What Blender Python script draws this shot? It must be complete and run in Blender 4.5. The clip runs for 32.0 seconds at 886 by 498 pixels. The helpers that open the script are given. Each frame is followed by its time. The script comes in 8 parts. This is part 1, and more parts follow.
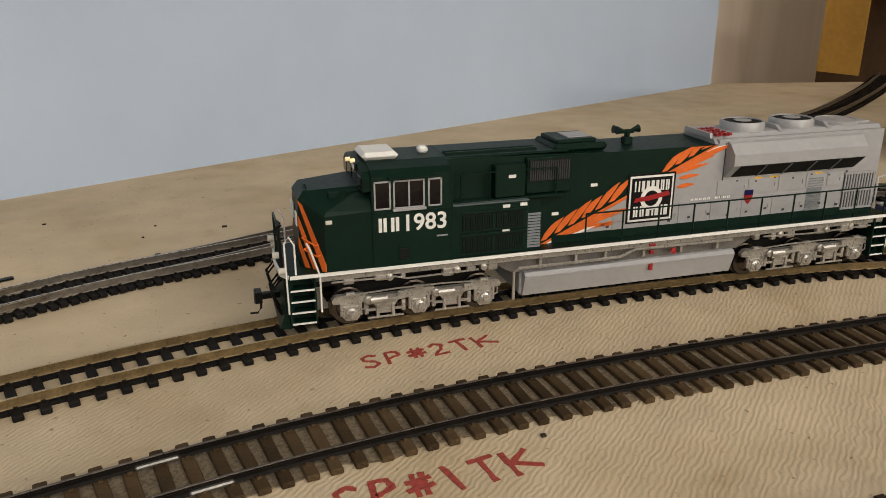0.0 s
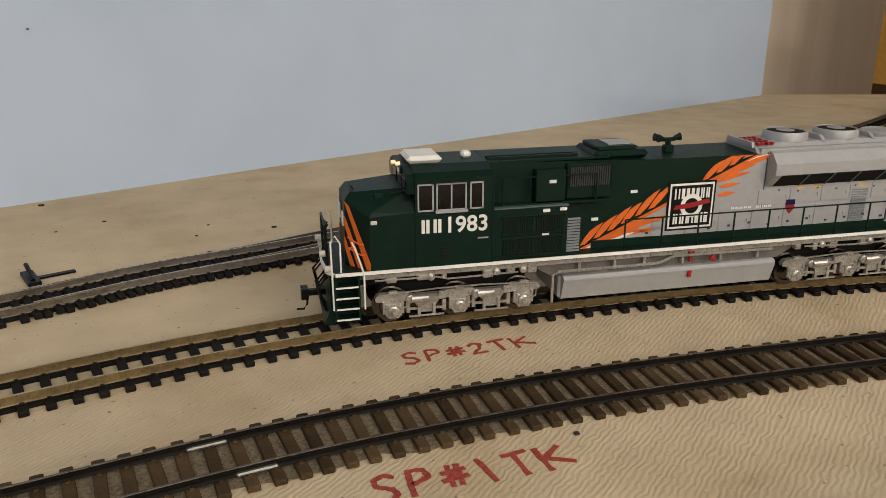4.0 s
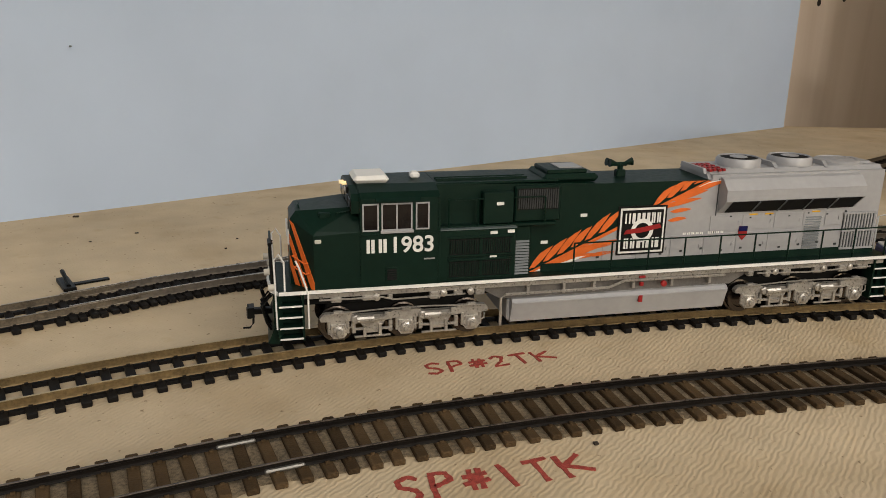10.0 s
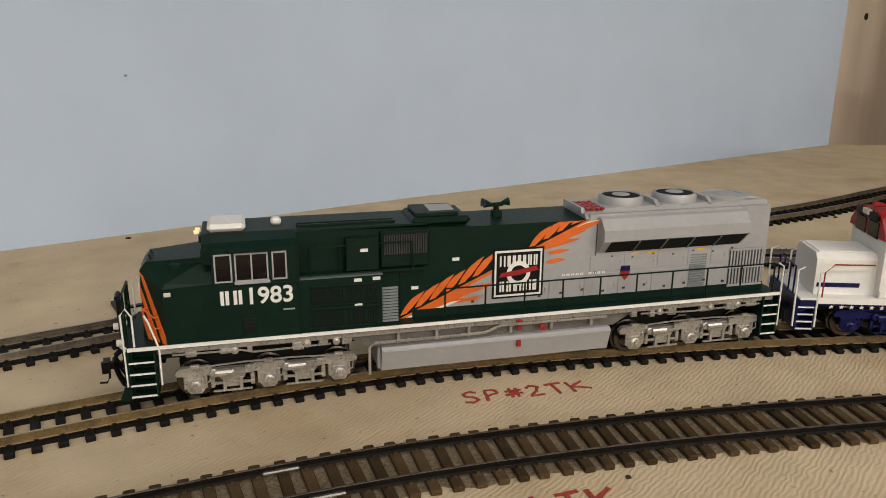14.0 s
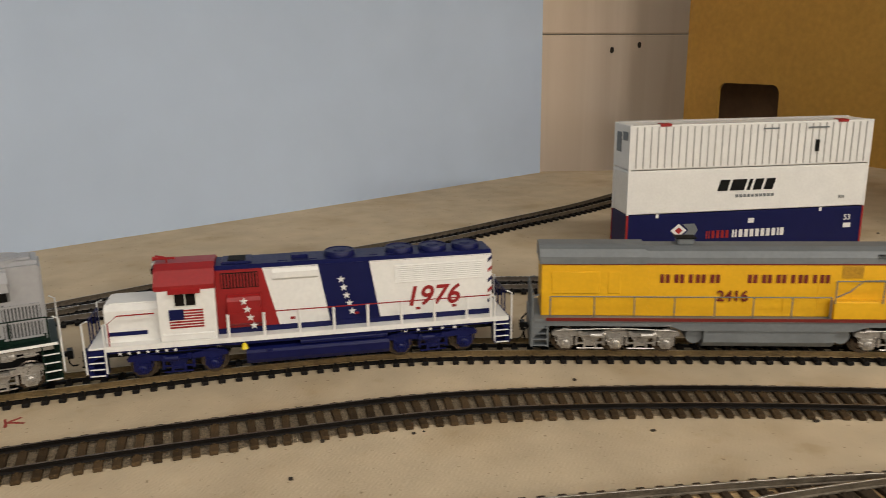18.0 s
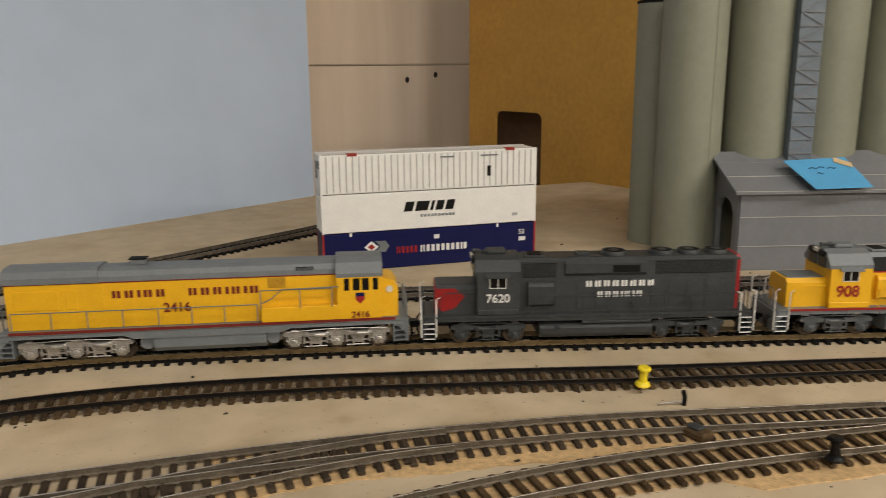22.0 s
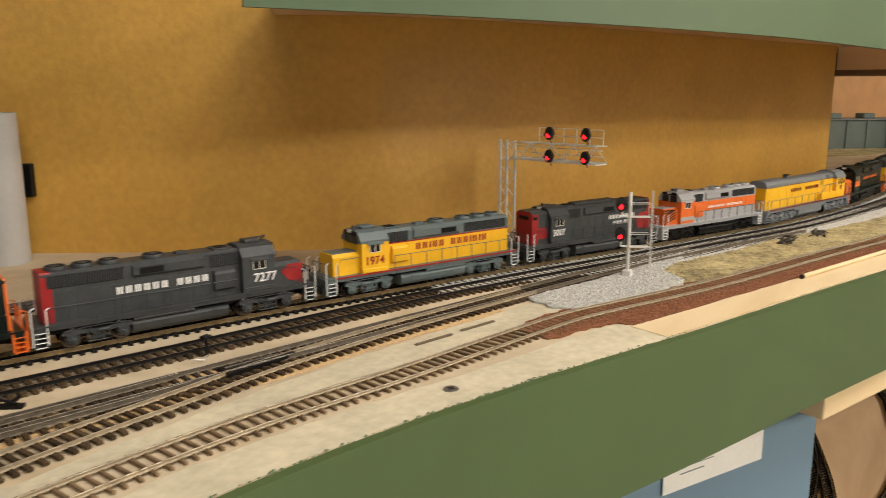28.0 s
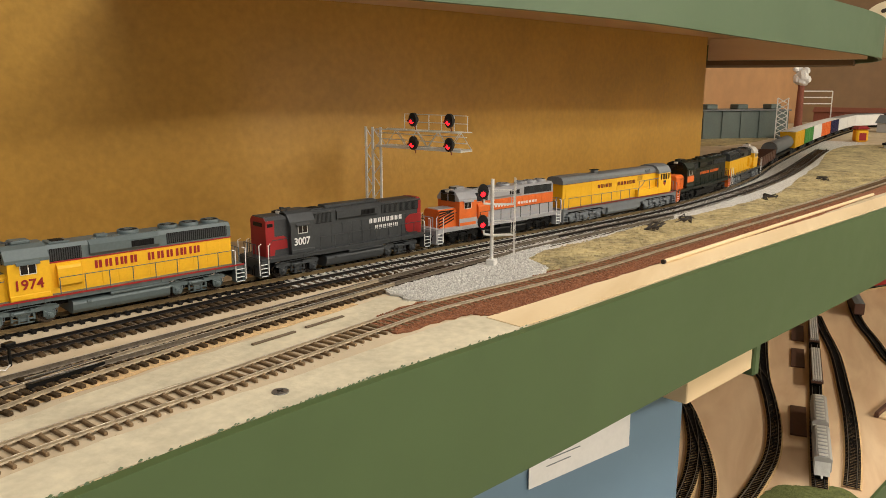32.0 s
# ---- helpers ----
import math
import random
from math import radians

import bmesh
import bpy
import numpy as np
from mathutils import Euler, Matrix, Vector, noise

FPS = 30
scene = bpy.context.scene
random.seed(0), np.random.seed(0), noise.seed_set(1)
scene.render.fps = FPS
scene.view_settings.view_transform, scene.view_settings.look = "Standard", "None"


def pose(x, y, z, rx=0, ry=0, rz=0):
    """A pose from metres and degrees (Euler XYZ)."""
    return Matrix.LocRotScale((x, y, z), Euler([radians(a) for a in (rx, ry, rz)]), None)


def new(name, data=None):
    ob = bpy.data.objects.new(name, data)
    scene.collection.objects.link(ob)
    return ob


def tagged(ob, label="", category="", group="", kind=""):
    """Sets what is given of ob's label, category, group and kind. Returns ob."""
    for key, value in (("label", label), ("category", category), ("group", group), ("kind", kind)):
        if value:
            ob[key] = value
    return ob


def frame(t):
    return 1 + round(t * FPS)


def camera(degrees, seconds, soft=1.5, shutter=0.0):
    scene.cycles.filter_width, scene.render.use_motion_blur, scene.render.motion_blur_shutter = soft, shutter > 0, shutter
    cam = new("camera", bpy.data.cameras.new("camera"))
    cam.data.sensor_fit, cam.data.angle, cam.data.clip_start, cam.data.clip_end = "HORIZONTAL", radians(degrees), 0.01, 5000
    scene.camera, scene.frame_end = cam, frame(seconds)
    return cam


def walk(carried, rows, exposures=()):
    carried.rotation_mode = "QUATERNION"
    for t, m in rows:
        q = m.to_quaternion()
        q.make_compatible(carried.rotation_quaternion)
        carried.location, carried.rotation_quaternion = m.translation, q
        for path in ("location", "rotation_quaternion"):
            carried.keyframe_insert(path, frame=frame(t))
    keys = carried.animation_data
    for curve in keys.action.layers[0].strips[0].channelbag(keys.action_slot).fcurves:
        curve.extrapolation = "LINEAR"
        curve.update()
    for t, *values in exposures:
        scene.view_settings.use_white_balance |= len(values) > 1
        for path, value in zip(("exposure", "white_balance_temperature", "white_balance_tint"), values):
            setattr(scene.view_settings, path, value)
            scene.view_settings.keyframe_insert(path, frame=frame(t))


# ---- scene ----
cam = camera(58.3, 32.0, soft=0.65, shutter=0.35)
# seconds, eye, yaw, pitch, roll (degrees)
PATH = [
    (0, -0.0614, -0.2523, 0.1221, -15.69, -19.28, -0.18),
    (0.5, -0.0631, -0.2554, 0.1204, -14.88, -19.53, -0.27),
    (1, -0.0620, -0.2566, 0.1223, -14.24, -19.27, -0.21),
    (1.5, -0.0627, -0.2576, 0.1205, -13.67, -19.40, -0.30),
    (2, -0.0626, -0.2577, 0.1206, -13.42, -19.16, -0.22),
    (2.5, -0.0624, -0.2579, 0.1201, -12.96, -19.36, -0.24),
    (3, -0.0612, -0.2574, 0.1207, -12.59, -19.36, -0.19),
    (3.5, -0.0620, -0.2604, 0.1225, -12.36, -19.01, -0.11),
    (5.5, -0.0615, -0.2610, 0.1225, -11.95, -18.19, 0.07),
    (6, -0.0616, -0.2614, 0.1203, -11.87, -17.95, 0.23),
    (6.5, -0.0618, -0.2623, 0.1210, -11.89, -17.79, 0.33),
    (7, -0.0615, -0.2611, 0.1207, -11.93, -17.76, 0.47),
    (7.5, -0.0623, -0.2631, 0.1209, -11.76, -17.48, 0.62),
    (8, -0.0632, -0.2640, 0.1204, -11.78, -17.38, 0.74),
    (8.5, -0.0625, -0.2645, 0.1218, -11.60, -17.24, 0.71),
    (9, -0.0625, -0.2647, 0.1213, -11.37, -17.17, 0.71),
    (9.5, -0.0649, -0.2682, 0.1217, -11.00, -16.91, 0.74),
    (10, -0.0659, -0.2687, 0.1200, -10.80, -16.68, 0.87),
    (10.5, -0.0663, -0.2684, 0.1192, -10.60, -16.57, 0.93),
    (11, -0.0654, -0.2678, 0.1197, -10.29, -16.38, 0.93),
    (11.5, -0.0649, -0.2700, 0.1223, -9.84, -16.32, 0.78),
    (12, -0.0647, -0.2706, 0.1248, -9.51, -16.23, 0.69),
    (12.5, -0.0641, -0.2705, 0.1255, -9.20, -16.09, 0.61),
    (13, -0.0655, -0.2726, 0.1221, -8.49, -15.95, 0.51),
    (13.5, -0.0664, -0.2748, 0.1246, -8.13, -16.05, 0.39),
    (15.5, -0.0579, -0.2738, 0.1476, -6.90, -15.68, 0.73),
    (16, -0.0143, -0.2812, 0.1520, -8.46, -15.18, 0.72),
    (16.5, 0.0420, -0.3066, 0.1634, -11.52, -15.25, 0.98),
    (17, 0.0634, -0.3191, 0.1525, -12.93, -14.69, 0.44),
    (17.5, 0.0917, -0.3352, 0.1507, -13.80, -14.63, 0.09),
    (18, 0.1192, -0.3578, 0.1528, -14.64, -14.44, -0.66),
    (18.5, 0.1408, -0.3735, 0.1535, -16.25, -14.40, -0.85),
    (19, 0.1568, -0.3859, 0.1515, -17.92, -14.27, -0.71),
    (19.5, 0.1654, -0.3960, 0.1504, -18.47, -14.22, -0.94),
    (20, 0.1754, -0.4063, 0.1505, -18.83, -14.12, -1.04),
    (20.5, 0.1897, -0.4204, 0.1535, -19.40, -13.95, -0.90),
    (21, 0.1991, -0.4358, 0.1589, -19.84, -13.71, -0.87),
    (21.5, 0.2123, -0.4525, 0.1616, -20.93, -13.45, -0.77),
    (22, 0.2332, -0.4699, 0.1662, -22.86, -13.06, -0.38),
    (22.5, 0.2639, -0.4898, 0.1644, -25.50, -12.82, 0.21),
    (23, 0.2953, -0.5062, 0.1626, -28.17, -12.64, 0.65),
    (23.5, 0.3226, -0.5193, 0.1599, -31.19, -12.64, 0.55),
    (24, 0.3423, -0.5358, 0.1617, -33.35, -12.68, -0.29),
    (24.5, 0.3627, -0.5551, 0.1638, -35.69, -12.76, -0.62),
    (25, 0.3860, -0.5704, 0.1609, -38.31, -12.59, -0.82),
    (25.5, 0.4121, -0.5969, 0.1591, -41.33, -12.42, -0.78),
    (26, 0.4388, -0.6252, 0.1649, -46.14, -12.57, -0.35),
    (26.5, 0.4550, -0.6383, 0.1665, -49.56, -12.54, -0.11),
    (28.5, 0.5753, -0.7076, 0.1722, -62.58, -11.76, -0.24),
    (29, 0.5843, -0.7390, 0.1801, -65.13, -12.30, -0.19),
    (29.5, 0.5883, -0.7413, 0.1788, -66.61, -11.92, -0.17),
    (30, 0.5896, -0.7343, 0.1745, -66.79, -11.91, -0.37),
    (30.5, 0.5974, -0.7210, 0.1716, -66.74, -11.78, -0.64),
    (31, 0.6042, -0.7103, 0.1660, -66.86, -11.53, -0.76),
    (31.5, 0.6014, -0.7058, 0.1623, -66.72, -11.75, -0.40),
    (32, 0.5965, -0.6969, 0.1598, -66.55, -11.93, 0.10),
]


def eye_pose(x, y, z, yaw, pitch, roll):
    return pose(x, y, z, 90 + pitch, 0, yaw) @ pose(0, 0, 0, 0, 0, roll)


walk(cam, [(t, eye_pose(*v)) for t, *v in PATH],
     [(0, -0.48), (9, -0.50), (13, -0.48), (16, -0.52), (18, -0.62), (21, -0.64), (23, -0.58), (24.5, -0.50), (26, -0.34), (28.5, -0.38), (29, -0.38), (29.5, -0.58), (30, -0.60), (31, -0.52), (32, -0.44)])

# ---------------------------------------------------------------- light
world = bpy.data.worlds.new("room_air")
scene.world = world
world.use_nodes = True
world.node_tree.nodes["Background"].inputs[0].default_value = (1.0, 0.86, 0.68, 1)
world.node_tree.nodes["Background"].inputs[1].default_value = 0.12


def ceiling_lamp(x, y, z, sx, sy, watts, turn=0, tint=(1.0, 0.94, 0.86)):
    li = bpy.data.lights.new("ceiling_tube_light", "AREA")
    li.shape, li.size, li.size_y, li.energy = "RECTANGLE", sx, sy, watts
    li.color = tint
    ob = new("ceiling_tube_light", li)
    ob.matrix_basis = pose(x, y, z, 0, 0, turn)
    return ob


for lx, ly, watts in ((-0.8, -2.3, 44.0), (1.0, -3.9, 130.0), (2.9, -3.9, 105.0), (0.1, -1.0, 12.0), (1.35, -1.25, 29.0), (3.6, -2.0, 13.0)):
    ceiling_lamp(lx, ly, 1.28, 1.2, 0.3, watts, -8, (1.0, 0.92, 0.725) if lx > 1.5 else (1.0, 0.945, 0.875))


# ---------------------------------------------------------------- materials
def mat(name, col, rough=0.5, metal=0.0, var=0.15, scale=60.0, bump=0.0, coat=0.0, per_piece=0.0, emit=0.0, fine=6.0, spec=0.4):
    """A surface with colour that varies at two scales, uneven gloss and fine relief."""
    m = bpy.data.materials.new(name)
    m.use_nodes = True
    nt = m.node_tree
    b = nt.nodes["Principled BSDF"]
    b.inputs["Metallic"].default_value = metal
    b.inputs["Coat Weight"].default_value = coat
    b.inputs["Specular IOR Level"].default_value = spec
    tc = nt.nodes.new("ShaderNodeTexCoord")
    n1, n2 = nt.nodes.new("ShaderNodeTexNoise"), nt.nodes.new("ShaderNodeTexNoise")
    for n, s in ((n1, scale), (n2, scale * fine)):
        n.inputs["Scale"].default_value, n.inputs["Detail"].default_value = s, 4
        nt.links.new(tc.outputs["Object"], n.inputs["Vector"])
    add = nt.nodes.new("ShaderNodeMath")
    add.operation = "ADD"
    nt.links.new(n1.outputs["Fac"], add.inputs[0])
    nt.links.new(n2.outputs["Fac"], add.inputs[1])
    last = add
    if per_piece:
        oi = nt.nodes.new("ShaderNodeObjectInfo")
        mul = nt.nodes.new("ShaderNodeMath")
        mul.operation = "MULTIPLY_ADD"
        mul.inputs[1].default_value = per_piece
        nt.links.new(oi.outputs["Random"], mul.inputs[0])
        nt.links.new(add.outputs[0], mul.inputs[2])
        last = mul
    ramp = nt.nodes.new("ShaderNodeMapRange")
    lo = 0.7
    ramp.inputs["From Min"].default_value, ramp.inputs["From Max"].default_value = lo, 1.3 + per_piece
    ramp.inputs["To Min"].default_value, ramp.inputs["To Max"].default_value = 0.0, 1.0
    nt.links.new(last.outputs[0], ramp.inputs["Value"])
    mix = nt.nodes.new("ShaderNodeMix")
    mix.data_type = "RGBA"
    mix.inputs["A"].default_value = (*[c * (1 - var) for c in col], 1)
    mix.inputs["B"].default_value = (*[min(1, c * (1 + var)) for c in col], 1)
    nt.links.new(ramp.outputs[0], mix.inputs["Factor"])
    nt.links.new(mix.outputs["Result"], b.inputs["Base Color"])
    rr = nt.nodes.new("ShaderNodeMapRange")
    rr.inputs["To Min"].default_value, rr.inputs["To Max"].default_value = max(0.03, rough - 0.1), min(1, rough + 0.1)
    nt.links.new(n2.outputs["Fac"], rr.inputs["Value"])
    nt.links.new(rr.outputs[0], b.inputs["Roughness"])
    if bump:
        bp = nt.nodes.new("ShaderNodeBump")
        bp.inputs["Strength"].default_value, bp.inputs["Distance"].default_value = bump, 0.001
        nt.links.new(n2.outputs["Fac"], bp.inputs["Height"])
        nt.links.new(bp.outputs[0], b.inputs["Normal"])
    if emit:
        b.inputs["Emission Color"].default_value = (*col, 1)
        b.inputs["Emission Strength"].default_value = emit
    return m


def wood_mat(name, col, dark, stretch=(2, 30, 30), rough=0.6):
    m = mat(name, col, rough, 0, 0.08, 30, 0.1)
    nt = m.node_tree
    b = nt.nodes["Principled BSDF"]
    tc = nt.nodes.new("ShaderNodeTexCoord")
    mp = nt.nodes.new("ShaderNodeMapping")
    mp.inputs["Scale"].default_value = stretch
    nt.links.new(tc.outputs["Object"], mp.inputs["Vector"])
    n = nt.nodes.new("ShaderNodeTexNoise")
    n.inputs["Scale"].default_value, n.inputs["Detail"].default_value, n.inputs["Distortion"].default_value = 1.0, 6, 0.8
    nt.links.new(mp.outputs[0], n.inputs["Vector"])
    rp = nt.nodes.new("ShaderNodeValToRGB")
    rp.color_ramp.elements[0].position, rp.color_ramp.elements[1].position = 0.35, 0.62
    rp.color_ramp.elements[0].color, rp.color_ramp.elements[1].color = (*dark, 1), (*col, 1)
    nt.links.new(n.outputs["Fac"], rp.inputs["Fac"])
    nt.links.new(rp.outputs[0], b.inputs["Base Color"])
    return m


def board_mat():
    """Tan fibre board whose pressed screen pattern shows as fine ripples, with stains and flecks."""
    m = mat("tan_fibreboard", (0.525, 0.425, 0.29), 0.85, 0, 0.13, 7, 0.0, spec=0.2)
    nt = m.node_tree
    b = nt.nodes["Principled BSDF"]
    tc = nt.nodes.new("ShaderNodeTexCoord")
    mp = nt.nodes.new("ShaderNodeMapping")
    mp.inputs["Rotation"].default_value = (0, 0, 0.80)
    nt.links.new(tc.outputs["Object"], mp.inputs["Vector"])
    w = nt.nodes.new("ShaderNodeTexWave")
    w.inputs["Scale"].default_value = 0.314 / 0.0017
    w.inputs["Distortion"].default_value, w.inputs["Detail"].default_value, w.inputs["Detail Scale"].default_value = 6.5, 3, 1.1
    nt.links.new(mp.outputs[0], w.inputs["Vector"])
    mp2 = nt.nodes.new("ShaderNodeMapping")
    mp2.inputs["Rotation"].default_value = (0, 0, 0.80)
    mp2.inputs["Scale"].default_value = (420, 260, 300)
    nt.links.new(tc.outputs["Object"], mp2.inputs["Vector"])
    nz = nt.nodes.new("ShaderNodeTexNoise")
    nz.inputs["Scale"].default_value, nz.inputs["Detail"].default_value = 1.0, 2
    nt.links.new(mp2.outputs[0], nz.inputs["Vector"])
    mul = nt.nodes.new("ShaderNodeMath")
    mul.operation = "MULTIPLY"
    nt.links.new(w.outputs["Fac"], mul.inputs[0])
    nt.links.new(nz.outputs["Fac"], mul.inputs[1])
    bp = nt.nodes.new("ShaderNodeBump")
    bp.inputs["Distance"].default_value = 0.0005
    xyz = nt.nodes.new("ShaderNodeSeparateXYZ")
    nt.links.new(tc.outputs["Object"], xyz.inputs[0])
    fade = nt.nodes.new("ShaderNodeMapRange")
    for k, v in (("From Min", 0.14), ("From Max", 0.34), ("To Min", 0.42), ("To Max", 0.06)):
        fade.inputs[k].default_value = v
    nt.links.new(xyz.outputs[0], fade.inputs["Value"])
    nt.links.new(fade.outputs[0], bp.inputs["Strength"])
    nt.links.new(mul.outputs[0], bp.inputs["Height"])
    nt.links.new(bp.outputs[0], b.inputs["Normal"])
    last = b.inputs["Base Color"].links[0].from_socket
    for scale, lo, hi, tint, fac in ((420, 0.27, 0.33, (0.30, 0.25, 0.19), 0.75), (16, 0.30, 0.52, (0.74, 0.68, 0.58), 0.6), (60, 0.62, 0.75, (0.80, 0.74, 0.62), 0.5)):
        sp = nt.nodes.new("ShaderNodeTexNoise")
        sp.inputs["Scale"].default_value, sp.inputs["Detail"].default_value = scale, 3
        nt.links.new(tc.outputs["Object"], sp.inputs["Vector"])
        rp = nt.nodes.new("ShaderNodeValToRGB")
        rp.color_ramp.elements[0].position, rp.color_ramp.elements[1].position = lo, hi
        ends = ((*tint, 1), (1, 1, 1, 1))
        rp.color_ramp.elements[0].color, rp.color_ramp.elements[1].color = ends if lo < 0.6 else ends[::-1]
        nt.links.new(sp.outputs["Fac"], rp.inputs["Fac"])
        mx = nt.nodes.new("ShaderNodeMix")
        mx.data_type, mx.blend_type = "RGBA", "MULTIPLY"
        mx.inputs["Factor"].default_value = fac
        nt.links.new(last, mx.inputs["A"])
        nt.links.new(rp.outputs[0], mx.inputs["B"])
        last = mx.outputs["Result"]
    nt.links.new(last, b.inputs["Base Color"])
    return m


M_BOARD = board_mat()
M_PLASTER = mat("pale_plaster_ground", (0.54, 0.475, 0.335), 0.9, 0, 0.16, 24, 0.6)
M_SKY = mat("pale_blue_grey_paint", (0.435, 0.525, 0.665), 0.75, 0, 0.04, 3, 0.06)
M_MASON = mat("brown_hardboard", (0.56, 0.315, 0.062), 0.42, 0, 0.12, 9, 0.35, fine=14.0)
M_PINE = wood_mat("pale_pine_panel", (0.74, 0.62, 0.50), (0.66, 0.54, 0.42), (14, 14, 1.2))
M_PLY = wood_mat("plywood", (0.82, 0.60, 0.38), (0.70, 0.47, 0.28), (3, 14, 14))
M_CREAM = wood_mat("bare_cream_wood", (0.72, 0.56, 0.34), (0.62, 0.46, 0.26), (2, 20, 20))
M_FASCIA = mat("olive_green_paint", (0.066, 0.103, 0.037), 0.5, 0, 0.06, 5, 0.05)
M_FASCIA2 = mat("sage_green_paint", (0.085, 0.128, 0.068), 0.5, 0, 0.06, 5, 0.05)
M_BLUELOW = mat("lower_blue_paint", (0.14, 0.22, 0.29), 0.7, 0, 0.05, 4)
M_TIE_BLACK = mat("black_plastic_tie", (0.0065, 0.0055, 0.005), 0.6, 0, 0.35, 200, 0, per_piece=0.5, spec=0.15)
M_TIE_BROWN = mat("weathered_brown_tie", (0.066, 0.042, 0.021), 0.8, 0, 0.65, 300, 0.6, per_piece=1.0, spec=0.12)
M_TIE_DARK = mat("dark_brown_tie", (0.044, 0.031, 0.020), 0.8, 0, 0.55, 240, 0.3, per_piece=1.0, spec=0.15)
M_RAIL_BRASS = mat("brass_rail", (0.17, 0.118, 0.055), 0.42, 0.45, 0.35, 160)
M_RAIL_BLACK = mat("blackened_rail", (0.0075, 0.0058, 0.0048), 0.45, 0.1, 0.3, 90, spec=0.2)
M_RAIL_STEEL = mat("nickel_silver_rail", (0.20, 0.175, 0.145), 0.4, 0.6, 0.25, 90)
M_RAIL_DULL = mat("dulled_nickel_rail", (0.135, 0.110, 0.080), 0.45, 0.4, 0.4, 160)
M_TIE_LIGHT = mat("pale_brown_tie", (0.17, 0.112, 0.060), 0.75, 0, 0.4, 240, 0.2, per_piece=0.8, spec=0.15)
M_RAIL_PALE = mat("pale_nickel_rail", (0.34, 0.275, 0.185), 0.42, 0.4, 0.3, 160)
M_TOP_BRASS = mat("worn_brass_railhead", (0.46, 0.37, 0.23), 0.33, 0.9, 0.2, 90)
M_TOP_STEEL = mat("polished_railhead", (0.55, 0.52, 0.47), 0.28, 0.9, 0.2, 90)
M_TOP_DULL = mat("dull_railhead", (0.36, 0.33, 0.29), 0.32, 0.85, 0.25, 90)
# brown darkened to carry the shade on the far wall and deck underside
M_SHADED_BROWN = mat("shaded_brown_board", (0.17, 0.095, 0.043), 0.7, 0, 0.15, 4, 0.05)
M_CORK = mat("cork_roadbed", (0.58, 0.39, 0.19), 0.9, 0, 0.3, 300, 0.6)
M_MARKER = mat("red_marker_ink", (0.30, 0.048, 0.035), 0.7, 0, 0.45, 700)
M_BALLAST = mat("grey_ballast", (0.54, 0.52, 0.47), 0.9, 0, 0.5, 500, 0.8)
M_REDBALL = mat("red_brown_ballast", (0.24, 0.092, 0.040), 0.9, 0, 0.6, 500, 0.8)
M_GRASS = mat("dry_grass_turf", (0.34, 0.272, 0.132), 0.95, 0, 0.55, 22, 0.8)
M_GREENTURF = mat("green_turf", (0.14, 0.16, 0.05), 0.95, 0, 0.4, 120, 0.8)
M_TRUNK = mat("dark_twig", (0.03, 0.022, 0.015), 0.9, 0, 0.3, 200)

GREEN = mat("dark_green_paint", (0.0024, 0.0140, 0.0088), 0.42, 0, 0.15, 90, 0.02, 0.0, spec=0.16)
BLACKGREEN = mat("black_green_paint", (0.0035, 0.0085, 0.006), 0.38, 0, 0.12, 90, 0.02, 0.05, spec=0.25)
SILVER = mat("silver_grey_paint", (0.35, 0.35, 0.36), 0.40, 0.15, 0.06, 70, 0.02)
SILVER2 = mat("silver_truck_paint", (0.38, 0.355, 0.32), 0.30, 0.5, 0.25, 200)
WHITE = mat("white_paint", (0.74, 0.73, 0.70), 0.4, 0, 0.05, 90)
NAVY = mat("navy_blue_paint", (0.0040, 0.0062, 0.058), 0.38, 0, 0.1, 90, spec=0.25)
RED = mat("bright_red_paint", (0.27, 0.011, 0.012), 0.4, 0, 0.1, 90)
ORANGE = mat("orange_paint", (0.66, 0.13, 0.018), 0.42, 0, 0.1, 90)
YELLOW = mat("armour_yellow_paint", (0.74, 0.40, 0.010), 0.42, 0, 0.06, 90)
GREY = mat("medium_grey_paint", (0.145, 0.158, 0.165), 0.45, 0, 0.1, 90)
DGREY = mat("dark_grey_paint", (0.040, 0.043, 0.044), 0.46, 0, 0.2, 90, spec=0.3)
BLACK = mat("black_plastic", (0.004, 0.004, 0.004), 0.42, 0, 0.2, 150, spec=0.2)
UNDER = mat("dull_underframe_paint", (0.15, 0.14, 0.13), 0.45, 0.3, 0.25, 160)
GREYTEAL = mat("blue_grey_paint", (0.088, 0.112, 0.112), 0.45, 0, 0.12, 90)
DUST = mat("grey_brown_track_grime", (0.30, 0.23, 0.145), 0.95, 0, 0.6, 900, 1.0)
# truck grey with the shade under the engine mixed into its colour
TRUCKGREY = mat("shadowed_truck_grey", (0.075, 0.080, 0.083), 0.45, 0, 0.25, 160)
MUSTARD = mat("mustard_mesh", (0.42, 0.22, 0.008), 0.6, 0, 0.3, 600)
MAROON = mat("dark_red_paint", (0.15, 0.014, 0.010), 0.45, 0, 0.1, 90)
SOOT = mat("soft_black_grille", (0.006, 0.0057, 0.0053), 0.7, 0, 0.3, 300, spec=0.2)
BROWN = mat("boxcar_brown", (0.10, 0.045, 0.028), 0.6, 0, 0.15, 90)
CHROME = mat("bright_wheel_metal", (0.10, 0.085, 0.075), 0.2, 0.9, 0.2, 90)
GLASS = mat("dark_window_glazing", (0.008, 0.006, 0.006), 0.12, 0, 0.1, 60)
AMBER = mat("lit_headlight", (1.0, 0.75, 0.4), 0.3, 0, 0.0, 60, emit=0.5)
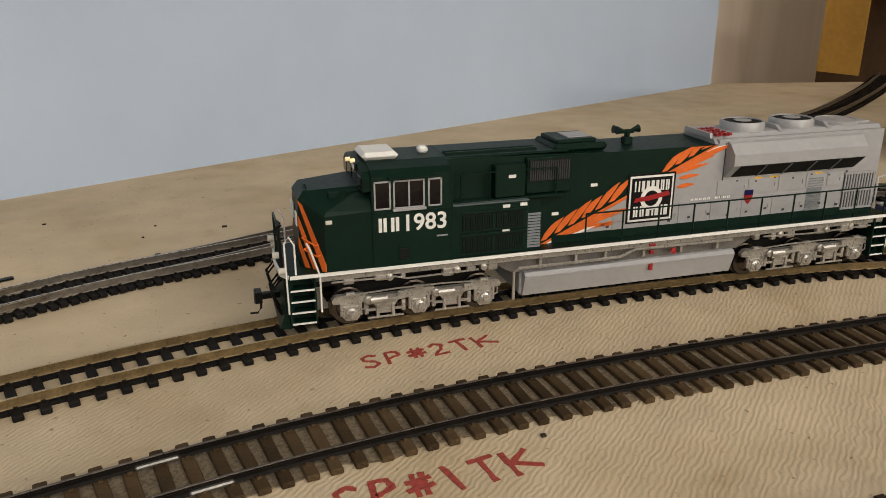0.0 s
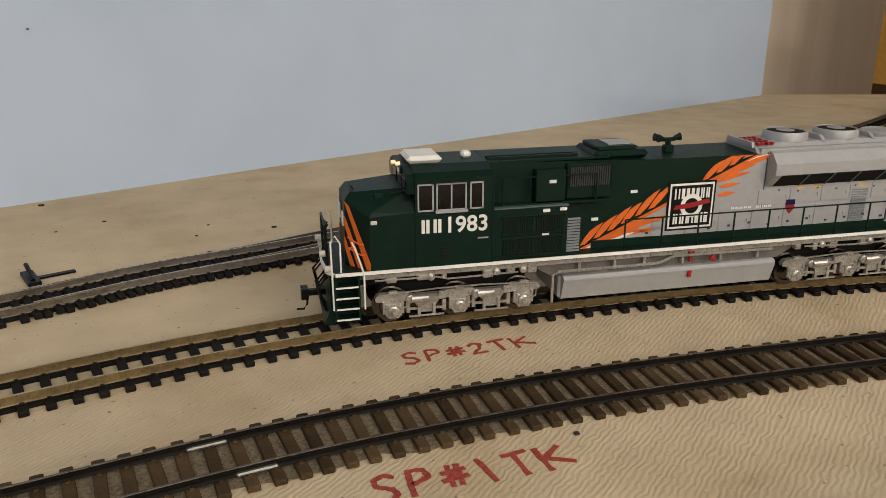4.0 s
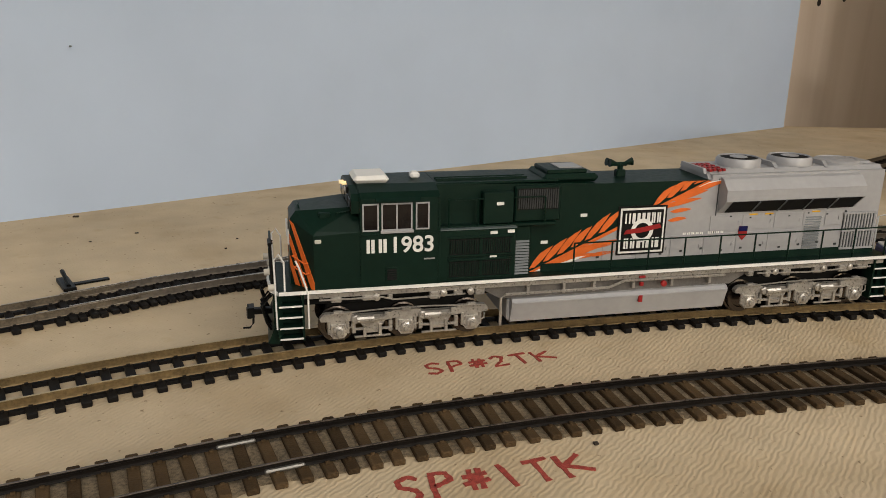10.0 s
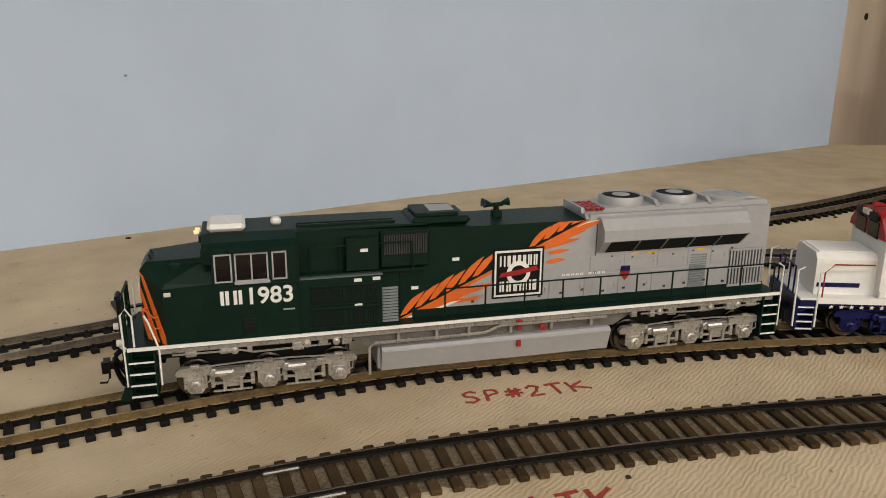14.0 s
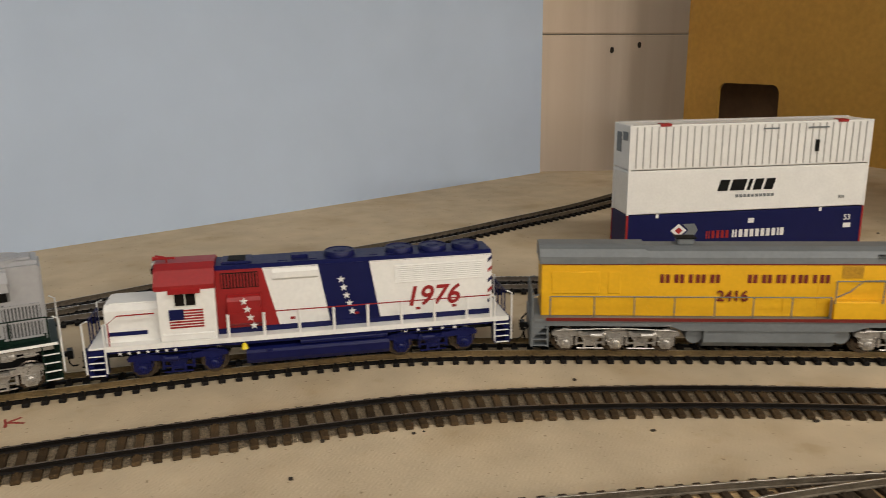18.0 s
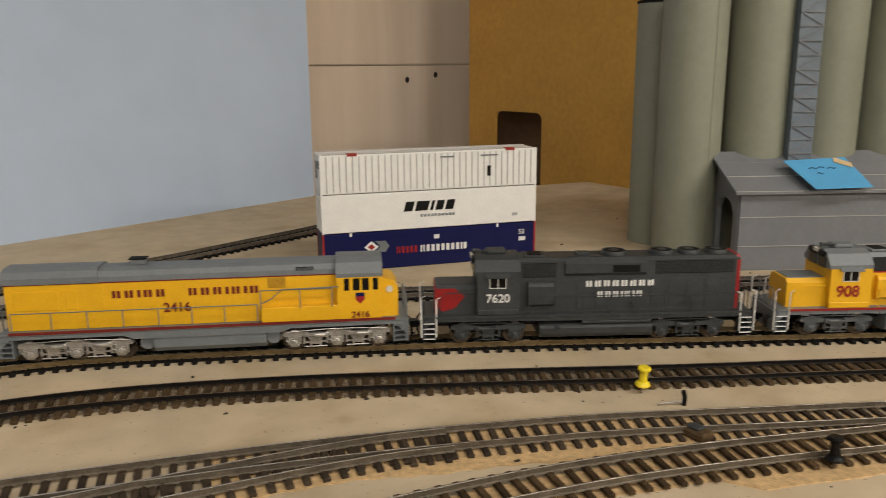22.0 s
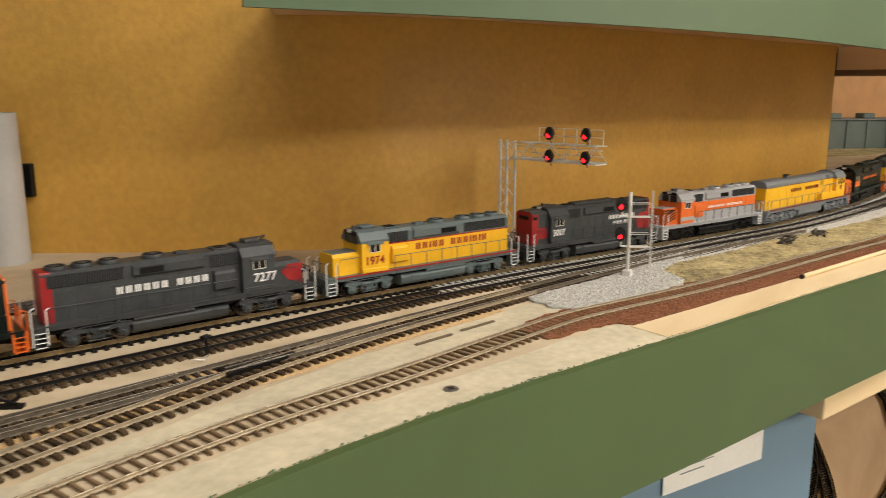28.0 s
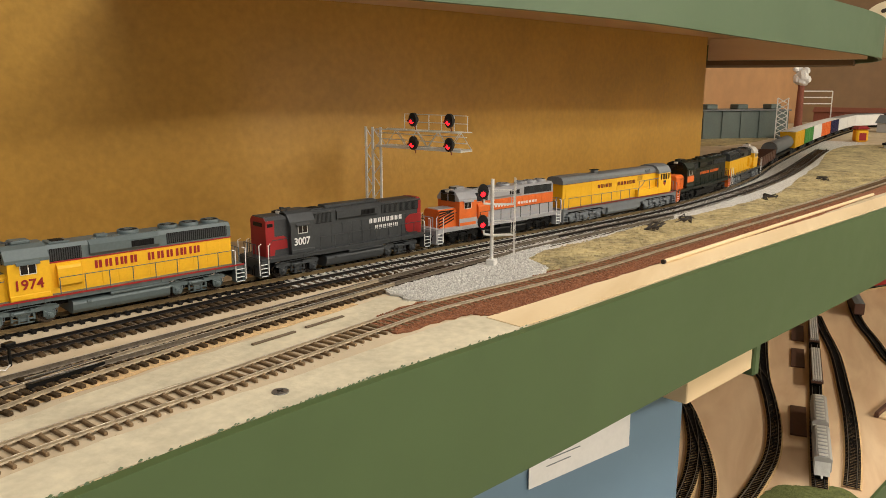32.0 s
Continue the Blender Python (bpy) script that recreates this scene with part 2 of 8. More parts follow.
LENS = mat("clear_headlight_lens", (0.6, 0.57, 0.5), 0.15, 0, 0.05, 60)
REDGLOW = mat("lit_red_lens", (1.0, 0.010, 0.016), 0.3, 0, 0.0, 60, emit=5.0)
SIGBLACK = mat("signal_black", (0.006, 0.005, 0.005), 0.5, 0, 0.2, 90)
BRIGHT = mat("bright_aluminium", (0.84, 0.83, 0.78), 0.45, 0.0, 0.06, 90)
ALU = mat("bare_aluminium", (0.70, 0.685, 0.64), 0.4, 0.25, 0.12, 90)
SILO = mat("pale_olive_plastic", (0.235, 0.24, 0.18), 0.5, 0, 0.06, 30)
SHED = mat("grey_styrene", (0.175, 0.18, 0.19), 0.5, 0, 0.08, 40, 0.02)
PVC = mat("grey_plastic_pipe", (0.40, 0.385, 0.36), 0.45, 0, 0.05, 40)
NOTE = mat("blue_paper_note", (0.09, 0.35, 0.62), 0.8, 0, 0.05, 40)
PAPER = mat("white_paper", (0.72, 0.70, 0.66), 0.9, 0, 0.04, 40)
PINYEL = mat("yellow_plastic_pin", (0.75, 0.58, 0.02), 0.3, 0, 0.05, 40)
GREENBLD = mat("grey_green_plastic", (0.10, 0.125, 0.11), 0.6, 0, 0.12, 30)
COTTON = mat("white_cotton", (0.8, 0.78, 0.74), 0.95, 0, 0.1, 200, 0.8)
BRICKRED = mat("brick_red", (0.22, 0.07, 0.04), 0.8, 0, 0.2, 200)
LIMEGREEN = mat("bright_green_paint", (0.05, 0.26, 0.05), 0.5, 0, 0.1, 60)
SCREW = mat("grey_screw_steel", (0.25, 0.24, 0.22), 0.4, 0.8, 0.2, 300)
GREYWOOD = mat("dark_slot_wood", (0.12, 0.085, 0.05), 0.8, 0, 0.2, 200)


# ---------------------------------------------------------------- mesh tools
class Mesh:
    """Collects solids; s scales the numbers given (0.001 for millimetres)."""

    def __init__(self, s=1.0):
        self.s, self.v, self.f = s, [], []

    def add(self, vs, fs):
        n = len(self.v)
        self.v += [tuple(c * self.s for c in p) for p in vs]
        self.f += [tuple(i + n for i in f) for f in fs]
        return self

    def box(self, x0, x1, y0, y1, z0, z1, b=0.0):
        lo, hi = (x0, y0, z0), (x1, y1, z1)
        if b <= 0:
            vs = [(x, y, z) for x in (x0, x1) for y in (y0, y1) for z in (z0, z1)]
            return self.add(vs, [(0, 1, 3, 2), (4, 6, 7, 5), (0, 4, 5, 1), (2, 3, 7, 6), (0, 2, 6, 4), (1, 5, 7, 3)])
        vs, at = [], {}
        for sx in (0, 1):
            for sy in (0, 1):
                for sz in (0, 1):
                    for a in range(3):
                        p = []
                        for k, s in enumerate((sx, sy, sz)):
                            e = hi[k] if s else lo[k]
                            p.append(e if k == a else (e - b if s else e + b))
                        at[(sx, sy, sz, a)] = len(vs)
                        vs.append(tuple(p))
        fs = []
        for a in range(3):
            u, w = (a + 1) % 3, (a + 2) % 3
            for s in (0, 1):
                q = []
                for du, dw in ((0, 0), (1, 0), (1, 1), (0, 1)):
                    k = [0, 0, 0]
                    k[a], k[u], k[w] = s, du, dw
                    q.append(at[(*k, a)])
                fs.append(tuple(q if s else q[::-1]))
            for du in (0, 1):
                for dw in (0, 1):
                    k0, k1 = [0, 0, 0], [0, 0, 0]
                    k0[u] = k1[u] = du
                    k0[w] = k1[w] = dw
                    k1[a] = 1
                    q = [at[(*k0, u)], at[(*k1, u)], at[(*k1, w)], at[(*k0, w)]]
                    fs.append(tuple(q if du != dw else q[::-1]))
        for sx in (0, 1):
            for sy in (0, 1):
                for sz in (0, 1):
                    q = [at[(sx, sy, sz, a)] for a in range(3)]
                    fs.append(tuple(q if (sx + sy + sz) % 2 else q[::-1]))
        return self.add(vs, fs)

    def tube(self, pts, r, n=6, caps=True, r2=None):
        pts = [Vector(p) for p in pts]
        vs, fs = [], []
        for i, p in enumerate(pts):
            d = (pts[min(i + 1, len(pts) - 1)] - pts[max(i - 1, 0)]).normalized()
            up = Vector((0, 0, 1)) if abs(d.z) < 0.9 else Vector((1, 0, 0))
            a = d.cross(up).normalized()
            b = d.cross(a)
            rr = r if r2 is None else r + (r2 - r) * i / (len(pts) - 1)
            for k in range(n):
                t = 2 * math.pi * (k + 0.5) / n
                vs.append(tuple(p + a * (rr * math.cos(t)) + b * (rr * math.sin(t))))
        for i in range(len(pts) - 1):
            for k in range(n):
                j = (k + 1) % n
                fs.append((i * n + k, i * n + j, (i + 1) * n + j, (i + 1) * n + k))
        if caps:
            fs += [tuple(range(n))[::-1], tuple(range((len(pts) - 1) * n, len(pts) * n))]
        return self.add(vs, fs)

    def lathe(self, x, y, prof, n=20, axis="z"):
        """Turns (radius, height) rows round an upright (or y) axis through x, y."""
        vs, fs = [], []
        for r, h in prof:
            for k in range(n):
                t = 2 * math.pi * k / n
                c, s = r * math.cos(t), r * math.sin(t)
                vs.append((x + c, y + s, h) if axis == "z" else (x + c, h, y + s))
        for i in range(len(prof) - 1):
            for k in range(n):
                j = (k + 1) % n
                q = (i * n + k, i * n + j, (i + 1) * n + j, (i + 1) * n + k)
                fs.append(q if axis == "z" else q[::-1])
        fs += [tuple(range(n))[::-1], tuple(range((len(prof) - 1) * n, len(prof) * n))]
        return self.add(vs, fs)

    def prism(self, poly, lo, hi, axis="y"):
        """Extrudes a polygon: in x, z along y; in y, z along x; in x, y along z."""
        n = len(poly)
        put = {"y": lambda a, b, c: (a, c, b), "x": lambda a, b, c: (c, a, b), "z": lambda a, b, c: (a, b, c)}[axis]
        vs = [put(a, b, lo) for a, b in poly] + [put(a, b, hi) for a, b in poly]
        fs = [tuple(range(n)), tuple(range(n, 2 * n))[::-1]]
        fs += [(i, i + n, (i + 1) % n + n, (i + 1) % n) for i in range(n)]
        return self.add(vs, fs)

    def data(self, name):
        me = bpy.data.meshes.new(name)
        me.from_pydata(self.v, [], self.f)
        bm = bmesh.new()
        bm.from_mesh(me)
        bmesh.ops.recalc_face_normals(bm, faces=bm.faces)
        bm.to_mesh(me)
        bm.free()
        return me


def smooth(me):
    me.polygons.foreach_set("use_smooth", [True] * len(me.polygons))
    me.set_sharp_from_angle(angle=radians(35))
    return me


def part(name, m, material, parent=None, label="", round_=False):
    me = m.data(name) if isinstance(m, Mesh) else m
    if round_:
        smooth(me)
    if not me.materials:
        me.materials.append(material)
    ob = new(name, me)
    if parent is not None:
        ob.parent = parent
    if label:
        tagged(ob, label)
    return ob


def thing(name, label, category, group="", kind="", m=None):
    ob = new(name)
    ob.empty_display_size = 0.02
    if m is not None:
        ob.matrix_basis = m
    return tagged(ob, label, category, group, kind)


def spline(pts, n=12):
    """A smooth line through points, centripetal."""
    P = [Vector((*p, 0)) if len(p) == 2 else Vector(p) for p in pts]
    P = [2 * P[0] - P[1]] + P + [2 * P[-1] - P[-2]]
    out = []
    for i in range(1, len(P) - 2):
        p0, p1, p2, p3 = P[i - 1:i + 3]
        t0 = 0
        t1 = t0 + (p1 - p0).length ** 0.5
        t2 = t1 + (p2 - p1).length ** 0.5
        t3 = t2 + (p3 - p2).length ** 0.5
        for k in range(n):
            t = t1 + (t2 - t1) * k / n
            a1 = (t1 - t) / (t1 - t0) * p0 + (t - t0) / (t1 - t0) * p1
            a2 = (t2 - t) / (t2 - t1) * p1 + (t - t1) / (t2 - t1) * p2
            a3 = (t3 - t) / (t3 - t2) * p2 + (t - t2) / (t3 - t2) * p3
            b1 = (t2 - t) / (t2 - t0) * a1 + (t - t0) / (t2 - t0) * a2
            b2 = (t3 - t) / (t3 - t1) * a2 + (t - t1) / (t3 - t1) * a3
            out.append((t2 - t) / (t2 - t1) * b1 + (t - t1) / (t2 - t1) * b2)
    out.append(P[-2])
    return out


class Line:
    """A plan line measured by its own length; s = 0 where x = 0."""

    def __init__(self, pts, n=14):
        self.p = np.array([(v.x, v.y) for v in spline(pts, n)])
        self.s = np.r_[0, np.cumsum(np.linalg.norm(np.diff(self.p, axis=0), axis=1))]
        d = np.gradient(self.p, axis=0)
        self.a = np.unwrap(np.arctan2(d[:, 1], d[:, 0]))
        self.s -= np.interp(0.0, self.p[:, 0], self.s) if self.p[0, 0] < 0 < self.p[-1, 0] else 0

    def at(self, s):
        x, y = (np.interp(s, self.s, self.p[:, k]) for k in (0, 1))
        a = np.interp(s, self.s, self.a)
        over = s - self.s[-1] if s > self.s[-1] else s - self.s[0] if s < self.s[0] else 0
        return x + over * math.cos(a), y + over * math.sin(a), a


RAIL_TOP = 0.0050
M_TOP_DARK = mat("dark_railhead", (0.13, 0.105, 0.085), 0.3, 0.8, 0.3, 90)
M_TOP_PALE = mat("pale_railhead", (0.42, 0.37, 0.29), 0.33, 0.85, 0.25, 90)
HEAD = {"brass_rail": M_TOP_BRASS, "nickel_silver_rail": M_TOP_STEEL, "blackened_rail": M_TOP_DARK, "pale_nickel_rail": M_TOP_PALE}


def track(name, label, pts, tie_mat, rail_mat, spacing=0.0076, near=(-9, 9), z=0.0, rough=0.0, tie_w=0.0031, tie_l=0.0305, lo=None, hi=None, sunk=0.0):
    """Sleepers and two rails along a line. Sleepers inside the stretch near (in x) are single parts, the others one mesh."""
    line = Line(pts)
    root = line.root = thing(name, label, "railway track", "tracks on the layout")
    s0 = line.s[0] if lo is None else lo
    s1 = line.s[-1] if hi is None else hi
    h = 0.0019
    tie = Mesh().box(-tie_w / 2, tie_w / 2, -tie_l / 2, tie_l / 2, 0.0, h, 0.0003)
    for sy in (-0.0087, 0.0087):
        for dy in (-0.0019, 0.0012):
            tie.box(-0.0006, 0.0006, sy + dy, sy + dy + 0.0007, h, h + 0.0006)
    tie = tie.data("tie")
    tie.materials.append(tie_mat)
    rest, count, s = Mesh(), 0, s0
    while s < s1:
        x, y, a = line.at(s)
        wob = (random.random() - 0.5) * rough
        if near[0] < x < near[1] and count < 300:
            ob = part("tie", tie, tie_mat, root)
            ob.matrix_basis = pose(x, y, z, 0, 0, math.degrees(a) + wob * 45)
            count += 1
        else:
            m = pose(x, y, z, 0, 0, math.degrees(a) + wob * 45)
            k = Mesh().box(-tie_w / 2, tie_w / 2, -tie_l / 2, tie_l / 2, 0.0, h)
            rest.add([tuple(m @ Vector(p)) for p in k.v], k.f)
        s += spacing * (1 + (random.random() - 0.5) * rough * 1.5)
    if rest.v:
        tagged(part("sleeper_strip", rest, tie_mat, root), "row of sleepers", kind="stuff")
    prof = [(-0.0008, h), (0.0008, h), (0.0007, h + 0.0004), (0.00028, h + 0.0007), (0.00028, h + 0.0022 - sunk), (0.00043, h + 0.0024 - sunk),
            (0.00043, RAIL_TOP - 0.0001 - sunk), (0.00032, RAIL_TOP - sunk), (-0.00032, RAIL_TOP - sunk), (-0.00043, RAIL_TOP - 0.0001 - sunk), (-0.00043, h + 0.0024 - sunk), (-0.00028, h + 0.0022 - sunk), (-0.00028, h + 0.0007), (-0.0007, h + 0.0004)]
    n = len(prof)
    for side in (-1, 1):
        r, fs, vs = Mesh(), [], []
        steps = max(2, int((s1 - s0) / 0.012))
        for i in range(steps + 1):
            x, y, a = line.at(s0 + (s1 - s0) * i / steps)
            for u, w in prof:
                o = side * 0.0087 + u
                vs.append((x - o * math.sin(a), y + o * math.cos(a), z + w))
        for i in range(steps):
            for k in range(n):
                j = (k + 1) % n
                fs.append((i * n + k, i * n + j, (i + 1) * n + j, (i + 1) * n + k))
        fs += [tuple(range(n)), tuple(range(steps * n, steps * n + n))[::-1]]
        r.add(vs, fs)
        me = r.data("rail")
        me.materials.append(rail_mat)
        me.materials.append(HEAD.get(rail_mat.name, M_TOP_DULL))
        for p in me.polygons:
            if p.center.z > z + RAIL_TOP - sunk - 0.00025:
                p.material_index = 1
        part("rail", me, rail_mat, root)
        if tie_mat is not M_TIE_BLACK:
            continue
        web, vs = Mesh(), []
        for i in range(steps + 1):
            x, y, a = line.at(s0 + (s1 - s0) * i / steps)
            for u, w in ((-0.0015, 0.0), (0.0015, 0.0), (0.0015, h - 0.0006), (-0.0015, h - 0.0006)):
                o = side * 0.0087 + u
                vs.append((x - o * math.sin(a), y + o * math.cos(a), z + w))
        web.add(vs, [(4 * i + k, 4 * i + (k + 1) % 4, 4 * i + 4 + (k + 1) % 4, 4 * i + 4 + k) for i in range(steps) for k in range(4)] + [(0, 3, 2, 1), (4 * steps, 4 * steps + 1, 4 * steps + 2, 4 * steps + 3)])
        part("tie_web", web, tie_mat, root)
    return line


def digits(text, x, y, z, size, material, parent, turn=(90, 0, 0), deep=0.00012, name="number", shear=0.0):
    """Raised characters in the built-in font."""
    cu = bpy.data.curves.new(name, "FONT")
    cu.body, cu.size, cu.extrude, cu.shear, cu.align_x = text, size, deep, shear, "CENTER"
    cu.offset = size * 0.016
    tmp = bpy.data.objects.new("tmp", cu)
    me = bpy.data.meshes.new_from_object(tmp)
    bpy.data.objects.remove(tmp)
    bpy.data.curves.remove(cu)
    me.name = name
    me.materials.clear()
    me.materials.append(material)
    ob = part(name, me, material, parent)
    ob.matrix_basis = pose(x, y, z, *turn)
    return ob


def bars(widths, x0, x1, z0, z1, y, out, material, parent, name="lettering"):
    """Lettering as plain upright bars, two a character; 0 is a gap between words."""
    m = Mesh(0.001)
    total = sum(w if w else 0.8 for w in widths)
    x = x0
    k = (x1 - x0) / total
    for w in widths:
        if w:
            a, b = x + 0.12 * k, x + (w - 0.22) * k
            t = 0.27 * k
            for p, q in ((a, a + t), (b - t, b)) if w > 0.6 else ((a, a + t),):
                m.box(min(p, q), max(p, q), min(y, y + out), max(y, y + out), z0, z1)
        x += (w if w else 0.8) * k
    return part(name, m, material, parent)


# ---------------------------------------------------------------- rolling stock
def wheelset(parent, x, r, gauge=16.5):
    m = Mesh(0.001)
    for s in (-1, 1):
        y = s * gauge / 2
        m.lathe(x, r, [(r + 0.7, y - s * 0.9), (r + 0.7, y - s * 0.2), (r, y), (r, y + s * 2.0), (r * 0.72, y + s * 2.1), (r * 0.66, y + s * 1.5), (r * 0.25, y + s * 1.6)], 18, "y")
    m.tube([(x, -8, r), (x, 8, r)], 1.1, 6)
    return part("wheelset", m, CHROME, parent, "bright metal wheels on an axle", True)


def truck(loco, cx, axles, r, material, half=15.0, label=""):
    """A narrow dark core, wheelsets, and two open side frames: beam, journal boxes, springs, brake gear."""
    x0, x1 = min(axles) - 6.5, max(axles) + 6.5
    t = part("truck", Mesh(0.001).box(cx + x0 + 3, cx + x1 - 3, -6.6, 6.6, 5.0, 13.5, 0.5), SOOT, loco, label)
    for s in (-1, 1):
        m = Mesh(0.001)
        o = s * half
        a, b = sorted((s * (half - 2.2), o))

        def slab(u0, u1, z0, z1, d0=-1.0, d1=0.6, bev=0.2):
            m.box(cx + u0, cx + u1, *sorted((o + s * d0, o + s * d1)), z0, z1, bev)

        def disc(x, z, rad, out):
            m.lathe(x, z, [(0.2, o - 0.2), (rad, o - 0.2), (rad, o + out * 0.75), (rad * 0.7, o + out)] if s > 0 else [(rad * 0.7, o - out), (rad, o - out * 0.75), (rad, o + 0.2), (0.2, o + 0.2)], 12, "y")

        # stepped beam: high over the axles, dropped between them
        low = []
        for i, ax in enumerate(axles):
            low += [(cx + ax - 3.4, 9.6), (cx + ax - 2.6, 8.2), (cx + ax + 2.6, 8.2), (cx + ax + 3.4, 9.6)]
            if i + 1 < len(axles):
                g = (ax + axles[i + 1]) / 2
                low += [(cx + g - 4.5, 9.0), (cx + g - 3.6, 7.4), (cx + g + 3.6, 7.4), (cx + g + 4.5, 9.0)]
        up = []
        for i, ax in enumerate(axles):
            up += [(cx + ax - 4.4, 12.6), (cx + ax + 4.4, 12.6)]
            if i + 1 < len(axles):
                g = (ax + axles[i + 1]) / 2
                up += [(cx + g - 5.4, 11.4), (cx + g + 5.4, 11.4)]
        m.prism([(cx + x0, 11.0), (cx + x0 + 0.4, 9.8)] + low + [(cx + x1 - 0.4, 9.8), (cx + x1, 11.0), (cx + x1 - 1.2, 12.4)] + up[::-1] + [(cx + x0 + 1.2, 12.4)], a, b, "y")
        for ax in axles:
            m.prism([(cx + ax - 2.7, 8.6), (cx + ax - 2.9, 4.8), (cx + ax - 1.9, 3.5), (cx + ax + 1.9, 3.5), (cx + ax + 2.9, 4.8), (cx + ax + 2.7, 8.6)], *sorted((o - s * 1.6, o + s * 0.7)), "y")
            disc(cx + ax, r, 2.1, 1.7)
            disc(cx + ax, r, 1.1, 2.5)
            for k in (-1, 1):
                m.tube([(cx + ax + k * 3.3, o + s * 0.1, 5.2), (cx + ax + k * 3.3, o + s * 0.1, 9.8)], 0.62, 7)
                for z in (4.3, 7.7):
                    slab(ax + k * 1.9 - 0.35, ax + k * 1.9 + 0.35, z, z + 0.7, 0.5, 1.2, 0)
            slab(ax - 1.6, ax + 1.6, 12.4, 13.6)
            m.tube([(cx + ax + 2.6, o + s * 1.1, r + 0.8), (cx + ax + 4.6, o + s * 1.0, r + 1.6), (cx + ax + 4.9, o + s * 0.4, 9.6)], 0.3, 5)
        for i in range(len(axles) - 1):
            mid = cx + (axles[i] + axles[i + 1]) / 2
            g = mid - cx
            m.tube([(mid - 5.6, o + s * 1.2, 10.4), (mid + 0.4, o + s * 1.2, 10.4)], 1.3, 10)
            m.tube([(mid + 0.2, o + s * 1.2, 10.4), (mid + 4.6, o + s * 1.1, 10.3)], 0.55, 6)
            disc(mid - 6.0, 10.4, 1.6, 1.6)
            slab(g + 4.2, g + 6.2, 9.6, 12.4, -0.4, 1.2)
            slab(g - 2.9, g + 2.9, 4.4, 7.6, -1.8, -0.3)
            slab(g - 3.3, g - 2.2, 3.4, 8.0, -1.0, 0.5, 0.1)
            slab(g + 2.2, g + 3.3, 3.4, 8.0, -1.0, 0.5, 0.1)
            m.tube([(mid - 6.4, o + s * 0.3, 3.5), (mid + 6.4, o + s * 0.3, 3.5)], 0.38, 5)
            m.tube([(mid - 6.8, o - s * 0.4, 6.2), (mid + 6.8, o - s * 0.4, 5.8)], 0.55, 6)
            for k in (-1, 1):
                slab(g + k * 6.6 - 0.7, g + k * 6.6 + 0.7, 4.6, 8.8, -1.4, -0.2, 0.2)
        m.tube([(cx + x0 + 2, o + s * 0.6, 12.6), (cx - 8, o + s * 0.7, 13.6), (cx + 8, o + s * 0.7, 13.6), (cx + x1 - 2, o + s * 0.6, 12.6)], 0.3, 5)
        part("side_frame", m, material, t)
    for ax in axles:
        wheelset(t, cx + ax, r)
    return t


def coupler(loco, x, d):
    """Knuckle coupler with a shank and a curved glad-hand pin; d is -1 at the front."""
    m = Mesh(0.001)
    m.box(*sorted((x - d * 9, x - d * 2.5)), -1.2, 1.2, 8.9, 11.1, 0.3)
    m.prism([(x - d * 2.8, -2.2), (x - d * 0.4, -2.6), (x, -1.2), (x - d * 1.2, -0.4), (x - d * 0.6, 1.0), (x - d * 0.2, 2.4), (x - d * 2.6, 2.6)], 8.0, 12.0, "z")
    c = part("coupler", m, BLACK, loco, "black knuckle coupler")
    h = Mesh(0.001)
    h.tube([(x - d * 2.4, 0, 8.4), (x - d * 2.2, 0, 5.4), (x - d * 1.0, 0.6, 3.4), (x + d * 1.4, 2.2, 2.8)], 0.4, 6)
    part("trip_pin", h, SOOT, c)
    return c


def steps(loco, x, d, half, deck, material, edge, low=4.2, w=8.5):
    """Four-rung step wells at both sides of one end."""
    for s in (-1, 1):
        m = Mesh(0.001)
        a, b = sorted((x, x - d * w))
        y0, y1 = sorted((s * half, s * (half - 7)))
        m.box(a, a + 0.7, y0, y1, low, deck, 0)
        m.box(b - 0.7, b, y0, y1, low, deck, 0)
        m.box(a, b, *sorted((s * (half - 6.2), s * (half - 7))), low, deck)
        st = part("step_well", m, material, loco)
        n = 4
        for i in range(n):
            z = low + 0.4 + (deck - low - 1) * i / n
            e = Mesh(0.001).box(a + 0.6, b - 0.6, *sorted((s * half, s * (half - 4.6))), z, z + 0.6)
            part("step_tread", e, material, st)
            part("step_edge", Mesh(0.001).box(a + 0.5, b - 0.5, *sorted((s * (half + 0.15), s * (half - 0.3))), z + 0.1, z + 0.62), edge, st)
    return


def bent_rail(loco, pts, material, r=0.42, name="grab_iron", label=""):
    return part(name, Mesh(0.001).tube(pts, r, 6), material, loco, label)


def side_rails(loco, xs, y, z0, z1, material, rail_mat=None, drop=None, r=0.36):
    """Posts with one long rail; each post is a part."""
    for x in xs:
        part("stanchion", Mesh(0.001).tube([(x, y, z0), (x, y, z1)], r, 5), material, loco)
    pts = [(x, y, z1) for x in xs]
    if drop:
        pts = drop + pts
    part("handrail", Mesh(0.001).tube(pts, 0.32, 5), rail_mat or material, loco)


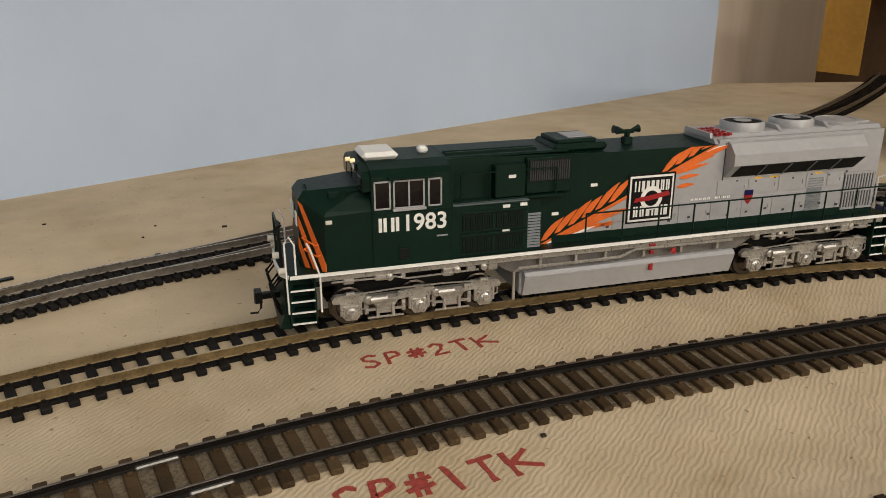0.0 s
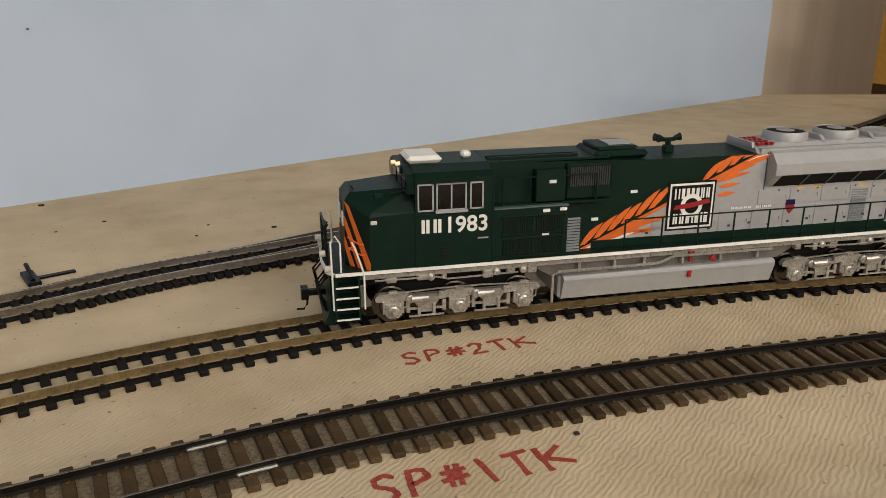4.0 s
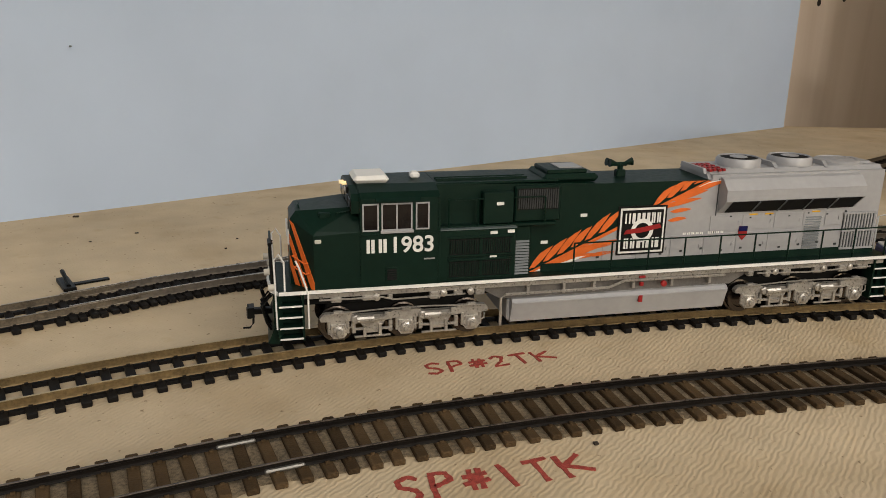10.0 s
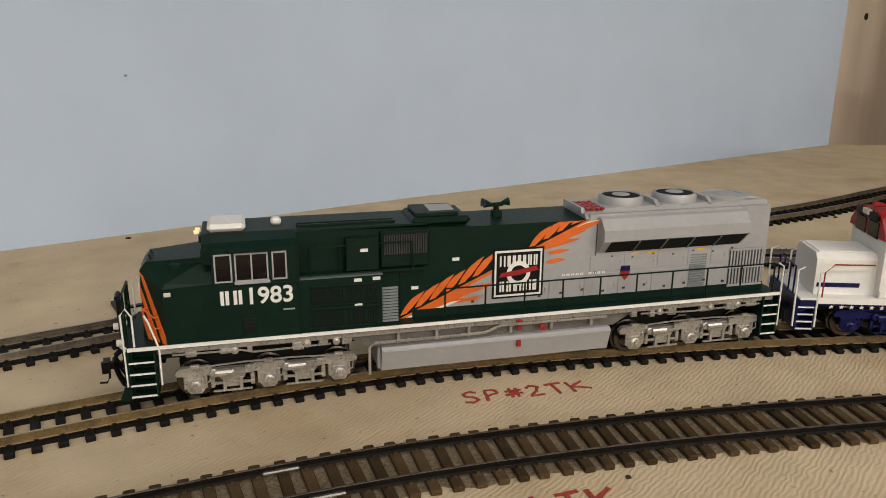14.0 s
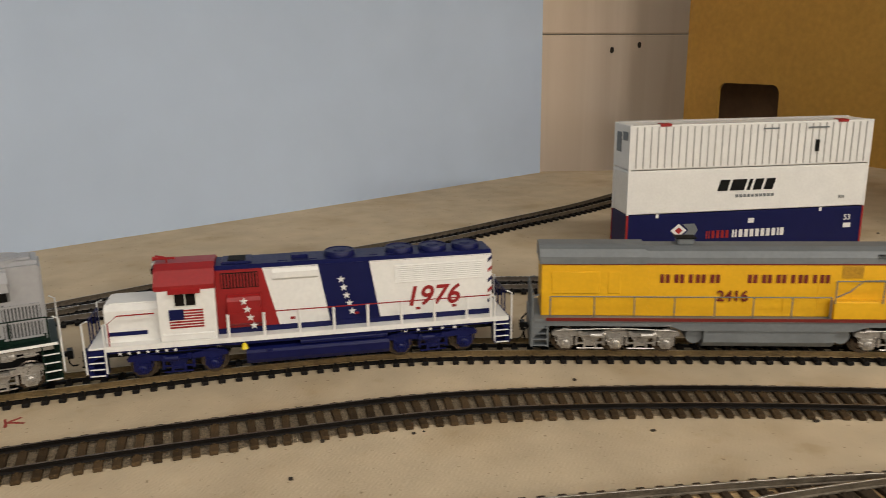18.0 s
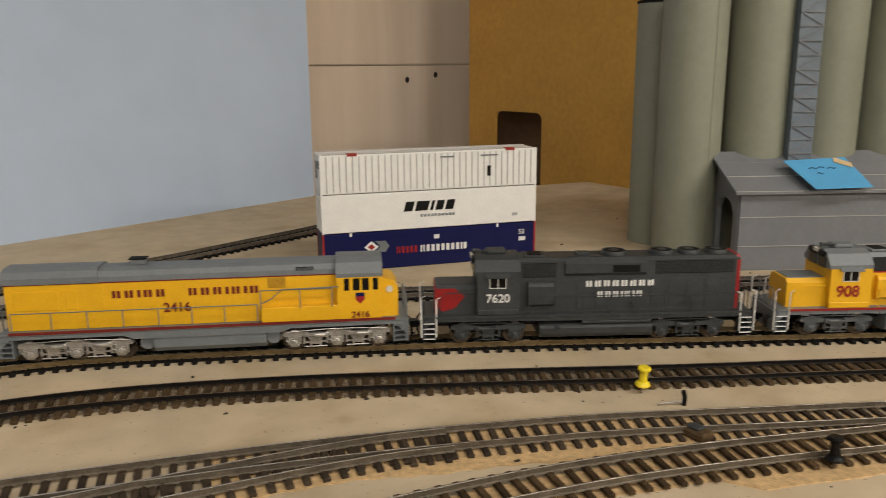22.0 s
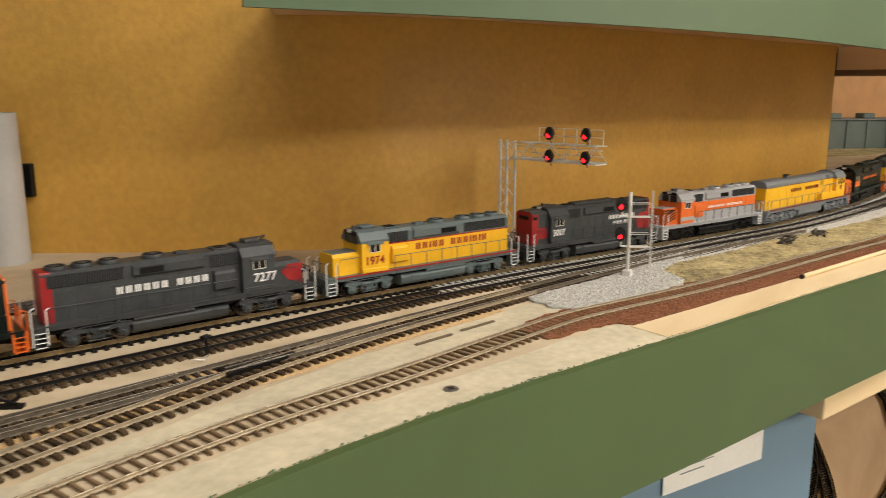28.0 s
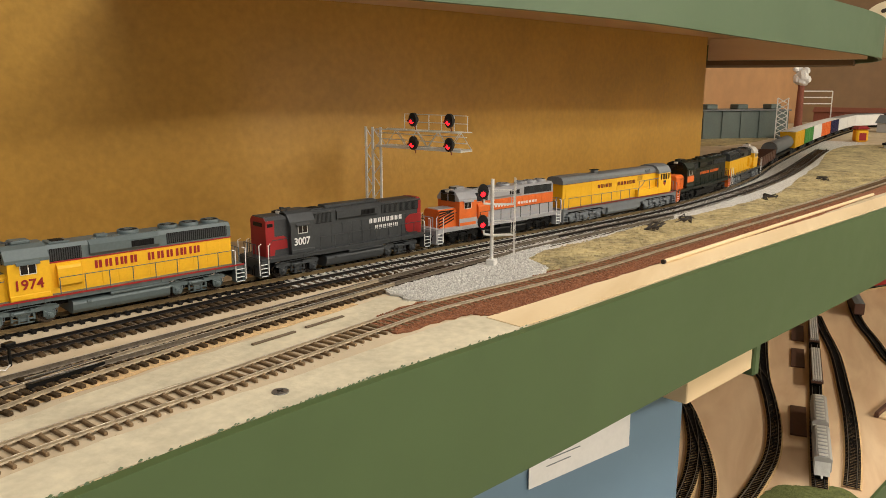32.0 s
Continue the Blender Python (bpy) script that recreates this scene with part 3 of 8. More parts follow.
def fan(loco, x, y, z, r, h, ring, top, name="roof_fan"):
    f = part(name, Mesh(0.001).lathe(x, y, [(r, z), (r, z + h * 0.7), (r * 0.93, z + h), (r * 0.86, z + h), (r * 0.84, z + h * 0.6)], 24), ring, loco, "", True)
    part("fan_grille", Mesh(0.001).lathe(x, y, [(r * 0.85, z + h * 0.5), (r * 0.85, z + h * 0.86), (r * 0.42, z + h * 0.92), (r * 0.4, z + h * 0.98)], 24), top, f, "", True)
    part("fan_hub", Mesh(0.001).lathe(x, y, [(r * 0.4, z + h * 0.8), (r * 0.4, z + h * 1.02), (r * 0.2, z + h * 1.06)], 16), ring, f, "", True)


def grille(loco, x0, x1, z0, z1, y, s, n, frame_mat, slat_mat, name="intake_grille"):
    """A dark recess with upright slats."""
    g = part(name, Mesh(0.001).box(x0, x1, *sorted((y, y + s * 0.25)), z0, z1), frame_mat, loco)
    m = Mesh(0.001)
    for i in range(n):
        x = x0 + (x1 - x0) * (i + 0.5) / n
        w = (x1 - x0) / n * 0.24
        m.box(x - w, x + w, *sorted((y + s * 0.2, y + s * 0.55)), z0 + 0.4, z1 - 0.4)
    part("grille_slats", m, slat_mat, g)


def louvres(loco, x0, x1, z0, z1, y, s, n, material, name="louvre_panel"):
    m = Mesh(0.001)
    for i in range(n):
        z = z0 + (z1 - z0) * i / n
        h = (z1 - z0) / n * 0.62
        m.prism([(y, z), (y + s * 0.55, z), (y, z + h)], x0, x1, "x")
    part(name, m, material, loco)


def hood_doors(loco, xs, z0, z1, y, s, material):
    for a, b in zip(xs, xs[1:]):
        m = Mesh(0.001).box(a + 0.35, b - 0.35, *sorted((y, y + s * 0.22)), z0, z1, 0.08)
        m.box(b - 1.6, b - 1.0, *sorted((y, y + s * 0.5)), (z0 + z1) / 2 - 0.7, (z0 + z1) / 2 + 0.7)
        part("hood_door", m, material, loco)


def star(m, x, z, r, y0, y1):
    m.prism([(x + (r if i % 2 == 0 else r * 0.42) * math.sin(i * math.pi / 5), z + (r if i % 2 == 0 else r * 0.42) * math.cos(i * math.pi / 5)) for i in range(10)], y0, y1, "y")


def cab_side_window(loco, x0, x1, z0, z1, y, s, frame_mat, panes=1):
    m = Mesh(0.001)
    ya, yb = sorted((y, y + s * 0.35))
    t = 0.5
    m.box(x0, x1, ya, yb, z0, z0 + t)
    m.box(x0, x1, ya, yb, z1 - t, z1)
    for i in range(panes + 1):
        x = x0 + (x1 - x0 - t) * i / panes
        m.box(x, x + t, ya, yb, z0, z1)
    w = part("cab_window", m, frame_mat, loco)
    part("pane", Mesh(0.001).box(x0 + 0.2, x1 - 0.2, *sorted((y, y + s * 0.12)), z0 + 0.2, z1 - 0.2), GLASS, w)


TRAIN = []  # thing, first and last place on the train, truck half distance, turned round


def big_loco():
    """Six-axle heritage locomotive in dark green and silver with orange feathers."""
    L = thing("model_locomotive", "dark green and silver six-axle model diesel with orange feather stripes", "model locomotive", "locomotives of the train")
    truck(L, -81.3, (-24.2, 0, 24.2), 6.1, SILVER2, 15.2, "silver three-axle truck")
    truck(L, 81.3, (-24.2, 0, 24.2), 6.1, SILVER2, 15.2, "silver three-axle truck")
    coupler(L, -137.0, -1), coupler(L, 124.0, 1)
    # frame and deck
    part("side_sill", Mesh(0.001).prism([(-118, 18.6), (-54, 18.6), (-46, 14), (48, 14), (56, 18.6), (116, 18.6), (116, 21.2), (-118, 21.2)], -14.6, 14.6, "y"), UNDER, L)
    part("centre_sill", Mesh(0.001).box(-118, 116, -6, 6, 13.2, 18.8), SOOT, L)
    part("deck", Mesh(0.001).box(-126, 118, -17.9, 17.9, 21.2, 22.6, 0.2), GREEN, L)
    for s in (-1, 1):
        part("sill_stripe", Mesh(0.001).box(-125.6, 118.0, *sorted((s * 17.7, s * 18.15)), 21.5, 22.7), WHITE, L, "white edge stripe")
        part("frame_rail", Mesh(0.001).box(-116, 116, *sorted((s * 14.4, s * 16.9)), 19.2, 21.2, 0.2), SILVER2, L, "silver frame rail")
        m = Mesh(0.001)
        random.seed(5)
        for x in (-108, -97, -88, -73, -64, -56, 54, 62, 70, 84, 95, 104):
            w = 1.6 + 3.4 * random.random()
            part("valve_box", Mesh(0.001).box(x, x + w, *sorted((s * 14.8, s * (16.4 + random.random()))), 16.4 + 1.2 * random.random(), 19.4, 0.3), SILVER2, L)
        for x in (-92, -68, -58, 66, 88, 100):
            part("valve_cap", Mesh(0.001).lathe(x, 18.6, [(1.3, s * 15.6), (1.3, s * 17.6), (0.6, s * 18.0)] if s > 0 else [(0.6, -18.0), (1.3, -17.6), (1.3, -15.6)], 12, "y"), SILVER2, L, "", True)
        m.tube([(-112, s * 17.2, 18.7), (-90, s * 17.2, 18.5), (-86, s * 17.2, 17.4), (-60, s * 17.2, 17.8)], 0.35, 5)
        part("brake_pipe", m, SILVER2, L)
        part("brake_pipe", Mesh(0.001).tube([(58, s * 17.2, 18.4), (80, s * 17.2, 17.6), (110, s * 17.0, 18.2)], 0.35, 5), SILVER2, L)
        part("sill_pipe", Mesh(0.001).tube([(-46.5, s * 17.0, 4.6), (-46.5, s * 17.0, 15.0), (-44.6, s * 17.0, 16.4), (-14, s * 17.0, 16.4), (-4, s * 17.0, 16.6), (2, s * 17.0, 18.8), (44, s * 17.0, 18.6)], 0.55, 7), SILVER2, L)
        for x in (-36, -22, -10, 6, 22, 38):
            part("pipe_bracket", Mesh(0.001).box(x - 0.5, x + 0.5, *sorted((s * 14.4, s * 16.6)), 15.4, 19.4), SILVER2, L)
    # fuel tank with slanted flanks
    t = part("fuel_tank", Mesh(0.001).prism([(-13.0, 14.2), (-16.0, 13.9), (-16.9, 13.0), (-16.9, 12.0), (-14.6, 4.6), (-12.6, 4.0), (12.6, 4.0), (14.6, 4.6), (16.9, 12.0), (16.9, 13.0), (16.0, 13.9), (13.0, 14.2)], -42, 46, "x"), SILVER, L, "silver fuel tank with a ridge along its flank")
    part("tank_ridge", Mesh(0.001).box(-41.5, 45.5, -17.3, -16.7, 12.3, 12.9, 0.1), SILVER, t)
    part("tank_end", Mesh(0.001).box(-43.2, -41.8, -14.4, 14.4, 5.0, 13.6, 0.5), SILVER, t)
    for z0, z1, w in ((16.2, 17.8, 1.0), (9.8, 12.6, 1.0), (19.4, 20.4, 2.0)):
        part("fuel_sight_glass", Mesh(0.001).box(9 - w / 2 - 0.3, 9 + w / 2 + 0.3, -17.5, -16.3, z0, z1, 0.2), RED, t, "red fuel gauge")
    part("emergency_stop", Mesh(0.001).lathe(18, 16.8, [(0.3, -18.0), (1.2, -17.8), (1.2, -17.0)], 12, "y"), RED, L, "small red stop button")
    # pilot and snow plough
    part("pilot", Mesh(0.001).prism([(-15, 4.0), (15, 4.0), (16, 21), (-16, 21)], -127.5, -124.6, "x"), GREEN, L)
    part("snow_plough", Mesh(0.001).prism([(-129.8, 3.2), (-126, 12.5), (-124.6, 12.5), (-126.0, 2.6)], -15, 15, "y"), GREEN, L, "dark green plough blade")
    part("rear_pilot", Mesh(0.001).box(116, 118.6, -15, 15, 5, 21, 0.4), GREEN, L)
    steps(L, -126.2, -1, 17.6, 21.4, GREEN, WHITE, 4.5, 9.0)
    steps(L, 118.6, 1, 17.6, 21.4, GREEN, WHITE, 4.5, 7.5)
    for s in (-1, 1):
        bent_rail(L, [(-126.5, s * 17.2, 9), (-126.8, s * 17.2, 34), (-125.2, s * 17.0, 36), (-123.5, s * 16.6, 33), (-123.5, s * 16.6, 22)], WHITE, 0.33, "step_handrail", "white bent grab iron")
        bent_rail(L, [(-115.8, s * 18.2, 9), (-115.8, s * 18.2, 22), (-118.5, s * 17.6, 31), (-119.6, s * 17.4, 33.5)], WHITE, 0.33, "step_handrail", "white bent grab iron")
        bent_rail(L, [(119.4, s * 16.8, 8), (119.4, s * 16.8, 33), (117, s * 16.8, 34.4)], WHITE, 0.38, "step_handrail", "white bent grab iron")
        part("ditch_light", Mesh(0.001).tube([(-128.0, s * 9.5, 27.6), (-130.2, s * 9.5, 27.6)], 1.15, 12), LENS, L, "round clear ditch light")
        part("ditch_light", Mesh(0.001).tube([(-126.8, s * 14.5, 23.6), (-129.0, s * 14.5, 23.6)], 1.15, 12), LENS, L, "round clear ditch light")
    m = Mesh(0.001)
    for y in (-9.5, -4, 4, 9.5):
        m.tube([(-127.4, y, 22), (-127.6, y, 37)], 0.45, 5)
    m.tube([(-127.6, -9.5, 37), (-127.6, 9.5, 37)], 0.4, 5).tube([(-127.4, -9.5, 30), (-127.4, 9.5, 30)], 0.35, 5)
    part("front_railing", m, GREEN, L)
    for y in (-12, -9, -5, 5, 9):
        part("air_hose", Mesh(0.001).tube([(-128, y, 20), (-131.5, y, 16), (-130.0, y + 1.2, 9.5), (-128.6, y + 1.6, 6.5)], 0.55, 5), BLACK, L, "black rubber air hose")
    # nose
    vs = [(-113.4, -17.6, 22.6), (-121.2, -8.5, 22.6), (-121.2, 8.5, 22.6), (-113.4, 17.6, 22.6), (-97.5, 17.6, 22.6), (-97.5, -17.6, 22.6),
          (-113.4, -17.6, 41.8), (-120.6, -8.5, 46.0), (-120.6, 8.5, 46.0), (-113.4, 17.6, 41.8), (-97.5, 17.6, 42.6), (-97.5, -17.6, 42.6),
          (-118.6, -7.8, 48.6), (-118.6, 7.8, 48.6), (-97.5, 11.0, 50.0), (-97.5, -11.0, 50.0), (-112.4, -16.6, 43.2), (-112.4, 16.6, 43.2)]
    nose = part("nose", Mesh(0.001).add(vs, [(5, 4, 3, 2, 1, 0), (0, 1, 7, 6), (1, 2, 8, 7), (2, 3, 9, 8), (3, 4, 10, 9), (5, 0, 6, 11), (7, 8, 13, 12), (6, 7, 12, 16), (9, 17, 13, 8),
                                             (11, 6, 16), (11, 16, 15), (16, 12, 15), (12, 13, 14, 15), (13, 17, 14), (17, 10, 14), (17, 9, 10), (4, 5, 11, 15, 14, 10)]), GREEN, L, "angled dark green nose")
    for s in (-1, 1):  # orange stripes across the chamfered corner, running down towards the side
        c = [Vector(p) for p in ((-120.6, s * 8.5, 45.6), (-113.4, s * 17.6, 41.6), (-113.4, s * 17.6, 22.8), (-121.2, s * 8.5, 22.8))]
        out = Vector((-0.76, s * 0.65, 0.05)) * 0.22

        def at(u, v):
            return c[0].lerp(c[1], u).lerp(c[3].lerp(c[2], u), v)

        for q in (((0, 0), (0.17, 0.02), (1, 0.86), (1, 1), (0.86, 1)), ((0, 0.22), (0.0, 0.36), (0.52, 1), (0.72, 1)), ((0, 0.55), (0, 0.70), (0.22, 1), (0.40, 1))):
            pts = [at(u, v) for u, v in q]
            n = len(pts)
            vs = [tuple(p + out) for p in pts] + [tuple(p - out) for p in pts]
            part("nose_stripe", Mesh(0.001).add(vs, [tuple(range(n)), tuple(range(n, 2 * n))[::-1]] + [(k, k + n, (k + 1) % n + n, (k + 1) % n) for k in range(n)]), ORANGE, nose, "orange nose stripe")
        bent_rail(L, [tuple(at(0.25, 0.50) + out), tuple(at(0.25, 0.50) + out * 8), tuple(at(0.75, 0.54) + out * 8), tuple(at(0.75, 0.54) + out)], ORANGE, 0.28)
        bent_rail(L, [tuple(at(0.30, 0.68) + out), tuple(at(0.30, 0.68) + out * 8), tuple(at(0.80, 0.72) + out * 8), tuple(at(0.80, 0.72) + out)], ORANGE, 0.28)
    part("front_deck_stripe", Mesh(0.001).prism([(-125.8, -17.9), (-128.6, -13), (-129.4, 0), (-128.6, 13), (-125.8, 17.9), (-125.8, 16.9), (-127.8, 12.6), (-128.6, 0), (-127.8, -12.6), (-125.8, -16.9)], 21.4, 22.6, "z"), WHITE, L, "white edge of the front platform")
    part("front_platform", Mesh(0.001).prism([(-125.6, -17.2), (-128.2, -12.6), (-128.9, 0), (-128.2, 12.6), (-125.6, 17.2)], 20.6, 22.3, "z"), GREEN, L)
    m = Mesh(0.001)
    for y in (-12.5, -9.5):
        m.tube([(-127.6, y, 22.4), (-127.9, y, 37.5), (-127.0, y, 39.0)], 0.5, 6)
    m.tube([(-127.9, -13.6, 38.6), (-127.9, -8.6, 39.0)], 0.7, 6)
    part("front_grab", m, BLACK, L, "dark post at the front platform")
    part("nose_plate", Mesh(0.001).box(-121.5, -121.0, -8.0, -4.6, 36.5, 41.5, 0.2), WHITE, nose, "white initial plate")
    part("nose_plate", Mesh(0.001).box(-121.7, -121.0, 1.2, 6.2, 37, 42.5, 0.2), WHITE, nose, "white initial plate")
    part("class_light", Mesh(0.001).box(-113.0, -110.8, -17.95, -17.4, 39.2, 40.6, 0.2), LENS, nose)
    part("sand_hatch", Mesh(0.001).box(-111, -107, -12.6, -9.4, 46.4, 48.4, 0.3), GREEN, nose)
    part("nose_grab", Mesh(0.001).tube([(-105, -13, 47.2), (-105, -13, 48.6), (-100, -13, 49.2), (-100, -13, 47.8)], 0.28, 5), GREEN, nose)
    part("nose_grab", Mesh(0.001).tube([(-117, -5, 48.4), (-117.6, -5, 50), (-117.6, 2, 50), (-117, 2, 48.4)], 0.28, 5), GREEN, nose)
    # cab
    cab = part("cab", Mesh(0.001).prism([(-17.9, 22.6), (17.9, 22.6), (17.9, 54.0), (15.5, 55.8), (9.5, 57.4), (-9.5, 57.4), (-15.5, 55.8), (-17.9, 54.0)], -97.6, -70.0, "x"), GREEN, L, "dark green cab")
    for x0, x1, n in ((-96.8, -91.2, 1), (-90.3, -79.6, 2), (-78.4, -73.6, 1)):
        for s in (-1, 1):
            cab_side_window(cab, x0, x1, 42.8, 52.4, s * 17.9, s, SILVER, n)
    part("windscreen_frame", Mesh(0.001).prism([(-17.2, 49.0), (17.2, 49.0), (17.6, 53.4), (15, 55.4), (9, 57.2), (-9, 57.2), (-15, 55.4), (-17.6, 53.4)], -100.4, -97.6, "x"), GREEN, cab)
    for y0, y1 in ((-16.4, -10.2), (-9.2, -1.0), (1.0, 9.2), (10.2, 16.4)):
        part("windscreen", Mesh(0.001).box(-100.75, -100.3, y0, y1, 49.6, 54.0, 0.3), GLASS, cab, "cab windscreen pane")
    part("number_board", Mesh(0.001).box(-101.3, -100.2, -9.6, -4.2, 54.4, 56.8, 0.2), BLACK, cab, "black number board")
    digits("1983", -0.1014, -0.0069, 0.0549, 0.0021, WHITE, cab, (90, 0, -90))
    part("headlight", Mesh(0.001).tube([(-101.0, 0.6, 56.4), (-102.6, 0.6, 56.4)], 0.75, 12), AMBER, cab, "small lit headlight")
    part("headlight", Mesh(0.001).tube([(-101.0, -8.6, 58.0), (-102.6, -8.6, 57.8)], 0.7, 12), AMBER, cab, "small lit headlight")
    part("sun_visor", Mesh(0.001).prism([(-17.9, 53.4), (-19.4, 53.0), (-19.4, 53.4), (-17.9, 54.2)], -92, -77, "x"), GREEN, cab)
    part("roof_air_conditioner", Mesh(0.001).box(-98.5, -86.0, -9.0, 6.0, 57.3, 60.0, 1.2), WHITE, cab, "cream roof air conditioner")
    part("roof_antenna", Mesh(0.001).box(-77.5, -74, -3, 1, 57.3, 59.8, 0.8), WHITE, cab, "cream antenna dome")
    digits("1983", -0.0796, -0.0181, 0.0349, 0.0080, WHITE, cab)
    bars((1.0, 1.0), -96.0, -87.6, 35.0, 39.8, -17.9, -0.2, WHITE, cab)
    part("cab_hatch", Mesh(0.001).box(-89, -84.6, -18.15, -17.8, 24.8, 29.6, 0.1), GREEN, cab)
    louvres(cab, -88.4, -85.2, 25.2, 29.2, -18.1, -1, 5, SOOT, "hatch_louvre")
    part("cab_belt", Mesh(0.001).box(-97.4, -70.2, -18.2, -17.8, 41.2, 41.8, 0.1), GREEN, cab)
    part("window_sill", Mesh(0.001).box(-90.6, -79.2, -18.9, -17.8, 42.0, 42.9, 0.1), SILVER, cab, "pale window sill")
    part("cab_rear_edge", Mesh(0.001).box(-70.4, -69.6, -18.1, -17.0, 22.7, 54.2, 0.1), GREEN, cab)
    part("battery_label", Mesh(0.001).box(-75.4, -71.6, -18.02, -17.8, 31.8, 32.3), SILVER, cab)
    # equipment boxes behind the cab
    part("electrical_cabinet", Mesh(0.001).box(-69.9, -41.6, -17.0, 17.0, 22.6, 41.4, 0.3), GREEN, L)
    for z0 in (24.4, 32.6):
        grille(L, -66, -43.4, z0, z0 + 5.6, -17.0, -1, 26, SOOT, GREEN, "blower_grille")
        part("grille_hood", Mesh(0.001).box(-66.6, -42.8, -17.7, -16.9, z0 + 5.8, z0 + 6.6, 0.15), GREEN, L)
        part("grille_sill", Mesh(0.001).box(-66.6, -42.8, -17.6, -16.9, z0 - 0.8, z0 - 0.2, 0.1), GREEN, L)
        part("grille_post", Mesh(0.001).box(-55.2, -54.2, -17.65, -16.9, z0, z0 + 5.6), GREEN, L)
    part("cabinet_top", Mesh(0.001).box(-70, -41.4, -17.2, -11.4, 41.4, 41.9, 0.1), GREYTEAL, L, "blue-grey ledge over the cabinet")
    louvres(L, -41.2, -35.4, 22.8, 36.0, -13.4, -1, 12, GREY)
    part("louvre_box", Mesh(0.001).box(-41.6, -34.8, -13.4, 13.4, 22.6, 41.0, 0.3), GREEN, L)
    hood_g = part("engine_hood", Mesh(0.001).prism([(-70, 22.6), (-33, 22.6), (37, 55.2), (-6, 55.2), (-24, 55.8), (-70, 57.0)], -11.6, 11.6, "y"), GREEN, L, "dark green engine hood")
    part("inertial_filter_box", Mesh(0.001).box(-53.6, -42.4, -15.5, 15.5, 42.8, 54.2, 0.3), GREEN, L)
    part("intake_box", Mesh(0.001).box(-41.4, -24.0, -13.6, 13.6, 42.6, 55.6, 0.4), GREEN, L)
    grille(L, -40.4, -25.0, 47.0, 54.8, -13.6, -1, 18, SOOT, DGREY, "upper_intake")
    part("walkway_box", Mesh(0.001).box(-69.9, -26.0, -15.2, 15.2, 41.4, 42.4, 0.2), GREEN, L)
    side_rails(L, (-66, -55.5, -44, -30.5), -15.0, 42.0, 52.0, GREEN)
    m = Mesh(0.001)
    for y in (-7, -4):
        m.box(-69, -35, y, y + 1.2, 57.0, 58.0, 0.2)
    m.box(-70, -24, -11, 11, 56.2, 57.2, 0.6)
    part("roof_panel", m, GREEN, L)
    h = part("exhaust_hump", Mesh(0.001).box(-29.5, -8.0, -9.5, 9.5, 55.5, 58.6, 1.2), GREEN, L)
    part("exhaust_hatch", Mesh(0.001).box(-27.5, -12.0, -7.5, 7.5, 58.4, 60.0, 0.4), GREEN, h)
    part("exhaust_screen", Mesh(0.001).box(-22.0, -13.0, -4.5, 4.5, 59.9, 60.3), SILVER, h)
    # grey rear hood with slanted joint
    part("rear_hood", Mesh(0.001).prism([(-32.6, 22.6), (114, 22.6), (114, 57.0), (37.4, 57.0), (37.4, 55.2)], -11.58, 11.58, "y"), SILVER, L, "silver-grey rear hood")
    part("rear_hood_roof", Mesh(0.001).prism([(-11.5, 55), (-8, 58.4), (8, 58.4), (11.5, 55)], 36, 114.2, "x"), SILVER, L)
    part("warning_stripes", Mesh(0.001).prism([(-9, 57.0), (-8.2, 58.9), (8.2, 58.9), (9, 57.0)], 35.0, 36.2, "x"), SILVER, L)
    for i in range(4):
        for y in (-10.4, -6.6, -2.8, 1.0):
            part("warning_mark", Mesh(0.001).box(36.6 + 2.0 * i, 37.7 + 2.0 * i, y + 0.6 * (i % 2), y + 2.4, 58.0, 58.9), RED, L, "red warning mark on the roof edge")
    for s in (-1, 1):
        part("radiator_flare", Mesh(0.001).prism([(s * 11.5, 42.0), (s * 17.0, 47.6), (s * 17.0, 51.8), (s * 13.6, 55.6), (s * 11.5, 56.2)], 41.0, 102.0, "x"), SILVER, L, "flared radiator housing")
        g = part("radiator_intake", Mesh(0.001).add([(44, s * 11.9, 42.1), (101, s * 11.9, 42.1), (101, s * 17.05, 47.3), (44, s * 17.05, 47.3), (44, s * 11.6, 42.7), (101, s * 11.6, 42.7), (101, s * 16.6, 47.7), (44, s * 16.6, 47.7)],
                                                     [(0, 1, 2, 3), (7, 6, 5, 4), (0, 4, 5, 1), (1, 5, 6, 2), (2, 6, 7, 3), (3, 7, 4, 0)]), SOOT, L, "dark radiator intake grille")
        m = Mesh(0.001)
        for i in range(1, 5):
            x = 44 + 57 * i / 5
            m.tube([(x, s * 12.0, 42.0), (x, s * 17.2, 47.2)], 0.3, 5)
        part("grille_bars", m, GREY, g)
    for x, top in ((55, SOOT), (78, SOOT), (100, SILVER)):
        fan(L, x, 0, 58.2, 8.6, 3.4 if x < 90 else 1.6, SILVER, top)
    m = Mesh(0.001)
    for x in (66.5, 89):
        m.prism([(-9, 58.2), (-6, 60.2), (6, 60.2), (9, 58.2)], x - 0.8, x + 0.8, "x")
    part("roof_rib", m, SILVER, L)
    part("sand_filler", Mesh(0.001).box(104, 112, -6, 6, 58, 59.4, 0.6), SILVER, L)
    grille(L, 97.8, 113.0, 24.4, 40.0, -11.6, -1, 11, DGREY, SILVER, "dynamic_brake_grille")
    for z in (25.0, 32.4, 39.6):
        part("grille_bar", Mesh(0.001).box(97.6, 113.2, -12.4, -11.8, z - 0.4, z + 0.4), SILVER, L)
    louvres(L, 80.4, 87.4, 25.6, 39.6, -11.6, -1, 14, GREY, "door_louvre")
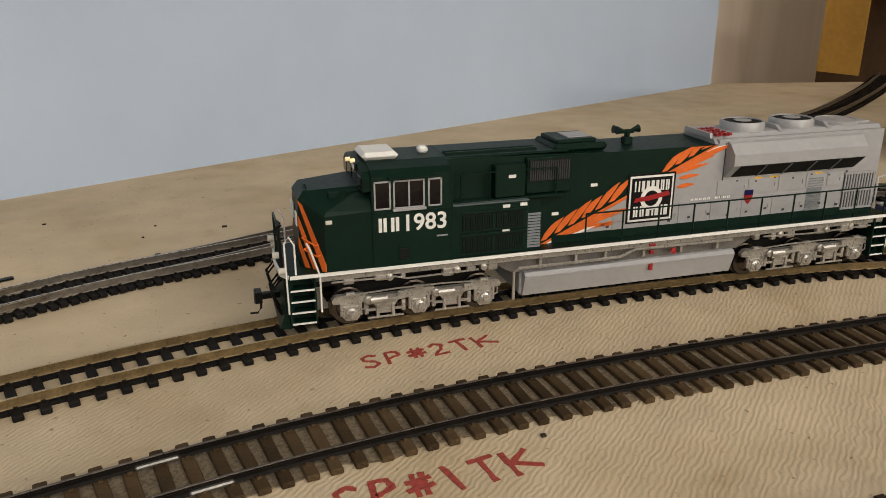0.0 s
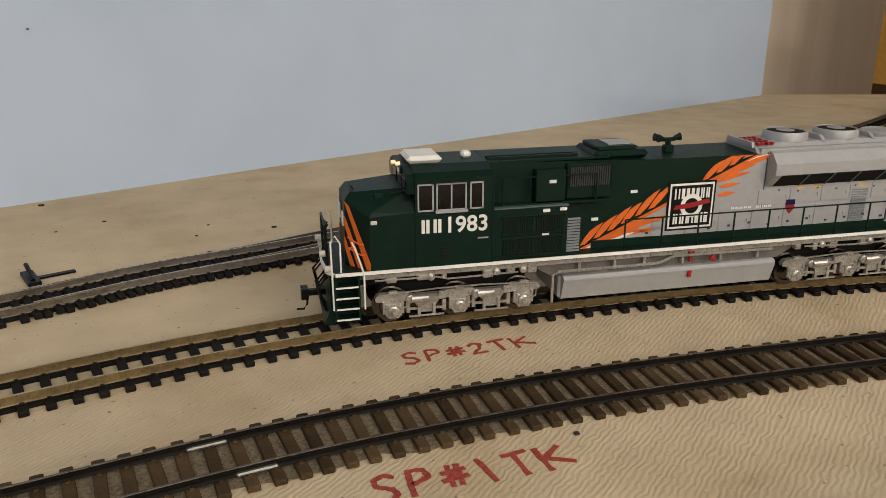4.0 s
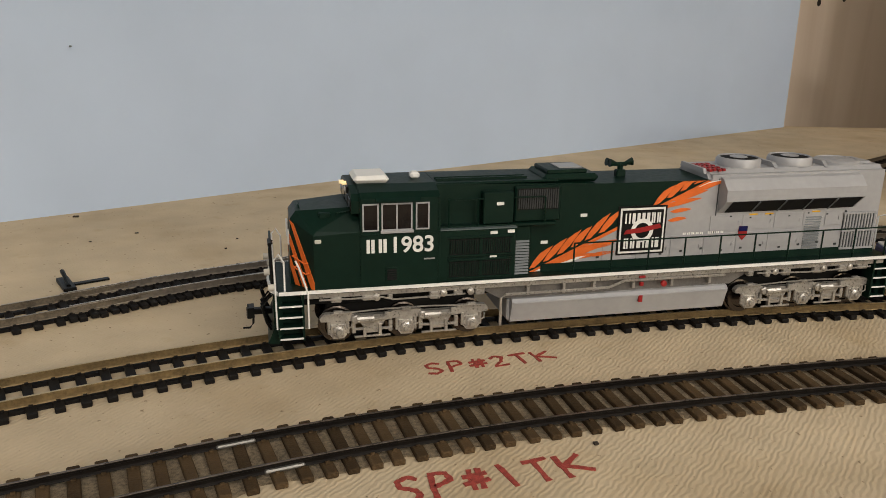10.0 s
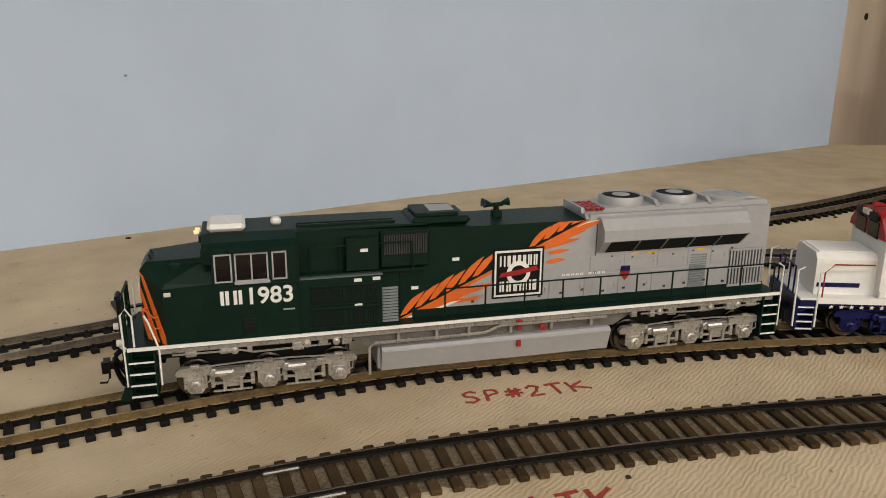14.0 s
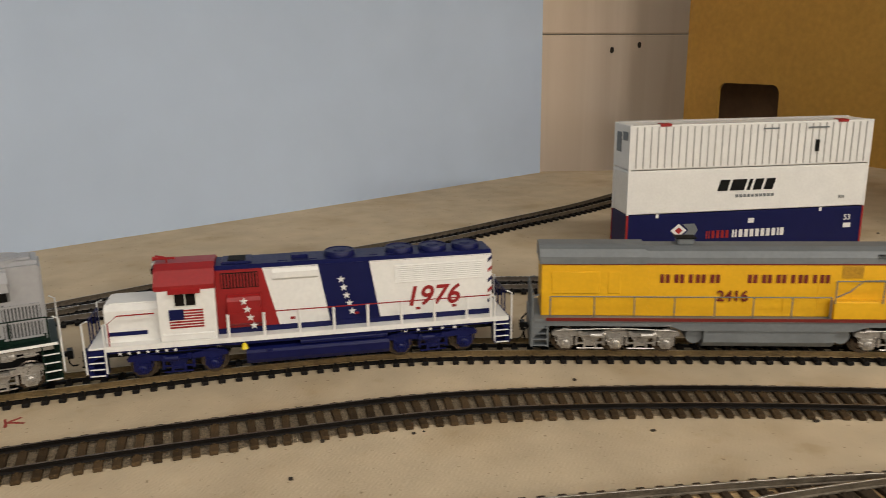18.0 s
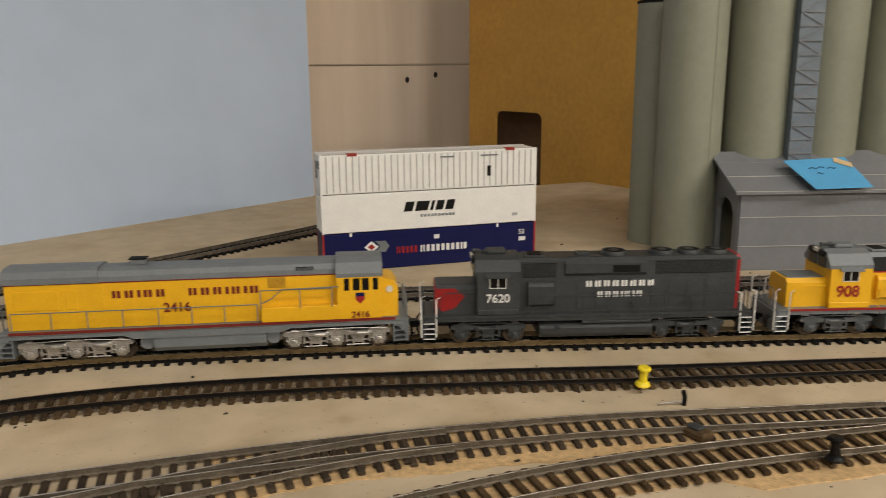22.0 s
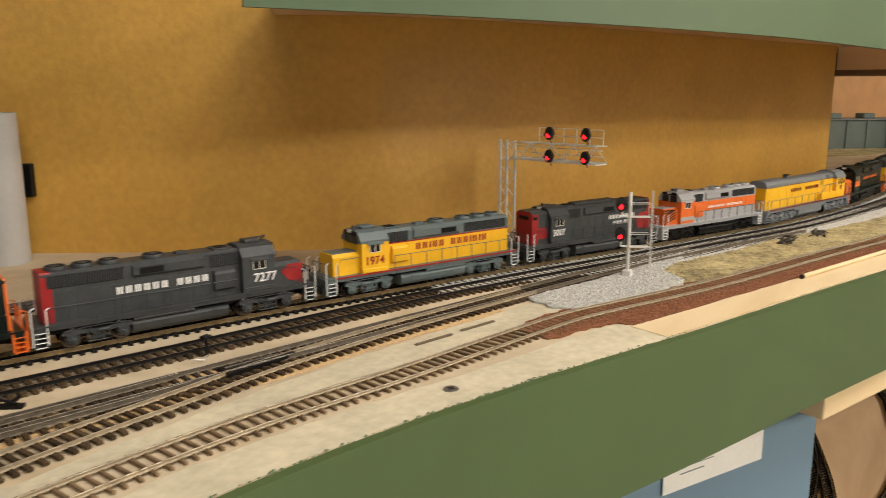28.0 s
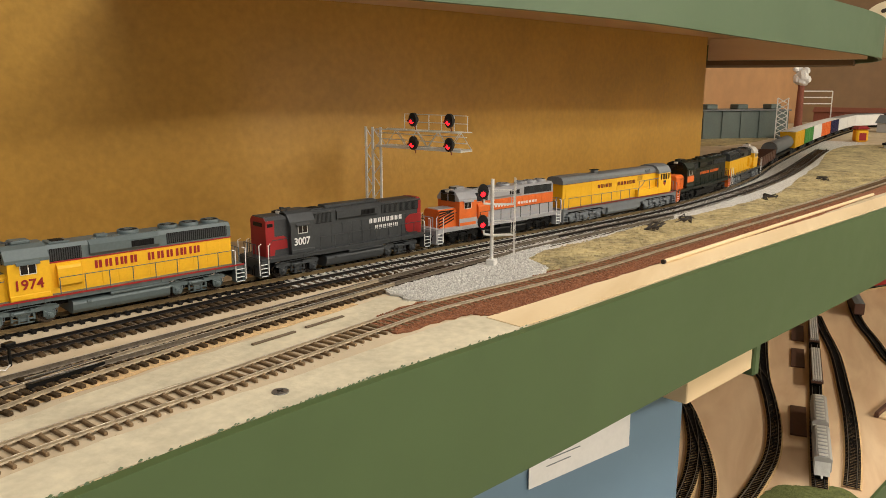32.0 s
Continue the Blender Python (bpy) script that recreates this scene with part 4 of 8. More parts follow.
    part("rear_end_cap", Mesh(0.001).box(113.6, 115.2, -10.6, 10.6, 22.6, 56.0, 0.4), SILVER, L)
    hood_doors(L, [-6, 8, 22, 36, 50, 64, 79], 24.4, 34.0, -11.6, -1, SILVER)
    hood_doors(L, [38, 52, 66, 79, 89, 97], 35.0, 41.0, -11.6, -1, SILVER)
    part("hood_joint", Mesh(0.001).box(40.2, 40.6, -11.75, -11.4, 22.8, 55.5), DGREY, L)
    m = Mesh(0.001)
    for i in range(14):
        x = -8 + 8.6 * i
        m.box(x, x + 1.1, -11.95, -11.5, 26.6 + (i % 3) * 0.6, 27.4 + (i % 3) * 0.6)
        m.box(x + 3, x + 3.8, -11.9, -11.5, 40.2 - (i % 2) * 0.8, 40.8 - (i % 2) * 0.8) if x > 40 else None
    part("door_latches", m, DGREY, L)
    m = Mesh(0.001)
    for x in (55, 62, 83):
        m.box(x, x + 3.6, -11.85, -11.5, 40.6, 41.2)
    part("caution_label", m, YELLOW, L, "faint yellow caution labels")
    part("walkway_kick_plate", Mesh(0.001).box(-30, 114, -11.9, -11.55, 22.6, 25.6), GREEN, L, "dark green lower hood band")
    # herald: a plain framed square
    hz = part("herald", Mesh(0.001).box(-0.2, 19.6, -12.0, -11.6, 27.3, 46.2), BLACK, L, "black and white square herald")
    part("herald_field", Mesh(0.001).box(0.6, 18.8, -12.15, -11.9, 28.0, 45.5), WHITE, hz)
    part("herald_frame", Mesh(0.001).box(1.3, 18.1, -12.25, -12.1, 28.8, 44.7), BLACK, hz)
    part("herald_panel", Mesh(0.001).box(1.8, 17.6, -12.35, -12.2, 29.3, 44.2), BLACK, hz)
    bars((1.3, 0.9, 0.9, 0.9, 0.9, 1, 1), 2.2, 17.4, 39.6, 43.6, -12.35, -0.12, WHITE, hz, "herald_lettering")
    bars((1, 1, 0.9, 0.5, 0.9, 0.5, 0.9), 2.2, 17.4, 29.9, 33.9, -12.35, -0.12, WHITE, hz, "herald_lettering")
    part("herald_ring", Mesh(0.001).lathe(9.7, 36.8, [(4.6, -12.35), (4.6, -12.5), (3.0, -12.52)], 20, "y"), WHITE, hz)
    part("herald_disc", Mesh(0.001).lathe(9.7, 36.8, [(3.0, -12.5), (3.0, -12.6), (1.0, -12.62)], 16, "y"), BLACK, hz)
    part("herald_feather", Mesh(0.001).prism([(2.2, 35.6), (9, 36.0), (17.4, 37.6), (16.6, 39.2), (9, 38.0), (3.0, 37.2)], -12.68, -12.5, "y"), RED, hz, "red feather")
    part("shield_emblem", Mesh(0.001).prism([(51.0, 36.4), (54.8, 36.4), (54.8, 32.8), (52.9, 30.6), (51.0, 32.8)], -12.0, -11.6, "y"), RED, L, "small shield emblem")
    part("shield_band", Mesh(0.001).box(51.0, 54.8, -12.1, -11.9, 34.4, 36.4), NAVY, L)
    bars((1, 1, 1, 1, 1, 0, 1, 1, 1, 1), 27, 45, 33.6, 34.8, -11.62, -0.1, WHITE, L, "fine_lettering")
    bars((1, 1, 1, 1, 0, 1, 1, 1), 27, 45, 31.2, 32.2, -11.62, -0.1, WHITE, L, "fine_lettering")
    # orange feathers along the joint of green and silver
    random.seed(11)

    def leaf(x, z, length, deg, w, out, colour):
        dx, dz = math.cos(radians(deg)), math.sin(radians(deg))
        prof = [(0, 0.25), (0.25, 0.8), (0.55, 1.0), (0.8, 0.6), (1.0, 0.0), (0.75, -0.35), (0.45, -0.6), (0.15, -0.5)]
        pts = [(x + dx * length * u - dz * w * v, z + dz * length * u + dx * w * v) for u, v in prof]
        pts = [(px, min(max(pz, 22.9), 55.0)) for px, pz in pts]
        part("feather_stripe", Mesh(0.001).prism(pts, -11.62 - out, -11.5, "y"), colour, L, "orange feather stripe" if colour is ORANGE else "white feather stripe")

    for i in range(13):
        f = i / 12.0
        x, z = -33.0 + 64 * f, 22.8 + 29.8 * f
        if not -2.5 < x < 14:
            leaf(x - 1, z + 0.8, 11.0 + 3 * random.random(), 43 + 5 * random.random(), 1.55, 0.16 + 0.02 * (i % 3), ORANGE)
        if not -13 < x < 12:
            leaf(x + 1, z - 0.2, 15 + 6 * random.random(), 10 + 10 * random.random(), 1.25, 0.22 + 0.02 * (i % 4), ORANGE if i % 4 else WHITE)
    for x, z, l in ((-14, 30.4, 13), (-11, 27.6, 11), (-18, 27.0, 12), (21.0, 43.2, 9), (20.4, 39.8, 8)):
        leaf(x, z, l, 6, 1.0, 0.2, ORANGE)
    part("feather_spine", Mesh(0.001).prism([(-34.4, 22.7), (-31.4, 22.7), (37.0, 54.6), (35.6, 55.0)], -11.78, -11.55, "y"), ORANGE, L, "orange feather spine")
    # small labels
    for x, z, y in ((-50, 39.6, -17.0), (-50, 31.0, -17.0), (-47.5, 49.6, -15.5), (-29, 33.4, -11.6), (-14, 43.0, -11.6), (-43.6, 39.8, -17.0)):
        part("warning_label", Mesh(0.001).box(x - 1.3, x + 1.3, y - 0.35, y, z, z + 1.1), WHITE, L, "tiny white warning label")
    # horn
    m = Mesh(0.001)
    m.box(2.8, 6.6, -1.4, 1.4, 55, 58.0, 0.4)
    m.tube([(4.6, 0, 57.6), (4.6, 0, 60.2)], 1.1, 8).tube([(2.2, 0, 60.0), (7.2, 0, 60.0)], 0.8, 6)
    for x, y, e in ((2.4, 1.3, -1), (2.6, -1.3, -1), (6.6, 0.4, 1)):
        m.tube([(x, y, 60.2), (x + e * 1.6, y, 60.6), (x + e * 3.0, y, 60.8)], 0.6, 9, True, 1.6)
    part("air_horn", m, GREEN, L, "dark green air horn")
    # long walkway railings
    for s in (-1, 1):
        xs = [-19.3 + 14.9 * i for i in range(10)]
        side_rails(L, xs, s * 17.4, 22.0, 34.6, GREEN)
    TRAIN.append((L, -0.0555, 0.206, 0.0813, False, 0.0813))


def gp(spec):
    """Four-axle road switcher; spec names its paints. The cab is at -x."""
    g = spec.get
    L = thing("model_locomotive", spec["label"], "model locomotive", "locomotives of the train")
    sd = 1 if g("turned") else -1  # the side that faces the aisle
    frame, hood, cabm, nose = spec["frame"], spec["hood"], g("cab", spec["hood"]), g("nose", spec["hood"])
    roof, grab, truckm = g("roof", hood), g("grab", WHITE), g("truck", DGREY)
    high = g("high_nose")
    for c in (-59.5, 59.5):
        truck(L, c, (-15.7, 15.7), 5.9, truckm, 14.6)
    coupler(L, -103.5, -1), coupler(L, 103.5, 1)
    part("frame", Mesh(0.001).prism([(-96.5, 11.5), (-91, 15.0), (-40, 15.0), (-36, 14.6), (40, 14.6), (44, 15.0), (91, 15.0), (96.5, 11.5), (96.5, 17.6), (-96.5, 17.6)], -16.2, 16.2, "y"), frame, L)
    part("centre_sill", Mesh(0.001).box(-94, 94, -6, 6, 9.5, 15.2), SOOT, L)
    part("walkway", Mesh(0.001).box(-97, 97, -16.8, 16.8, 17.4, 18.4, 0.2), g("deck", frame), L)
    for s in (-1, 1):
        part("sill_stripe", Mesh(0.001).box(-90, 97, *sorted((s * 16.6, s * 17.1)), 16.2 if g("deep_sill") else 17.4, 18.6), g("sill", frame), L)
    tank = Mesh(0.001).prism([(-13.6, 12.0), (-15.2, 11.0), (-15.6, 9.6), (-15.0, 6.0), (-13.6, 3.9), (-11.5, 3.0), (11.5, 3.0), (13.6, 3.9), (15.0, 6.0), (15.6, 9.6), (15.2, 11.0), (13.6, 12.0)], -29, 38, "x")
    t = part("fuel_tank", tank, g("tank", truckm), L)
    for s in (-1, 1):
        part("tank_cap", Mesh(0.001).box(-20, -17, *sorted((s * 15.0, s * 16.2)), 9.6, 11.4, 0.3), g("tank", truckm), t)
        part("air_reservoir", Mesh(0.001).tube([(-4, s * 14.6, 13.2), (37, s * 14.6, 13.2)], 1.35, 10), g("tank", truckm), t, "", True)
    for x, d in ((-97.2, -1), (97.2, 1)):
        part("pilot", Mesh(0.001).box(x - 1.2, x + 1.2, -15.5, 15.5, 4.2, 17.5, 0.4), g("pilot", frame), L)
        steps(L, x - d * 0.6 + d * 1.2, d, 16.4, 17.6, g("pilot", frame), g("tread", WHITE), 4.2, 7.5)
        for y in (-11, -8, 7, 10):
            part("air_hose", Mesh(0.001).tube([(x + d * 1.2, y, 13), (x + d * 3.6, y, 11), (x + d * 3.0, y + 0.8, 5.5)], 0.5, 5), BLACK, L)
        for s in (-1, 1):
            bent_rail(L, [(x + d * 1.4, s * 16.2, 6), (x + d * 1.6, s * 16.2, 30), (x - d * 1.0, s * 15.6, 31)], grab, 0.42, "step_handrail")
            bent_rail(L, [(x - d * 7.2, s * 16.6, 6), (x - d * 7.2, s * 16.6, 29), (x - d * 9.5, s * 16.0, 30)], grab, 0.42, "step_handrail")
        m = Mesh(0.001)
        for y in (-9, -3.5, 3.5, 9):
            m.tube([(x, y, 18), (x, y, 29.5)], 0.4, 5)
        m.tube([(x, -9, 29.5), (x, 9, 29.5)], 0.36, 5)
        part("end_railing", m, g("endrail", frame), L)
    # hood
    hx0 = -41
    segs = g("segments") or [(hood, hx0, hx0, 90, 90)]
    top = 39.2 if g("roof") and not g("segments") else 49.0
    for k, (mt, a0, a1, b0, b1) in enumerate(segs):
        part("engine_hood", Mesh(0.001).prism([(a1, 18.4), (b1, 18.4), (b0, top), (a0, top)], -10.6, 10.6, "y"), mt, L)
    part("hood_roof", Mesh(0.001).prism([(-10.6, top), (-10.6, 47.6), (-8.4, 50.4), (8.4, 50.4), (10.6, 47.6), (10.6, top)] if top < 45 else [(-10.65, 48.6), (-8.4, 50.6), (8.4, 50.6), (10.65, 48.6)], hx0, 90.2, "x"), roof, L)
    if g("rear_cap"):
        part("rear_end_cap", Mesh(0.001).prism([(-10.7, 18.4), (-10.7, 48.0), (-8.6, 50.8), (8.6, 50.8), (10.7, 48.0), (10.7, 18.4)], g("cap_from", 84), 90.6, "x"), g("rear_cap"), L)
    d0, d1 = sd * 10.5, sd * 13.8
    if not high:
        part("blower_duct", Mesh(0.001).prism([(d0, 22.4), (d0 + sd * 1.6, 22.4), (d1, 24.0), (d1, 34.6), (d1 - sd * 0.8, 36.4), (d1 - sd * 2.0, 37.2), (d0, 37.4)], -36, -21, "x"), g("duct", segs[0][0]), L)
    part("battery_box", Mesh(0.001).box(-66, -42, *sorted((sd * 13.0, sd * 16.0)), 18.5, 22.0, 0.4), cabm, L)
    m = Mesh(0.001)
    for x in (-62, -54, -46, -34, -22, -10, 4, 18, 32, 46, 60, 74, 86):
        m.box(x - 0.5, x + 0.5, *sorted((sd * 16.1, sd * 16.6)), 14.8, 17.4)
    part("sill_ribs", m, frame, L)
    m = Mesh(0.001)
    for x in (-17, -7, 4, 15, 26, 37, 48, 59, 70, 81):
        for z in (22.5, 29.5, 36.5):
            m.box(x - 1.0, x - 0.4, *sorted((sd * 10.5, sd * 11.1)), z, z + 1.1)
    part("door_hinges", m, hood, L) if not g("segments") else None
    part("roof_hatch", Mesh(0.001).box(-38, -24, -6.5, 6.5, 50.2, 51.6, 0.5), g("fan", roof), L)
    part("roof_hatch_grille", Mesh(0.001).box(-35, -27, -4.5, 4.5, 51.5, 52.0), SOOT, L)
    m = Mesh(0.001)
    for x in (-12, 2, 30, 38):
        m.tube([(x, sd * 8.6, 50.2), (x, sd * 8.9, 51.6), (x + 4, sd * 8.9, 51.6), (x + 4, sd * 8.6, 50.2)], 0.25, 4)
    part("lift_rings", m, g("fan", roof), L)
    part("cab_air_box", Mesh(0.001).box(-60, -48, -5, 5, 52.3, 55.0, 0.8), g("cab_roof", roof), L) if not g("segments") and not high else None
    if not g("segments"):
        grille(L, -39, -19, 39.6, 48.0, sd * 10.6, sd, 14, SOOT, DGREY, "air_intake")
    if not g("segments"):
        hood_doors(L, [-20, -7, 4, 15, 26, 37, 48, 59, 70, 81], 20.0, 37.6, sd * 10.6, sd, hood)
        grille(L, 40, 87, 40.6, 48.2, sd * 10.6, sd, 30, SOOT, g("slat", DGREY), "radiator_grille")
    else:
        louvres(L, 42, 86, 37.5, 46.5, sd * 10.6, sd, 9, WHITE, "radiator_louvre")
    part("dynamic_brake_blister", Mesh(0.001).prism([(sd * 10.5, 40.0), (sd * 12.4, 42.0), (sd * 12.4, 47.6), (sd * 9.0, 50.6), (sd * 9.0, 49)] if not g("segments") else [(sd * 10.5, 42.6), (sd * 11.6, 43.8), (sd * 11.6, 46.6), (sd * 10.4, 48.4)], -14 if not g("segments") else -15, 34 if not g("segments") else 6, "x"), g("blister", roof if not g("segments") else WHITE), L)
    grille(L, 14, 30, 42.4, 46.6, sd * 12.4, sd, 10, SOOT, SOOT, "brake_intake") if not g("segments") else None
    for x, r in () if high else ((17, 7.4), (46, 7.0), (62.5, 7.0), (79, 7.0)):
        last = x == 79 and g("white_fan")
        fan(L, x, 0, 50.4, r, 2.6, WHITE if last else g("fan", roof), WHITE if last else g("fan_top", SOOT if not g("segments") else NAVY))
    part("exhaust_pipe", Mesh(0.001).box(-6, 2, -3, 3, 50.3, 52.2, 0.4), g("fan", roof), L)
    # cab
    cab = part("cab", Mesh(0.001).prism([(-15.6, 18.4), (15.6, 18.4), (15.6, 42.6), (-15.6, 42.6)], -66, -41, "x"), cabm, L)
    part("cab_roof", Mesh(0.001).prism([(-15.8, 42.4), (-15.8, 44.6), (-11, 50.6), (-6, 52.6), (6, 52.6), (11, 50.6), (15.8, 44.6), (15.8, 42.4)], -67.2, -40.8, "x"), g("cab_roof", roof), cab)
    for s in (-1, 1):
        cab_side_window(cab, -59, -49, 34.6, 42.0, s * 15.6, s, g("window", ALU), 2)
    part("sun_visor", Mesh(0.001).prism([(sd * 15.6, 42.2), (sd * 18.0, 41.2), (sd * 18.0, 41.7), (sd * 15.6, 43.4)], -61, -47, "x"), g("cab_roof", roof), cab)
    for y0, y1 in ((-10, -1), (1, 10)):
        part("windscreen", Mesh(0.001).box(-67.6, -66.8, y0, y1, 41.6, 48.4, 0.3), GLASS, cab)
    part("number_board", Mesh(0.001).box(-68.4, -66.8, -9.5, 9.5, 48.8, 51.6, 0.3), BLACK, cab, "black number board")
    part("headlight", Mesh(0.001).box(-69.0, -67.0, -2.6, 2.6, 50.0, 52.4, 0.3), LENS, cab)
    m = Mesh(0.001)
    m.tube([(-62, -4, 52.4), (-62, -4, 54.6)], 0.5, 6).tube([(-65.5, -4, 54.6), (-58, -4, 54.6)], 0.6, 6).tube([(-65.5, -4, 54.6), (-68, -4, 54.8)], 0.5, 8, True, 1.2)
    m.tube([(-63, -2, 54.6), (-67, -2, 54.8)], 0.5, 8, True, 1.2)
    part("air_horn", m, g("horn", DGREY), cab)
    # nose
    nt = 49.6 if high else 35.6
    n = part("short_hood", Mesh(0.001).prism([(-11.2, 18.4), (-11.2, nt - 2.4), (-8.8, nt), (8.8, nt), (11.2, nt - 2.4), (11.2, 18.4)], -90 if not high else -88, -66, "x"), nose, L)
    part("nose_top", Mesh(0.001).box(-88.6, -66.2, -8.2, 8.2, nt - 0.3, nt + 0.5, 0.3), g("nose_top", roof if g("roof") else nose), n)
    if g("wedge"):  # slanted coloured wing on the nose side
        for s in (-1, 1):
            part("nose_wing", Mesh(0.001).prism([(-90.2, 24), (-90.2, 34), (-79, 34), (-73, 29), (-79, 22), (-86, 20)] if not high else [(-88.2, 19), (-88.2, 47.2), (-80, 47.2), (-80, 34), (-71, 34), (-68, 32), (-67.2, 29), (-67.2, 23.5), (-79.5, 23.5), (-80.5, 19)], *sorted((s * 11.1, s * 11.5)), "y"), g("wedge"), n, "red wing on the nose")
        part("nose_face", Mesh(0.001).prism([(-11.3, 18.6), (-11.3, nt - 2.6), (-8.8, nt - 0.2), (8.8, nt - 0.2), (11.3, nt - 2.6), (11.3, 18.6)], -90.6 if not high else -88.6, -88.9 if not high else -86.5, "x"), g("wedge"), n, "red nose face")
    if high:
        part("nose_number_board", Mesh(0.001).box(-89.3, -88.4, -6.5, 6.5, 42.2, 45.4, 0.3), BLACK, n, "black number board on the nose")
        part("nose_number_board", Mesh(0.001).box(-87.0, -81.5, *sorted((sd * 11.4, sd * 11.9)), 42.2, 45.0, 0.2), BLACK, n, "black number board on the nose")
    if g("hatched"):
        for i in range(6):
            part("hatch_stripe", Mesh(0.001).prism([(-90.4, 19 + 2.9 * i), (-90.4, 20.4 + 2.9 * i), (-70, 26.4 + 2.9 * i if i < 3 else 34.6), (-70, 25 + 2.9 * i if i < 3 else 34)], *sorted((sd * 11.1, sd * 11.5)), "y"), BLACK, n)
    if g("cab_panel"):
        part("cab_number_panel", Mesh(0.001).box(-64.5, -42.5, *sorted((sd * 15.55, sd * 15.85)), 25.6, 33.4), g("cab_panel"), cab, "orange number panel")
    if g("upper_cab_band"):
        part("cab_band", Mesh(0.001).box(-66.2, -40.8, *sorted((sd * 15.5, sd * 15.75)), 38.6, 42.6), g("upper_cab_band"), cab)
    if g("belt"):
        for s in (-1, 1):
            part("hood_stripe", Mesh(0.001).box(-41, 90.1, *sorted((s * 10.5, s * 10.95)), 38.6, 39.5), g("belt"), L, "thin red line along the hood")
    if g("number"):
        nx, nz, ns = g("number_at", (-53.5, 26.4, 6.4))
        digits(g("number"), nx * 0.001, sd * (0.01595 if nx < -41 else 0.01085), nz * 0.001, ns * 0.001, g("ink"), L, (90, 0, 0 if sd < 0 else 180), shear=g("shear", 0.0))
    for w, x0, x1, z0, z1 in g("lettering", ()):
        bars(w, x0, x1, z0, z1, sd * 10.85, sd * 0.2, g("ink2", g("ink")), L)
    if g("lower_band"):
        part("lower_band", Mesh(0.001).box(-41, 90.2, *sorted((sd * 10.4, sd * 11.1)), 18.5, 28.6), g("lower_band"), L, "silver lower hood side")
        part("cab_lower_band", Mesh(0.001).box(-66.2, -40.8, *sorted((sd * 15.4, sd * 15.9)), 18.5, 25.6), g("lower_band"), L)
    if high:
        part("rear_wing", Mesh(0.001).prism([(90.3, 20), (90.3, 36.5), (76, 36.5), (70, 33), (69, 28), (71, 22), (74, 20)], *sorted((sd * 10.5, sd * 11.2)), "y"), RED, L, "red wing on the hood end")
        part("roof_ridge", Mesh(0.001).box(-22, 40, -5.5, 5.5, 50.2, 53.0, 0.6), roof, L)
    # railings
    gr = g("rail", grab)
    for s in (-1, 1):
        side_rails(L, [-36, -20, -4, 12, 28, 44, 60, 76, 88], s * 16.4, 18.4, 29.6, gr, g("rail_top", gr), None, g("post", 0.36))
        bent_rail(L, [(-88, s * 15.6, 18), (-88, s * 15.6, 29), (-84, s * 14.5, 32), (-68, s * 14.0, 32)], g("rail_top", gr), 0.32, "nose_handrail")
    span = spec["u"][1] - spec["u"][0]
    if span < 0.195:  # the shorter models of the same kind
        L.scale.x = span / 0.2065
    TRAIN.append((L, spec["u"][0], spec["u"][1], 0.0595 * L.scale.x, bool(g("turned")), None))
    return L, sd


